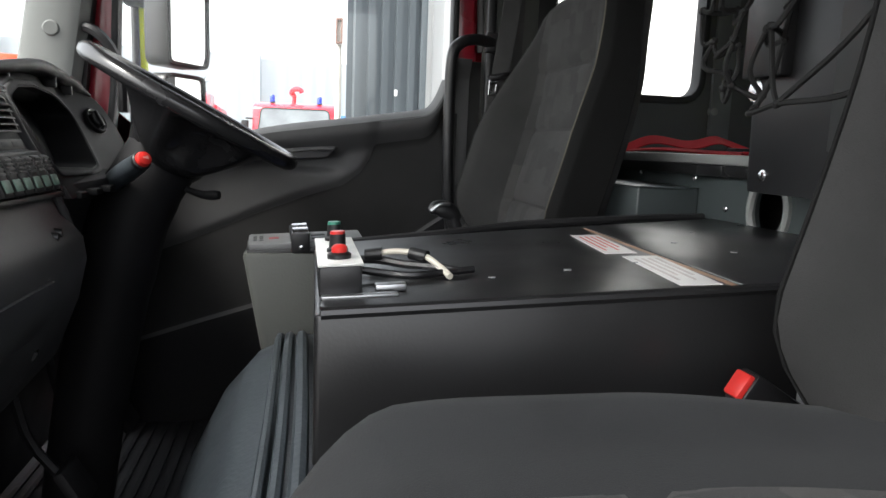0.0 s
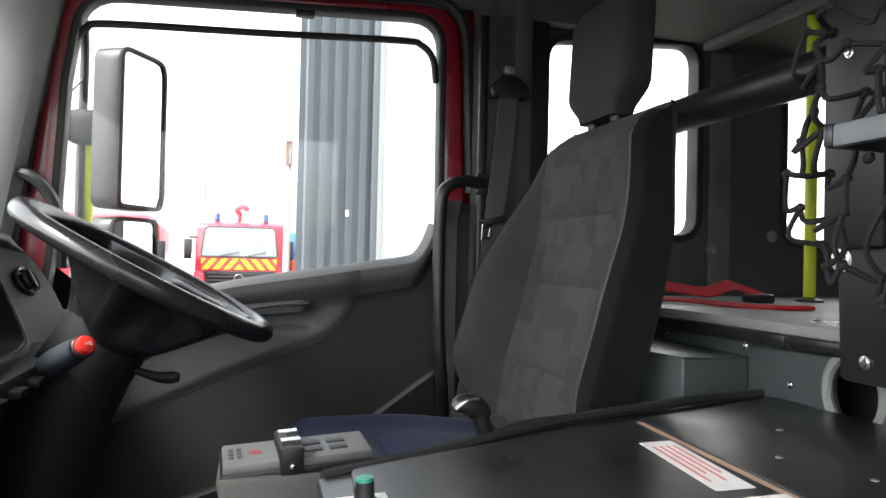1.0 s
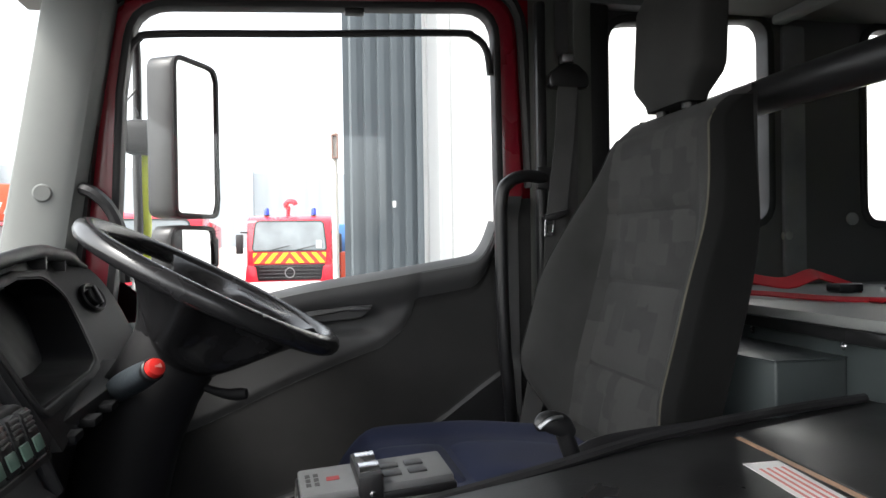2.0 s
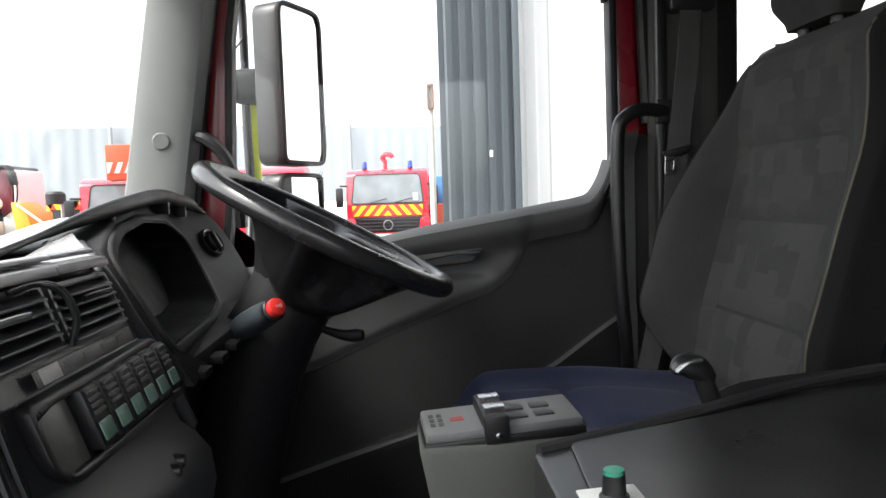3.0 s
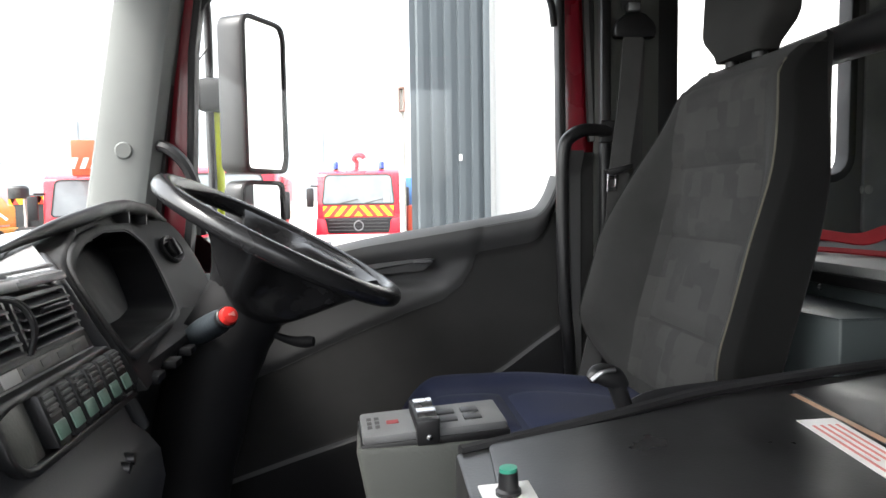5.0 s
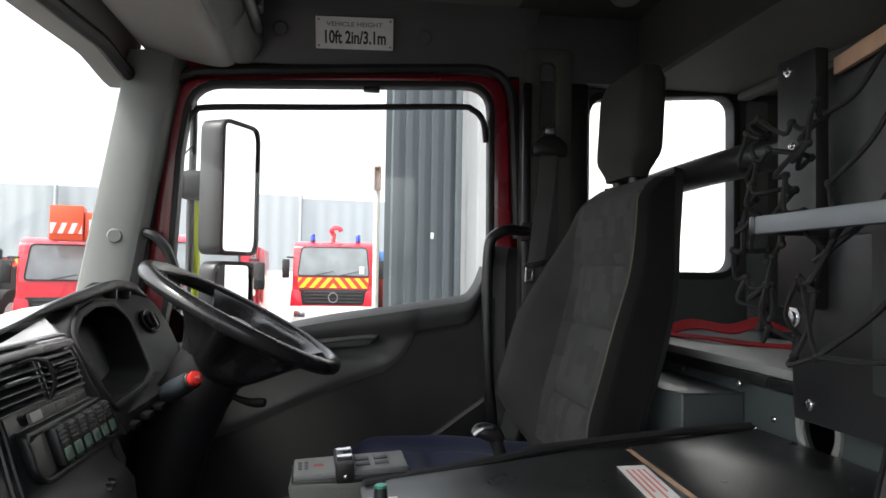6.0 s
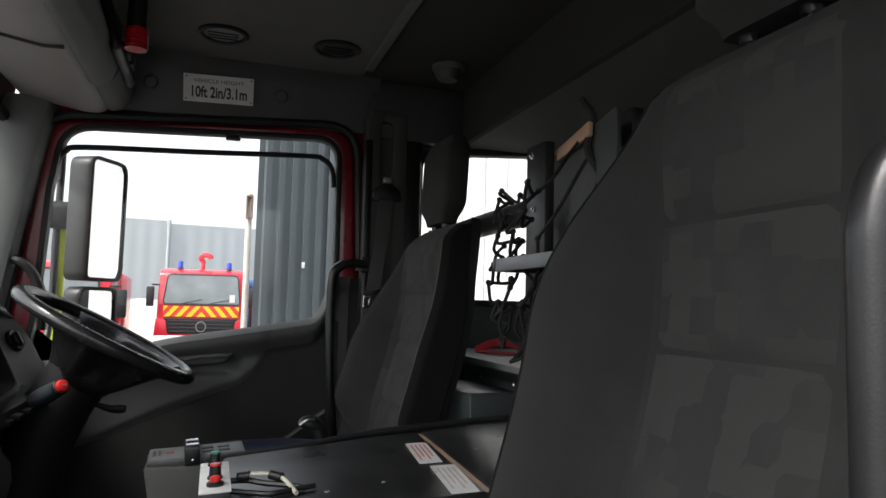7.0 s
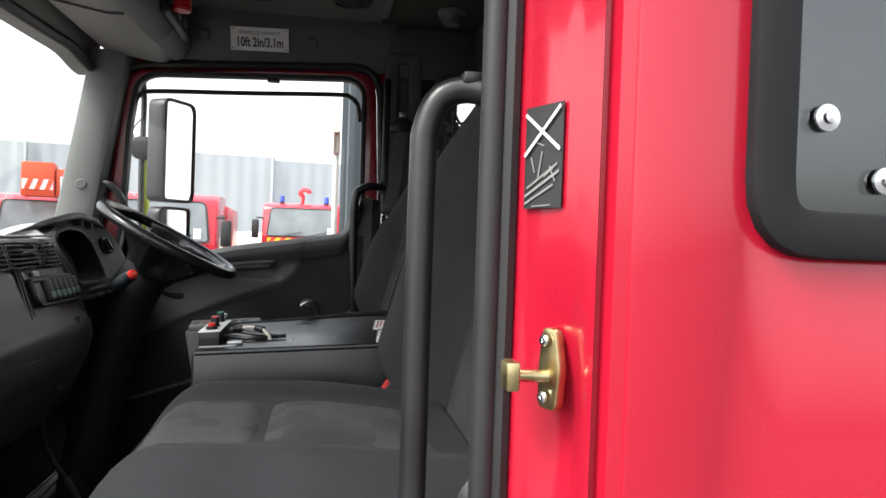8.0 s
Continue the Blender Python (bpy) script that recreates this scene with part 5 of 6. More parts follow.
for p in ((0.251, 0.533, 1.909), (0.251, 0.324, 1.909), (0.27, 0.25, 1.86), (0.27, 0.305, 1.832), (0.27, 0.10, 1.822)):
    screw((p[0] + 0.002 if p[0] < 0.26 else 0.272, p[1], p[2]), (-1, 0, 0), 0.006, cabt)
for y in (0.22, 0.245, 0.205):
    screw((0.31, y, 1.953), (0, 0, 1), 0.007, cabt)
sb = thing("side_box", "slate green steel box in front of the cabinet", "box", (0.2, 0.45, 1.75))
part("case", plate(B(), "z", 1.74, 1.888, rpoly([(0.15, 0.34, 0.004), (0.271, 0.34, 0.002), (0.271, 0.62, 0.002), (0.12, 0.62, 0.004), (0.11, 0.50, 0.004)]), bev=0.004), M_GREENGREY, sb)
part("lid", plate(B(), "z", 1.888, 1.8905, rpoly([(0.147, 0.337, 0.004), (0.2705, 0.337, 0.002), (0.2705, 0.623, 0.002), (0.117, 0.623, 0.004), (0.107, 0.50, 0.004)]), bev=0.001), M_GREENGREY, sb, "folded steel lid")
sh = thing("shelf_plate", "dark steel plate behind the engine box", "plate", (0.26, 0.3, 1.7))
part("plate", box(B(), 0.262, 0.271, -0.25, 0.62, 1.6, 1.815, 0.002), M_BOX, sh)
strap = thing("red_strap", "red webbing strap lying loosely on the cabinet", "strap", (0.5, 0.75, 1.955))
part("webbing", ribbon(B(), smooth_path([(0.36, 0.86, 1.956), (0.40, 0.78, 1.985), (0.48, 0.74, 1.975), (0.56, 0.76, 1.99), (0.62, 0.80, 1.985), (0.64, 0.72, 1.962)], 6), 0.05, (0.25, 0.8, 0.35)), M_STRAPRED, strap)
part("webbing", ribbon(B(), smooth_path([(0.35, 0.80, 1.957), (0.36, 0.66, 1.962), (0.42, 0.55, 1.958), (0.48, 0.50, 1.957)], 6), 0.03, (1, 0.5, 0.2)), M_STRAPRED, strap)
part("strap_end", box(B(), 0.46, 0.53, 0.47, 0.50, 1.954, 1.962, 0.003, 2), M_STRAPRED, strap)
part("buckle", box(B(), 0.58, 0.64, 0.70, 0.74, 1.954, 1.972, 0.004, 2), M_BLACK, strap)
roll = thing("roll_bar", "thick black tubular bar across the cab", "bar", (0.29, 0.5, 2.32))
part("tube", tube(B(), [(0.30, 1.03, 2.325), (0.29, 0.5, 2.325), (0.285, 0.02, 2.322)], 0.032, 18), M_BLACK, roll)
part("support_leg", box(B(), 0.27, 0.30, 0.02, 0.05, 1.953, 2.31, 0.004), M_BLACK, roll)
ypole = thing("grab_pole", "vertical yellow plastic coated grab pole", "pole", (0.78, 0.75, 1.95))
part("pole", tube(B(), [(0.78, 0.75, 1.953), (0.78, 0.75, 2.64)], 0.0135, 12), M_YELLOW, ypole)
part("flange", lathe(B(), [(0.03, 0), (0.03, 0.005), (0.014, 0.012)], aim((0.78, 0.75, 1.953), (0, 0, 1)), 16), M_BLACK, ypole)

M_BAR = mat("pale_grey_painted_bar", (0.15, 0.165, 0.18), 0.4, 0, 0.15, 200, 0.1, 12)
M_PANEL = mat("dull_dark_grey_steel", (0.03, 0.032, 0.032), 0.5, 0, 0.2, 200, 0.1, 9)
rack = thing("equipment_rack", "dark steel rack with a grey panel and cross bar", "rack", (0.22, 0, 1.9))
part("post", box(B(), 0.168, 0.19, 0.003, 0.088, 2.06, 2.42, 0.004), M_BLACK, rack, "black steel rack post")
bm = plate(B(), "x", 0.208, 0.218, rpoly([(-0.31, 1.96, 0.01), (-0.31, 2.40, 0.01), (0.095, 2.40, 0.01), (0.095, 1.96, 0.01)]), bev=0.002)
for v in bm.verts:
    v.co.x += 0.24 * (v.co.y - 0.015)
part("grey_panel", bm, M_PANEL, rack, "dull grey steel panel")
bm = box(B(), 0.194, 0.203, -0.21, -0.004, 2.378, 2.402, 0.002)
for v in bm.verts:
    v.co.x += 0.24 * (v.co.y - 0.015)
part("wood_strip", bm, M_COPPER, rack, "pale strip along the panel")
part("lower_plate", plate(B(), "x", 0.186, 0.196, rpoly([(-0.33, 1.90, 0.008), (-0.33, 2.16, 0.008), (0.088, 2.16, 0.008), (0.076, 1.90, 0.008)]), bev=0.002), M_BLACK, rack, "black lower plate")
part("cross_bar", box(B(), 0.047, 0.06, -0.335, -0.037, 2.156, 2.179, 0.003), M_BAR, rack, "pale grey steel cross bar")
part("bar_end", box(B(), 0.045, 0.15, -0.048, -0.036, 2.156, 2.18, 0.003), M_BOX, rack)
part("bar_bracket", box(B(), 0.055, 0.17, -0.3, -0.27, 2.12, 2.16, 0.003), M_BLACK, rack)
for y, z, r in ((0.075, 2.045, 0.013), (0.04, 1.925, 0.007), (0.06, 2.40, 0.006), (0.05, 2.29, 0.005)):
    part("washer", lathe(B(), [(r * 1.2, 0), (r * 1.2, 0.002), (r * 0.7, 0.0025), (r * 0.65, 0.006), (r * 0.2, 0.0065)], aim((0.186 if z < 2.06 else 0.168, y, z), (-1, 0, 0)), 16), M_CHROME, rack, "steel bolt and washer")
part("upper_clip", box(B(), 0.19, 0.215, -0.26, -0.2, 2.36, 2.42, 0.006), M_BLACK, rack)

net = thing("cargo_net", "tangled black rope cargo net hanging from the rack", "net", (0.14, 0, 2.1))
rng = random.Random(7)


def knot(i, j):
    y = 0.03 - 0.031 * j + 0.012 * math.sin(i * 1.7 + j * 1.1)
    z = 2.30 - 0.041 * i - 0.008 * math.sin(j * 2.3 + i * 0.9) - 0.01 * j * (i > 5)
    x = 0.085 + 0.02 * math.sin(i * 1.3 + j * 2.1)
    return Vector((x, y, z))


ROWS_N, COLS_N = 7, 6
K = [[knot(i, j) for j in range(COLS_N)] for i in range(ROWS_N)]
for i in range(ROWS_N):
    for j in range(COLS_N):
        for di, dj in ((1, 0), (0, 1)):
            if i + di < ROWS_N and j + dj < COLS_N and rng.random() < 0.74:
                a, b = K[i][j], K[i + di][j + dj]
                mid = (a + b) / 2 + Vector((rng.uniform(-.02, .012), rng.uniform(-.02, .02), rng.uniform(-.022, .006)))
                part("rope", tube(B(), smooth_path([a, mid, b], 4), 0.0033, 6), M_NET, net)
        part("knot", lathe(B(), [(0.0018, -0.006), (0.0052, -0.0025), (0.0052, 0.0025), (0.0018, 0.006)], aim(K[i][j], (rng.uniform(-1, 1), rng.uniform(-1, 1), 0.5)), 8), M_NET, net)
for k, (y1, z1) in enumerate(((-0.20, 2.40), (-0.24, 2.37), (-0.26, 2.30), (-0.30, 2.22), (-0.32, 2.10))):
    a = K[min(6, 2 * k)][5 if k else 4]
    part("side_cord", tube(B(), smooth_path([a, (a + Vector((0.15, y1, z1))) / 2 + Vector((-0.02, 0, -0.035)), (0.155, y1 + 0.05, z1 - 0.02), (0.17, y1, z1)], 6), 0.0034, 6), M_NET, net)
part("hanging_cord", tube(B(), smooth_path([(0.15, -0.17, 2.45), (0.155, -0.20, 2.41), (0.15, -0.19, 2.36), (0.16, -0.215, 2.31), (0.15, -0.2, 2.26)], 6), 0.007, 7), M_NET, net)

# ---------------------------------------------------------------- overhead locker
ol = thing("overhead_locker", "warm grey plastic overhead locker along the windscreen", "locker", (-0.8, 0, 2.6))
LK = rpoly([(-0.99, 2.82), (-0.985, 2.655, 0.03), (-0.80, 2.622, 0.02), (-0.757, 2.625, 0.02), (-0.735, 2.66), (-0.80, 2.82)])
bm = plate(B(), "y", -0.98, 0.985, LK, bev=0.006)
part("body", bm, M_LOCKER, ol)
bm = plate(B(), "y", -0.97, 0.70, rpoly([(-0.77, 2.645, 0.01), (-0.74, 2.62, 0.01), (-0.705, 2.635, 0.02), (-0.685, 2.69, 0.02), (-0.73, 2.82), (-0.79, 2.82)]), bev=0.005)
part("front_fascia", bm, M_TRIMGREY, ol, "grey locker fascia")
bm = plate(B(), "y", 0.70, 0.975, rpoly([(-0.77, 2.65, 0.01), (-0.74, 2.63, 0.01), (-0.705, 2.638, 0.02), (-0.68, 2.685, 0.02), (-0.70, 2.82), (-0.79, 2.82)]), bev=0.005)
part("end_fascia", bm, M_TRIMGREY, ol)
for y in (-0.45, 0.1, 0.42):
    part("lid_gap", tube(B(), [(-0.99, y, 2.653), (-0.80, y, 2.620), (-0.76, y, 2.622)], 0.004, 6), M_RUBBER, ol)
part("radio", box(B(), -0.695, -0.67, 0.52, 0.84, 2.665, 2.80, 0.012, 3, Matrix.Translation((-0.68, 0, 2.7)) @ pose(0, 0, 0, 0, -14, 0) @ Matrix.Translation((0.68, 0, -2.7))), M_BLACK, ol, "black overhead switch pod")
for i in range(3):
    part("pod_button", box(B(), -0.672, -0.662, 0.56 + i * 0.09, 0.62 + i * 0.09, 2.70, 2.74, 0.004), M_PLASTIC, ol)
part("paper_notice", box(B(), -0.705, -0.70, 0.30, 0.46, 2.70, 2.80, 0.001, 1, Matrix.Translation((-0.70, 0, 2.7)) @ pose(0, 0, 0, 0, -22, 0) @ Matrix.Translation((0.70, 0, -2.7))), M_PAPER, ol, "paper notice with brown blocks")
part("print_block", box(B(), -0.7, -0.698, 0.32, 0.44, 2.705, 2.745, 0.0, 1, Matrix.Translation((-0.70, 0, 2.7)) @ pose(0, 0, 0, 0, -22, 0) @ Matrix.Translation((0.70, 0, -2.7))), M_BROWNPRINT, ol)
rl = thing("red_lamp", "small red ribbed warning lamp under the headliner", "lamp", (-0.625, 0.60, 2.75))
part("lens", tube(B(), [(-0.64, 0.58, 2.69), (-0.64, 0.58, 2.74)], [0.026, 0.027], 18), M_REDLENS, rl)
part("collar", tube(B(), [(-0.64, 0.58, 2.74), (-0.64, 0.58, 2.822)], 0.022, 18), M_BLACK, rl)
for i in range(4):
    part("rib", tube(B(), [(-0.64 + 0.027 * math.cos(a), 0.58 + 0.027 * math.sin(a), 2.697 + i * 0.012) for a in [2 * math.pi * k / 18 for k in range(18)]], 0.0025, 5, closed=True), M_REDLENS, rl)

# ---------------------------------------------------------------- passenger side: pillar, rail, body side
pp = thing("pillar_passenger", "red painted door pillar with a moulded channel", "pillar", (0, -1.08, 1.0), kind="structure")
def pill(u, v):
    """Moulded pillar face from the seal to the body side."""
    pts = [(-0.038, -1.003), (-0.036, -1.010), (-0.033, -1.018), (-0.028, -1.026), (-0.020, -1.048), (-0.0105, -1.075), (-0.004, -1.086), (0.001, -1.101), (0.005, -1.112), (0.009, -1.104), (0.013, -1.104), (0.017, -1.119), (0.03, -1.122)]
    k = min(len(pts) - 1.001, u * (len(pts) - 1))
    i = int(k)
    t = k - i
    a, b = pts[i], pts[i + 1]
    z = 0.85 + 2.05 * v
    dent = 0.018 * math.exp(-((z - 1.86) / 0.10) ** 2) * math.exp(-((u - 0.42) / 0.12) ** 2)
    return Vector((a[0] + (b[0] - a[0]) * t + dent, a[1] + (b[1] - a[1]) * t + dent, z))
bm = B()
sheet(bm, pill, 48, 60, (0.02, 0.03, 0))
part("pillar_skin", bm, M_RED, pp)
SW_P = rpoly([(0.132, 2.035, 0.06), (0.132, 2.60, 0.05), (0.62, 2.60, 0.05), (0.62, 2.035, 0.06)])
ps = thing("wall_passenger_side", "glossy red crew cab side with a window and an added light opening", "wall", (1.1, -1.12, 1.0), kind="structure")
# The CREW2 hole is an unseen window, added to light the crew compartment.
part("outer_panel", plate(B(), "y", -1.125, -1.085, [(0.0285, 0.8), (0.0285, 2.95), (2.2, 2.95), (2.2, 0.8)], [SW_P, CREW2], 0.003), M_RED, ps)
part("inner_trim", plate(B(), "y", -1.06, -1.03, [(0.061, 1.2), (0.061, 2.82), (2.2, 2.82), (2.2, 1.2)], [grow(SW_P, 0.01), grow(CREW2, 0.01)]), M_PLASTIC, ps)
part("top_panel", plate(B(), "y", -1.12, -1.05, [(-1.1, 2.66), (-1.1, 2.95), (0.061, 2.95), (0.061, 2.66)]), M_RED, ps)
part("window_seal", plate(B(), "y", -1.138, -1.06, grow(SW_P, 0.006), [grow(SW_P, -0.034)], 0.006), M_COLUMN, ps, "wide black rubber window seal")
pane = part("pane", plate(B(), "y", -1.105, -1.10, grow(SW_P, -0.02)), M_DARKGLASS, ps, "tinted crew window pane")
pane.visible_shadow = False
# Pane of the unseen window that was added for light.
pane = part("pane", plate(B(), "y", -1.105, -1.10, grow(CREW2, 0.004)), M_DARKGLASS, ps, "tinted crew window pane")
pane.visible_shadow = False
part("glass_bolt", lathe(B(), [(0.012, 0), (0.012, 0.003), (0.006, 0.004), (0.005, 0.007), (0.001, 0.0075)], aim((0.212, -1.108, 2.152), (0, -1, 0)), 16), M_CHROME, ps, "steel bolt behind the glass")
part("glass_bolt", lathe(B(), [(0.012, 0), (0.012, 0.003), (0.006, 0.004), (0.005, 0.007), (0.001, 0.0075)], aim((0.272, -1.108, 2.100), (0, -1, 0)), 16), M_CHROME, ps, "steel bolt behind the glass")
fp = tagged(part("pillar_passenger_front", box(B(), -1.14, -1.0, -1.08, -0.98, 0.9, 2.9, 0.02), M_RED), "red front pillar of the open door", "pillar", kind="structure")
sl = thing("trim", "ribbed black rubber seal along the door pillar", "seal", (-0.07, -1.03, 1.0), kind="structure")
part("seal_bulb", tube(B(), [(-0.058, -1.008, 0.9), (-0.059, -1.008, 1.8), (-0.060, -1.008, 2.3), (-0.062, -1.008, 2.85)], 0.0125, 10), M_RUBBER, sl)
part("seal_lip", tube(B(), [(-0.044, -1.010, 0.9), (-0.044, -1.010, 1.8), (-0.044, -1.010, 2.3), (-0.045, -1.010, 2.85)], 0.010, 8), M_RUBBER, sl)
part("inner_pillar", box(B(), -0.048, 0.05, -0.998, -0.955, 1.2, 2.8, 0.012), M_BLACK, sl)
pg = thing("grab_rail", "thick curved black grab rail at the passenger door", "grab rail", (-0.12, -0.99, 1.6))
part("rail", tube(B(), smooth_path([(-0.05, -0.98, 2.178), (-0.079, -0.970, 2.184), (-0.104, -0.966, 2.174), (-0.117, -0.964, 2.145), (-0.119, -0.964, 2.10), (-0.119, -0.964, 1.9), (-0.118, -0.964, 1.7), (-0.119, -0.964, 1.5), (-0.10, -0.96, 1.45)], 6), 0.0135, 14), M_BLACK, pg)
part("rail_cap", box(B(), -0.085, -0.055, -0.985, -0.955, 2.187, 2.20, 0.004), M_BLACK, pg)
dc = thing("pillar_decal", "black instruction decal crossed out in white", "decal", (-0.02, -1.05, 2.07))
def dec(u, v, off=0.0012):
    a, b = Vector((-0.0315, -1.026, 0)), Vector((-0.013, -1.0745, 0))
    q = a.lerp(b, u)
    nn = Vector((-0.93, -0.36, 0)) * off
    return Vector((q.x + nn.x, q.y + nn.y, 2.066 + 0.092 * v))
def dec_bar(u0, v0, u1, v1, w, material, off=0.002):
    a, b = dec(u0, v0, off), dec(u1, v1, off)
    d = (b - a).normalized()
    s = d.cross(Vector((-0.93, -0.36, 0))).normalized() * w / 2
    bm = B()
    vs = [bm.verts.new(q) for q in (a + s, b + s, b - s, a - s)]
    f = bm.faces.new(vs)
    e = bmesh.ops.extrude_face_region(bm, geom=[f])["geom"]
    bmesh.ops.translate(bm, vec=Vector((-0.93, -0.36, 0)) * 0.0004, verts=[g for g in e if isinstance(g, bmesh.types.BMVert)])
    return part("print_bar", bm, material, dc)
part("film", sheet(B(), lambda u, v: dec(u, v), 4, 4, (0.0008, 0.0003, 0)), M_INK, dc)
dec_bar(0.04, 0.93, 0.97, 0.55, 0.003, M_PAPER, 0.003)
dec_bar(0.04, 0.52, 0.97, 0.96, 0.003, M_PAPER, 0.0034)
for u0, v0, u1, v1, w in ((0.05, .12, .95, .35, .0025), (.1, .2, .9, .42, .002), (.05, .05, .8, .22, .002), (.4, .3, .5, .55, .0015), (.55, .3, .8, .38, .0015), (.7, .4, .85, .25, .0015), (.2, .5, .3, .35, .0012), (.3, .65, .55, .6, .001), (.45, .75, .6, .8, .001), (.25, .02, .75, .03, .001)):
    dec_bar(u0, v0, u1, v1, w, M_GREYPRINT, 0.0022)
st = thing("door_striker", "worn brass coloured door latch striker bolted on", "latch", (-0.02, -1.05, 1.92))
SM = Matrix.Translation((-0.012, -1.062, 1.925)) @ Vector((-0.93, -0.36, 0)).to_track_quat("Z", "Y").to_matrix().to_4x4()
pl = rpoly([(-0.013, -0.036, 0.008), (-0.013, 0.0, 0.006), (-0.009, 0.036, 0.008), (0.009, 0.036, 0.008), (0.016, 0.0, 0.006), (0.012, -0.036, 0.008)])
bm = plate(B(), "z", -0.004, 0.0055, pl, bev=0.002)
sx = SM.to_3x3() @ Vector((1, 0, 0))
turn = pose(0, 0, 0, 0, 0, 0 if abs(sx.z) < 0.5 else 90)
bmesh.ops.transform(bm, matrix=SM @ turn, verts=bm.verts[:])
part("plate", bm, M_ZINC, st)
pin_way = Vector((-0.80, -0.0, 0.02))
p0 = Vector((-0.016, -1.062, 1.918))
part("pin", tube(B(), [p0, p0 + pin_way * 0.012, p0 + pin_way * 0.03, p0 + pin_way * 0.036], [0.0065, 0.0055, 0.0055, 0.0065], 12), M_ZINC, st)
part("pin_head", box(B(), -0.056, -0.043, -1.073, -1.05, 1.906, 1.932, 0.003, 2), M_ZINC, st)
for z in (1.95, 1.90):
    screw((-0.02, -1.064, z), (-0.93, -0.36, 0), 0.0055, st, "striker_bolt")

# the passenger side stands a little further in
for t in (pp, ps, sl, pg, dc, st, fp):
    t.location += Vector((0.005, 0.027, -0.002))

# ---------------------------------------------------------------- outside: mirror
mi = thing("door_mirror", "tall black door mirror on a tubular arm", "mirror", (-0.9, 1.3, 2.2))
def mirror_head(name, m, w, h, d, cut):
    sec = rpoly([(-w, -h, 0.03), (-w, h, 0.04), (w * 0.82, h, 0.04), (w, h * 0.86, 0.03), (w, -h * 0.86, 0.03), (w * 0.85, -h, 0.03)])
    bm = plate(B(), "y", 0.0, d, sec, bev=0.005)
    bmesh.ops.transform(bm, matrix=m, verts=bm.verts[:])
    hd = part(name, bm, M_BLACK, mi, "black plastic mirror housing")
    bm = plate(B(), "y", -0.007, 0.002, sec, [grow(sec, -0.012)], 0.002)
    bmesh.ops.transform(bm, matrix=m, verts=bm.verts[:])
    part("rim", bm, M_COLUMN, hd)
    bm = plate(B(), "y", -0.0012, 0.004, [(max(a, -w * cut), b) for a, b in grow(sec, -0.009)])
    bmesh.ops.transform(bm, matrix=m, verts=bm.verts[:])
    part("mirror_glass", bm, M_MIRROR, hd, "silver mirror glass")
mirror_head("housing", Matrix.Translation((-0.790, 1.378, 2.355)) @ pose(0, 0, 0, 0, 0, 61), 0.094, 0.208, 0.078, 0.8)
mirror_head("lower_housing", Matrix.Translation((-0.803, 1.38, 2.045)) @ pose(0, 0, 0, 0, 0, 58), 0.088, 0.083, 0.06, 0.45)
part("arm", tube(B(), smooth_path([(-0.93, 1.12, 2.70), (-0.94, 1.32, 2.69), (-0.952, 1.46, 2.62), (-0.955, 1.48, 2.45), (-0.958, 1.48, 2.3), (-0.955, 1.47, 2.1), (-0.95, 1.4, 1.95), (-0.94, 1.25, 1.87), (-0.93, 1.12, 1.86)], 5), 0.012, 10), M_BLACK, mi)
part("pivot", box(B(), -0.995, -0.885, 1.435, 1.515, 2.325, 2.42, 0.028, 3), M_COLUMN, mi, "rounded mirror pivot")
part("wire", tube(B(), smooth_path([(-0.955, 1.462, 2.50), (-0.99, 1.455, 2.44), (-0.97, 1.46, 2.38)], 5), 0.003, 6), M_BLACK, mi)
yp = thing("marker_pole", "fluorescent yellow marker pole below the mirror arm", "pole", (-0.94, 1.5, 0.6))
part("pole", tube(B(), [(-0.948, 1.50, 0.02), (-0.948, 1.50, 2.335)], 0.021, 12), M_YELLOW, yp)
part("base", lathe(B(), [(0.12, 0), (0.12, 0.02), (0.03, 0.04), (0.02, 0.05)], aim((-0.948, 1.50, 0.0), (0, 0, 1)), 18), M_RUBBER, yp)

# ---------------------------------------------------------------- yard
ground = tagged(part("ground", plate(B(), "z", -0.1, 0.0, [(-400, -400), (-400, 400), (400, 400), (400, -400)]), M_ASPHALT), "worn grey asphalt yard", "ground", kind="structure")


def cladding(name, label, p0, p1, z1, pitch, depth, material, parent=None):
    """An upright run of folded steel sheet between two places on the ground."""
    a, b = Vector((*p0, 0)), Vector((*p1, 0))
    L = (b - a).length
    d = (b - a).normalized()
    n = Vector((d.y, -d.x, 0))
    bm = B()
    s, row = 0.0, []
    while s < L + 1e-6:
        for f, o in ((0.0, 0), (0.42, 0), (0.5, 1), (0.92, 1)):
            q = min(L, s + f * pitch)
            row.append(a + d * q + n * (depth * o))
        s += pitch
    lo = [bm.verts.new((q.x, q.y, 0.0)) for q in row]
    hi = [bm.verts.new((q.x, q.y, z1)) for q in row]
    for i in range(len(row) - 1):
        if (row[i] - row[i + 1]).length > 1e-4:
            bm.faces.new((lo[i], lo[i + 1], hi[i + 1], hi[i]))
    bmesh.ops.remove_doubles(bm, verts=bm.verts[:], dist=1e-5)
    return part(name, bm, material, parent)


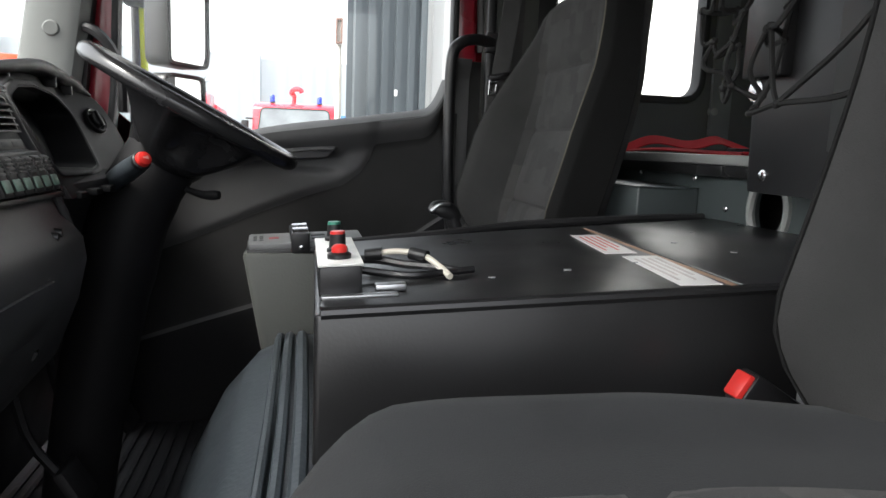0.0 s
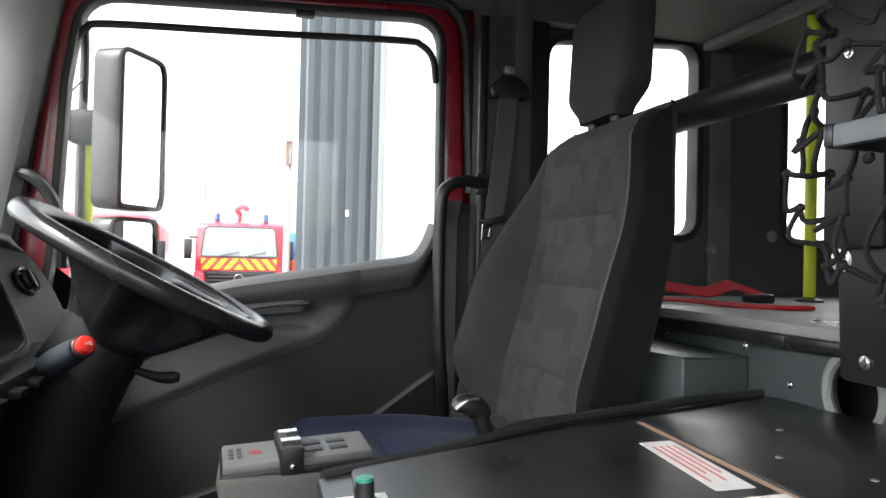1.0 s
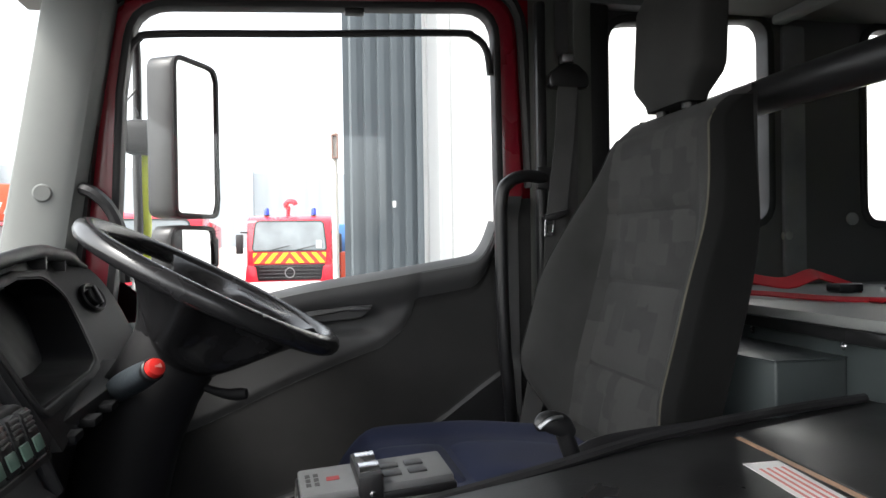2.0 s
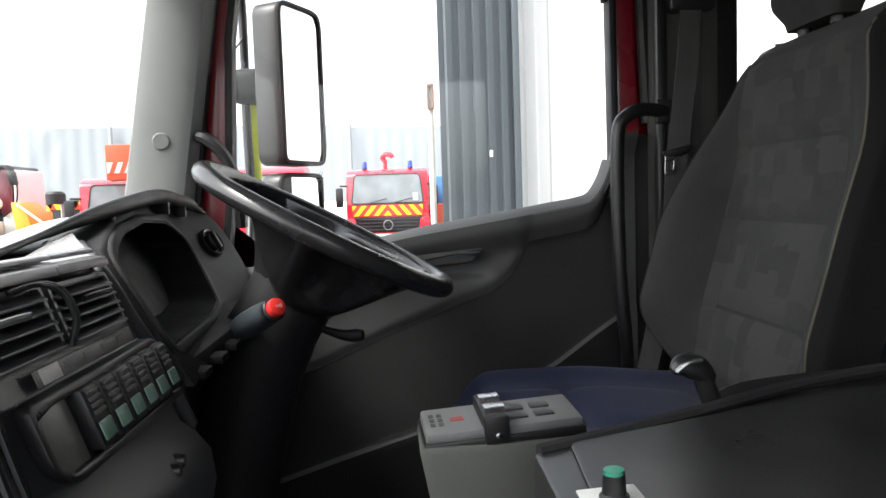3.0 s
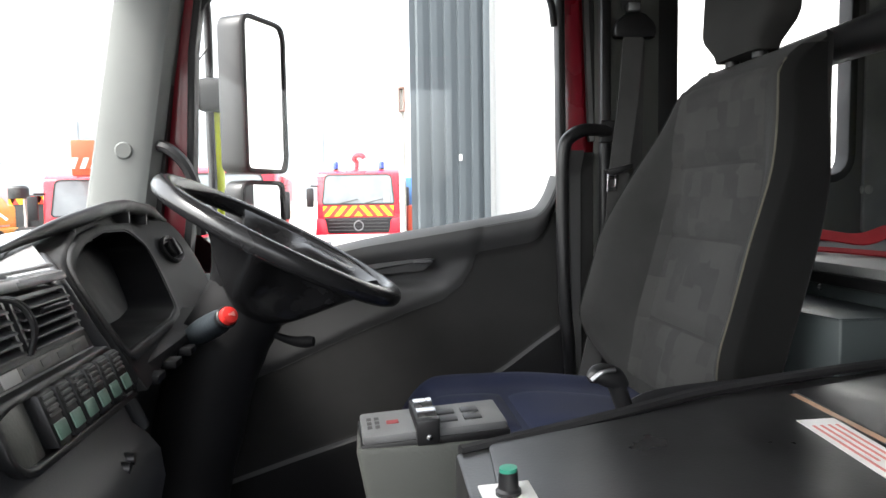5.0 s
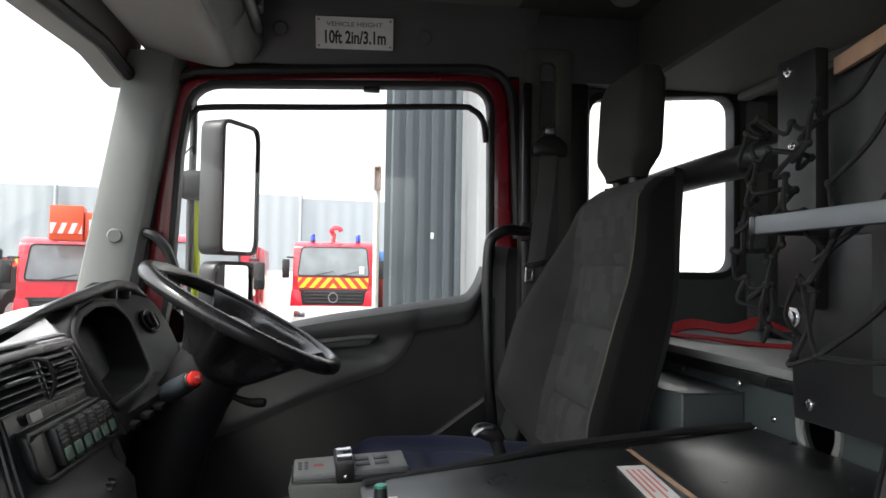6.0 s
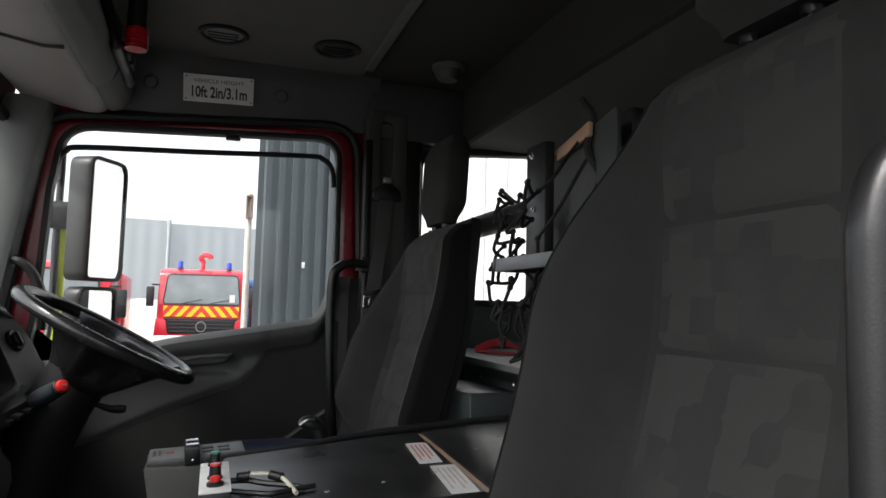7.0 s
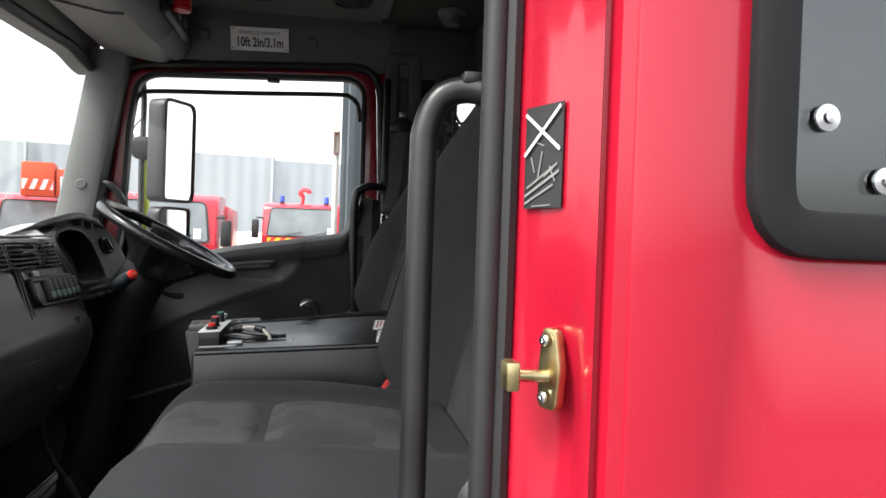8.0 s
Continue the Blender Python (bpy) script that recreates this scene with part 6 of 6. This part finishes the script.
wh = thing("warehouse", "long pale grey steel clad warehouse", "building", (-10, 34, 0))
cladding("cladding", "", (-45, 27), (-2.4, 32), 5.6, 0.6, 0.008, M_WALLFAR, wh)
cladding("cladding", "", (-2.4, 32), (30, 36), 5.3, 0.6, 0.008, M_WALLFAR, wh)
part("wall_core", plate(B(), "z", 0.0, 5.2, [(-45, 27.3), (-2.4, 32.3), (30, 36.3), (30, 45), (-45, 45)]), M_WALLFAR, wh)
for x, y in ((-12.6, 30.7), (-2.45, 31.9), (-24, 29.3)):
    part("downpipe", tube(B(), [(x, y - 0.1, 0), (x, y - 0.1, 5.6)], 0.08, 10), M_WALLFAR, wh, "grey downpipe")
part("ridge", plate(B(), "z", 5.2, 5.5, [(-45, 27.2), (-2.4, 32.2), (30, 36.2), (30, 37), (-2.4, 33), (-45, 28)]), M_WALLFAR, wh)

cl = thing("clad_column", "grey ribbed steel clad corner column", "column", (0.55, 8.3, 0))
cladding("cladding", "", (0.04, 7.95), (1.08, 8.35), 7.0, 0.19, 0.035, M_CLAD, cl)
part("core", plate(B(), "z", 0, 7.0, [(0.05, 7.99), (1.06, 8.39), (1.0, 8.9), (0.22, 8.6)]), M_CLAD, cl)
part("corner_flashing", box(B(), 1.0, 1.08, 8.26, 8.36, 0, 7.0, 0.004), M_CLAD, cl)
part("handle_mark", box(B(), 0.66, 0.70, 8.14, 8.155, 2.55, 2.63, 0.002), M_WHITE, cl)
ww = thing("white_wall", "white ribbed steel clad wall", "building", (6, 7, 0))
cladding("cladding", "", (1.12, 8.95), (14, 5.2), 8.0, 0.33, 0.03, M_WALLWHITE, ww)
part("core", plate(B(), "z", 0, 8.0, [(1.12, 9.0), (14, 5.25), (14, 9.8), (1.12, 9.8)]), M_WALLWHITE, ww)
lp = thing("lamp_post", "weathered white post with a brown lamp case", "post", (0.03, 9.2, 0))
part("post", tube(B(), [(0.0, 9.2, 0), (0.0, 9.2, 3.65)], 0.045, 10), M_POSTWHITE, lp)
part("lamp_case", plate(B(), "y", 9.1, 9.16, rpoly([(-0.05, 3.28, 0.01), (-0.05, 3.62, 0.01), (0.05, 3.62, 0.01), (0.05, 3.28, 0.01)]), [rpoly([(-0.025, 3.31, 0.01), (-0.025, 3.59, 0.01), (0.025, 3.59, 0.01), (0.025, 3.31, 0.01)])], 0.004), M_POSTBROWN, lp)


def wheel_part(parent, x, y, z, r, w):
    t = part("wheel", tube(B(), [(x - w / 2, y, z), (x + w / 2, y, z)], r, 24), M_TYRE, parent)
    part("rim", tube(B(), [(x - w / 2 - 0.01, y, z), (x + w / 2 + 0.01, y, z)], r * 0.55, 16), M_TRUCKWHITE, t)


def fire_truck(name, label, cx, cy, rz, chevrons, beacons, white_bumper, mark=True, length=6.5, size=(1.0, 1.0, 1.0)):
    """A cab-over fire engine facing -y, its front's middle on the ground at (cx, cy)."""
    t = thing(name, label, "fire engine", (0, 0, 0), "parked fire engines")
    w = 1.15
    cab = [(0.0, 0.55), (-0.02, 1.05), (0.0, 1.80), (0.15, 2.62, 0.1), (0.5, 2.75, 0.2), (1.9, 2.78), (1.9, 0.55)]
    bm = plate(B(), "x", -w, w, rpoly([(p[0], p[1], *(p[2:] or (0.04,))) for p in cab]), bev=0.05)
    part("cab", bm, M_TRUCKRED, t)
    wsx = [(-0.98, 1.84, 0.06), (-0.90, 2.57, 0.1), (0.90, 2.57, 0.1), (0.98, 1.84, 0.06)]
    bm = plate(B(), "y", 0.0, 0.03, rpoly([(a, b, r) for a, b, r in wsx]))
    for v in bm.verts:
        v.co.y += -0.022 + (v.co.z - 1.80) * 0.19
    wsr = part("windscreen", bm, M_TRUCKGLASS, t, "dark windscreen")
    bm = plate(B(), "y", -0.006, 0.02, grow(rpoly(wsx), 0.035), [rpoly(wsx)])
    for v in bm.verts:
        v.co.y += -0.022 + (v.co.z - 1.80) * 0.19
    part("screen_rubber", bm, M_RUBBER, wsr)
    for s in (-0.5, 0.2):
        part("wiper", tube(B(), [(s, -0.05, 1.84), (s + 0.5, -0.03, 1.95)], 0.012, 6), M_BLACK, wsr)
    part("notice", box(B(), 0.72, 0.86, -0.026, -0.02, 1.88, 2.08, 0, 1, None), M_PAPER, wsr)
    if chevrons:
        for s in (-1, 1):
            for i in range(-1, 8):
                a = 0.14 * i
                bm = plate(B(), "y", -0.034, -0.026, [(s * (a + 0.12), 1.50), (s * (a + 0.26), 1.50), (s * (a + 0.02), 1.77), (s * (a - 0.12), 1.77)])
                for edge_x, side in ((0.001 * s, -s), (0.98 * s, s)):
                    bmesh.ops.bisect_plane(bm, geom=bm.verts[:] + bm.edges[:] + bm.faces[:], plane_co=(edge_x, 0, 0), plane_no=(side, 0, 0), clear_outer=True)
                part("chevron", bm, M_CHEVY if i % 2 else M_CHEVR, t, "chevron stripe")
    gr = part("grille", plate(B(), "y", -0.045, 0.0, rpoly([(-0.98, 1.46, 0.05), (0.98, 1.46, 0.05), (0.84, 1.06, 0.05), (-0.84, 1.06, 0.05)]), bev=0.01), M_BLACK, t, "black front grille")
    for z in (1.13, 1.22, 1.31, 1.40):
        part("grille_bar", box(B(), -0.82, 0.82, -0.06, -0.044, z - 0.012, z + 0.012, 0.004), M_DASH, gr)
    if mark:
        part("badge_ring", tube(B(), [(0.125 * math.cos(a), -0.068, 1.25 + 0.125 * math.sin(a)) for a in [2 * math.pi * i / 24 for i in range(24)]], 0.014, 6, closed=True), M_ALU, gr, "round silver badge ring")
    for s in (-1, 1):
        part("corner_panel", plate(B(), "y", -0.05, 0.25, rpoly([(s * 0.90, 1.42, 0.05), (s * 1.16, 1.46, 0.05), (s * 1.20, 1.0, 0.05), (s * 0.84, 1.0, 0.05)]), bev=0.02), M_TRUCKRED, t)
        m_ = part("wing_mirror", box(B(), s * 1.32 - 0.1, s * 1.32 + 0.1, -0.12, -0.04, 1.75, 2.25, 0.03), M_BLACK, t, "black wing mirror")
        part("mirror_arm", tube(B(), [(s * 1.12, 0.1, 2.3), (s * 1.3, -0.06, 2.3)], 0.02, 6), M_BLACK, m_)
        part("headlight", box(B(), s * 0.92 - 0.16, s * 0.92 + 0.16, -0.09, -0.02, 0.72, 0.90, 0.03), M_CHROME, t, "rectangular headlight")
        wheel_part(t, s * 0.95, 1.2, 0.48, 0.48, 0.28)
        wheel_part(t, s * 0.95, length - 1.2, 0.48, 0.48, 0.28)
        for k in range(1):
            part("side_window", plate(B(), "x", s * 1.145, s * 1.16, rpoly([(0.35, 1.6, 0.05), (0.4, 2.4, 0.08), (1.3, 2.4, 0.08), (1.3, 1.6, 0.05)])), M_TRUCKGLASS, t)
    bp_ = part("bumper", plate(B(), "z", 0.5, 1.02, rpoly([(-1.2, -0.08, 0.1), (1.2, -0.08, 0.1), (1.2, 0.5, 0.05), (-1.2, 0.5, 0.05)]), bev=0.04), M_TRUCKWHITE if white_bumper else M_BLACK, t, "wide front bumper")
    part("number_plate", box(B(), -0.26, 0.26, -0.10, -0.079, 0.70, 0.81, 0.004), M_PAPER, bp_, "white plate with an unreadable bar")
    part("plate_bar", box(B(), -0.2, 0.2, -0.104, -0.1, 0.73, 0.78, 0.0), M_INK, bp_)
    part("intake", box(B(), -0.45, 0.45, -0.086, -0.078, 0.50, 0.58, 0.0), M_BLACK, bp_)
    if beacons:
        for s in (-0.65, 0.65):
            bc = part("beacon", lathe(B(), [(0.075, 0), (0.08, 0.02), (0.072, 0.03)], aim((s, 0.5, 2.745), (0, 0, 1)), 14), M_BLACK, t)
            part("beacon_lens", lathe(B(), [(0.068, 0.03), (0.068, 0.16), (0.05, 0.20), (0.005, 0.21)], aim((s, 0.5, 2.745), (0, 0, 1)), 14), M_BLUELENS, bc, "blue beacon lens")
        part("monitor_base", tube(B(), [(-0.1, 1.0, 2.76), (-0.08, 1.0, 3.0)], 0.06, 10), M_TRUCKRED, t)
        part("water_monitor", tube(B(), smooth_path([(-0.08, 1.0, 2.96), (-0.16, 0.95, 3.06), (-0.06, 0.85, 3.15), (0.1, 0.8, 3.12), (0.14, 0.8, 3.05)], 4), 0.07, 8), M_TRUCKRED, t, "red roof water monitor")
    part("body", box(B(), -1.2, 1.2, 2.0, length, 0.6, 2.6, 0.04), M_TRUCKRED, t, "red equipment body")
    for i in range(3):
        part("shutter", box(B(), -1.215, -1.195, 2.2 + i * 1.3, 3.3 + i * 1.3, 0.9, 2.3, 0.01), M_ALU, t, "grey roller shutter")
    t.matrix_basis = Matrix.Translation((cx, cy, 0)) @ pose(0, 0, 0, 0, 0, rz) @ Matrix.Diagonal((*size, 1))
    return t


fire_truck("fire_engine", "red fire engine with yellow and red chevrons and white bumper", -0.73, 19.4, -3, True, True, True, size=(1.02, 1.084, 1.084))
fire_truck("fire_engine", "plain red fire engine parked beside the yard", -3.3, 12.2, 3, False, False, True, False, 5.5)
f3 = fire_truck("fire_engine", "red fire engine carrying an orange lift basket", -6.13, 15.1, 14, False, False, False, False, 7.0)
bk2 = thing("lift_basket", "orange lift basket with striped panels above the cab", "basket", (-6.1, 14.6, 2.6))
BM_ = Matrix.Translation((-6.05, 14.6, 2.95)) @ pose(0, 0, 0, 0, 0, 14)
part("tub", box(B(), -0.42, 0.2, -0.35, 0.35, -0.3, 0.42, 0.03, 2, BM_), M_ORANGE, bk2)
part("tub", box(B(), 0.22, 0.75, -0.3, 0.3, -0.3, 0.30, 0.03, 2, BM_), M_ORANGE, bk2)
part("striped_panel", box(B(), -0.40, 0.18, -0.365, -0.352, -0.16, 0.06, 0.0, 1, BM_), M_TRUCKWHITE, bk2, "white panel with orange stripes")
for i in range(3):
    bm = plate(B(), "y", -0.372, -0.366, [(-0.36 + i * 0.19, -0.16), (-0.27 + i * 0.19, -0.16), (-0.19 + i * 0.19, 0.06), (-0.28 + i * 0.19, 0.06)])
    bmesh.ops.transform(bm, matrix=BM_, verts=bm.verts[:])
    part("stripe", bm, M_ORANGE, bk2)
part("striped_panel", box(B(), 0.30, 0.68, -0.318, -0.302, -0.22, 0.14, 0.0, 1, BM_), M_TRUCKWHITE, bk2)
bm = plate(B(), "y", -0.326, -0.319, [(0.34, -0.16), (0.49, 0.0), (0.64, -0.16), (0.64, -0.02), (0.49, 0.12), (0.34, -0.02)])
bmesh.ops.transform(bm, matrix=BM_, verts=bm.verts[:])
part("stripe", bm, M_ORANGE, bk2)
part("boom", tube(B(), [(-5.9, 15.0, 2.75), (-5.6, 20.5, 2.85)], 0.16, 8), M_TRUCKWHITE, bk2, "lift boom")
obn = thing("beacon", "amber beacon on the truck roof", "beacon", (-6.75, 15.2, 2.64))
part("base", lathe(B(), [(0.09, 0), (0.09, 0.04), (0.07, 0.05)], aim((-6.75, 15.4, 2.62), (0, 0, 1)), 14), M_BLACK, obn)
part("lens", lathe(B(), [(0.075, 0.05), (0.075, 0.2), (0.05, 0.24), (0.005, 0.25)], aim((-6.75, 15.4, 2.62), (0, 0, 1)), 14), M_ORANGE, obn)

dg = thing("loader", "yellow wheeled loader with a dark glazed cab", "digger", (-10.5, 17, 0))
part("chassis", box(B(), -11.6, -9.6, 16.2, 19.0, 0.7, 1.5, 0.1), M_DIGYEL, dg)
part("bonnet", box(B(), -11.3, -9.9, 17.6, 19.4, 1.4, 2.1, 0.12), M_DIGYEL, dg)
part("cab_glass", box(B(), -10.9, -9.68, 16.42, 17.7, 1.75, 3.05, 0.06), M_TRUCKGLASS, dg, "dark glazed cab")
part("cab_roof", box(B(), -11.0, -9.5, 16.3, 17.9, 3.05, 3.16, 0.05), M_BLACK, dg)
for x in (-10.9, -9.72):
    part("cab_post", tube(B(), [(x, 16.38, 1.7), (x, 16.38, 3.08)], 0.045, 8), M_BLACK, dg)
part("door_glass", plate(B(), "y", 16.30, 16.42, rpoly([(-9.70, 3.06, 0.06), (-9.42, 3.06, 0.1), (-9.36, 2.6, 0.1), (-9.38, 2.15, 0.12), (-9.62, 1.95, 0.1)]), bev=0.01), M_REDGLASS, dg, "dark red tinted side glass")
part("side_panel", plate(B(), "y", 16.34, 17.6, rpoly([(-9.62, 1.56), (-9.62, 1.94), (-9.36, 2.14), (-9.32, 3.05, 0.05), (-9.26, 3.05, 0.05), (-9.24, 1.56)]), bev=0.01), M_TRUCKWHITE, dg, "white side panel")
part("white_bonnet", box(B(), -10.6, -9.63, 16.0, 16.5, 1.52, 1.86, 0.05), M_TRUCKWHITE, dg)
part("grab_bar", tube(B(), smooth_path([(-9.7, 16.28, 3.10), (-9.4, 16.1, 3.13), (-9.2, 16.1, 3.05), (-9.14, 16.1, 2.6), (-9.24, 16.2, 2.2)], 4), 0.022, 6), M_BLACK, dg)
part("wing_mirror", plate(B(), "y", 16.05, 16.15, rpoly([(-9.34, 3.02, 0.04), (-9.16, 3.0, 0.04), (-9.11, 2.68, 0.04), (-9.28, 2.68, 0.04)]), bev=0.02), M_BLACK, dg, "black wing mirror")
for x in (-10.0, -9.86, -9.66):
    part("work_lamp", box(B(), x - 0.06, x + 0.06, 16.2, 16.3, 3.04, 3.17, 0.03), M_TRUCKWHITE, dg, "round pale work lamp")
for x, z in ((-9.62, 2.27), (-9.98, 2.02)):
    part("front_lamp", lathe(B(), [(0.14, 0), (0.14, 0.05), (0.10, 0.10), (0.005, 0.12)], aim((x, 16.1, z), (0, -1, 0)), 16), M_TRUCKWHITE, dg, "white round lamp housing")
part("lamp_arm", tube(B(), [(-10.2, 16.15, 1.75), (-9.62, 16.15, 2.15)], 0.09, 8), M_BLACK, dg)
part("fender", plate(B(), "y", 16.0, 17.0, rpoly([(-9.26, 2.30, 0.05), (-9.08, 2.26, 0.1), (-8.92, 2.0, 0.1), (-8.82, 1.62, 0.02), (-9.16, 1.60, 0.02), (-9.24, 2.0, 0.1)]), bev=0.02), M_DIGYEL, dg, "yellow curved fender")
part("strut", tube(B(), [(-9.1, 15.95, 2.24), (-8.5, 15.95, 1.75)], 0.03, 6), M_TRUCKWHITE, dg)
part("step_guard", box(B(), -11.0, -9.1, 15.7, 16.5, 1.15, 1.54, 0.06), M_BLACK, dg)
for s in (-11.0, -9.3):
    wheel_part(dg, s, 16.6, 0.75, 0.75, 0.5)
    wheel_part(dg, s, 18.8, 0.75, 0.75, 0.5)
fb = thing("fire_appliance", "fire vehicle rear with yellow and red chevrons", "fire engine", (-9.6, 23, 0))
part("body", box(B(), -12.6, -9.6, 23.0, 28, 0.5, 2.40, 0.06), M_BLACK, fb)
for i in range(14):
    x0 = -12.5 + i * 0.2
    up = 0.14 if (i // 2) % 2 else -0.14
    part("chevron", plate(B(), "y", 22.96, 22.99, [(x0, 2.10), (x0 + 0.19, 2.10), (x0 + 0.19 + up, 2.36), (x0 + up, 2.36)]), M_CHEVY if i % 2 else M_CHEVR, fb)
for x in (-12.2, -11.3, -10.4):
    part("stowed_post", tube(B(), [(x, 22.9, 1.2), (x, 22.9, 2.5)], 0.05, 8), M_POSTWHITE, fb, "pale upright post")
part("tank", lathe(B(), [(0.30, 0), (0.30, 0.32), (0.22, 0.40), (0.02, 0.42)], aim((-11.3, 22.5, 2.28), (0, 0, 1)), 18), M_BLACK, fb, "dark round tank cap")
bl = thing("blue_lorry", "blue lorry body behind the fire engine", "lorry", (1.6, 24, 0))
part("body", box(B(), 0.65, 2.6, 24, 30, 0.6, 2.85, 0.05), M_BLUEPAINT, bl)
for s in (0.9, 2.3):
    wheel_part(bl, s, 25.0, 0.5, 0.5, 0.3)
oc = thing("orange_container", "orange steel container behind the fire engine", "container", (1.5, 20, 0))
part("box", box(B(), 0.75, 2.2, 20.5, 23.0, 0.0, 1.9, 0.03), M_ORANGE, oc)
gv = thing("gravel_heap", "pale gravel heap at the far side of the yard", "heap", (-2.6, 27, 0), kind="stuff")
bm = B()
sheet(bm, lambda u, v: Vector((-6 + 6 * u, 26 + 4 * v, 2.1 * math.sin(math.pi * u) ** 0.7 * math.sin(math.pi * v) ** 0.8 + 0.06 * noise.noise((u * 20, v * 20, 0)))), 40, 24, (0, 0, -0.1))
part("heap", bm, M_POSTWHITE, gv)
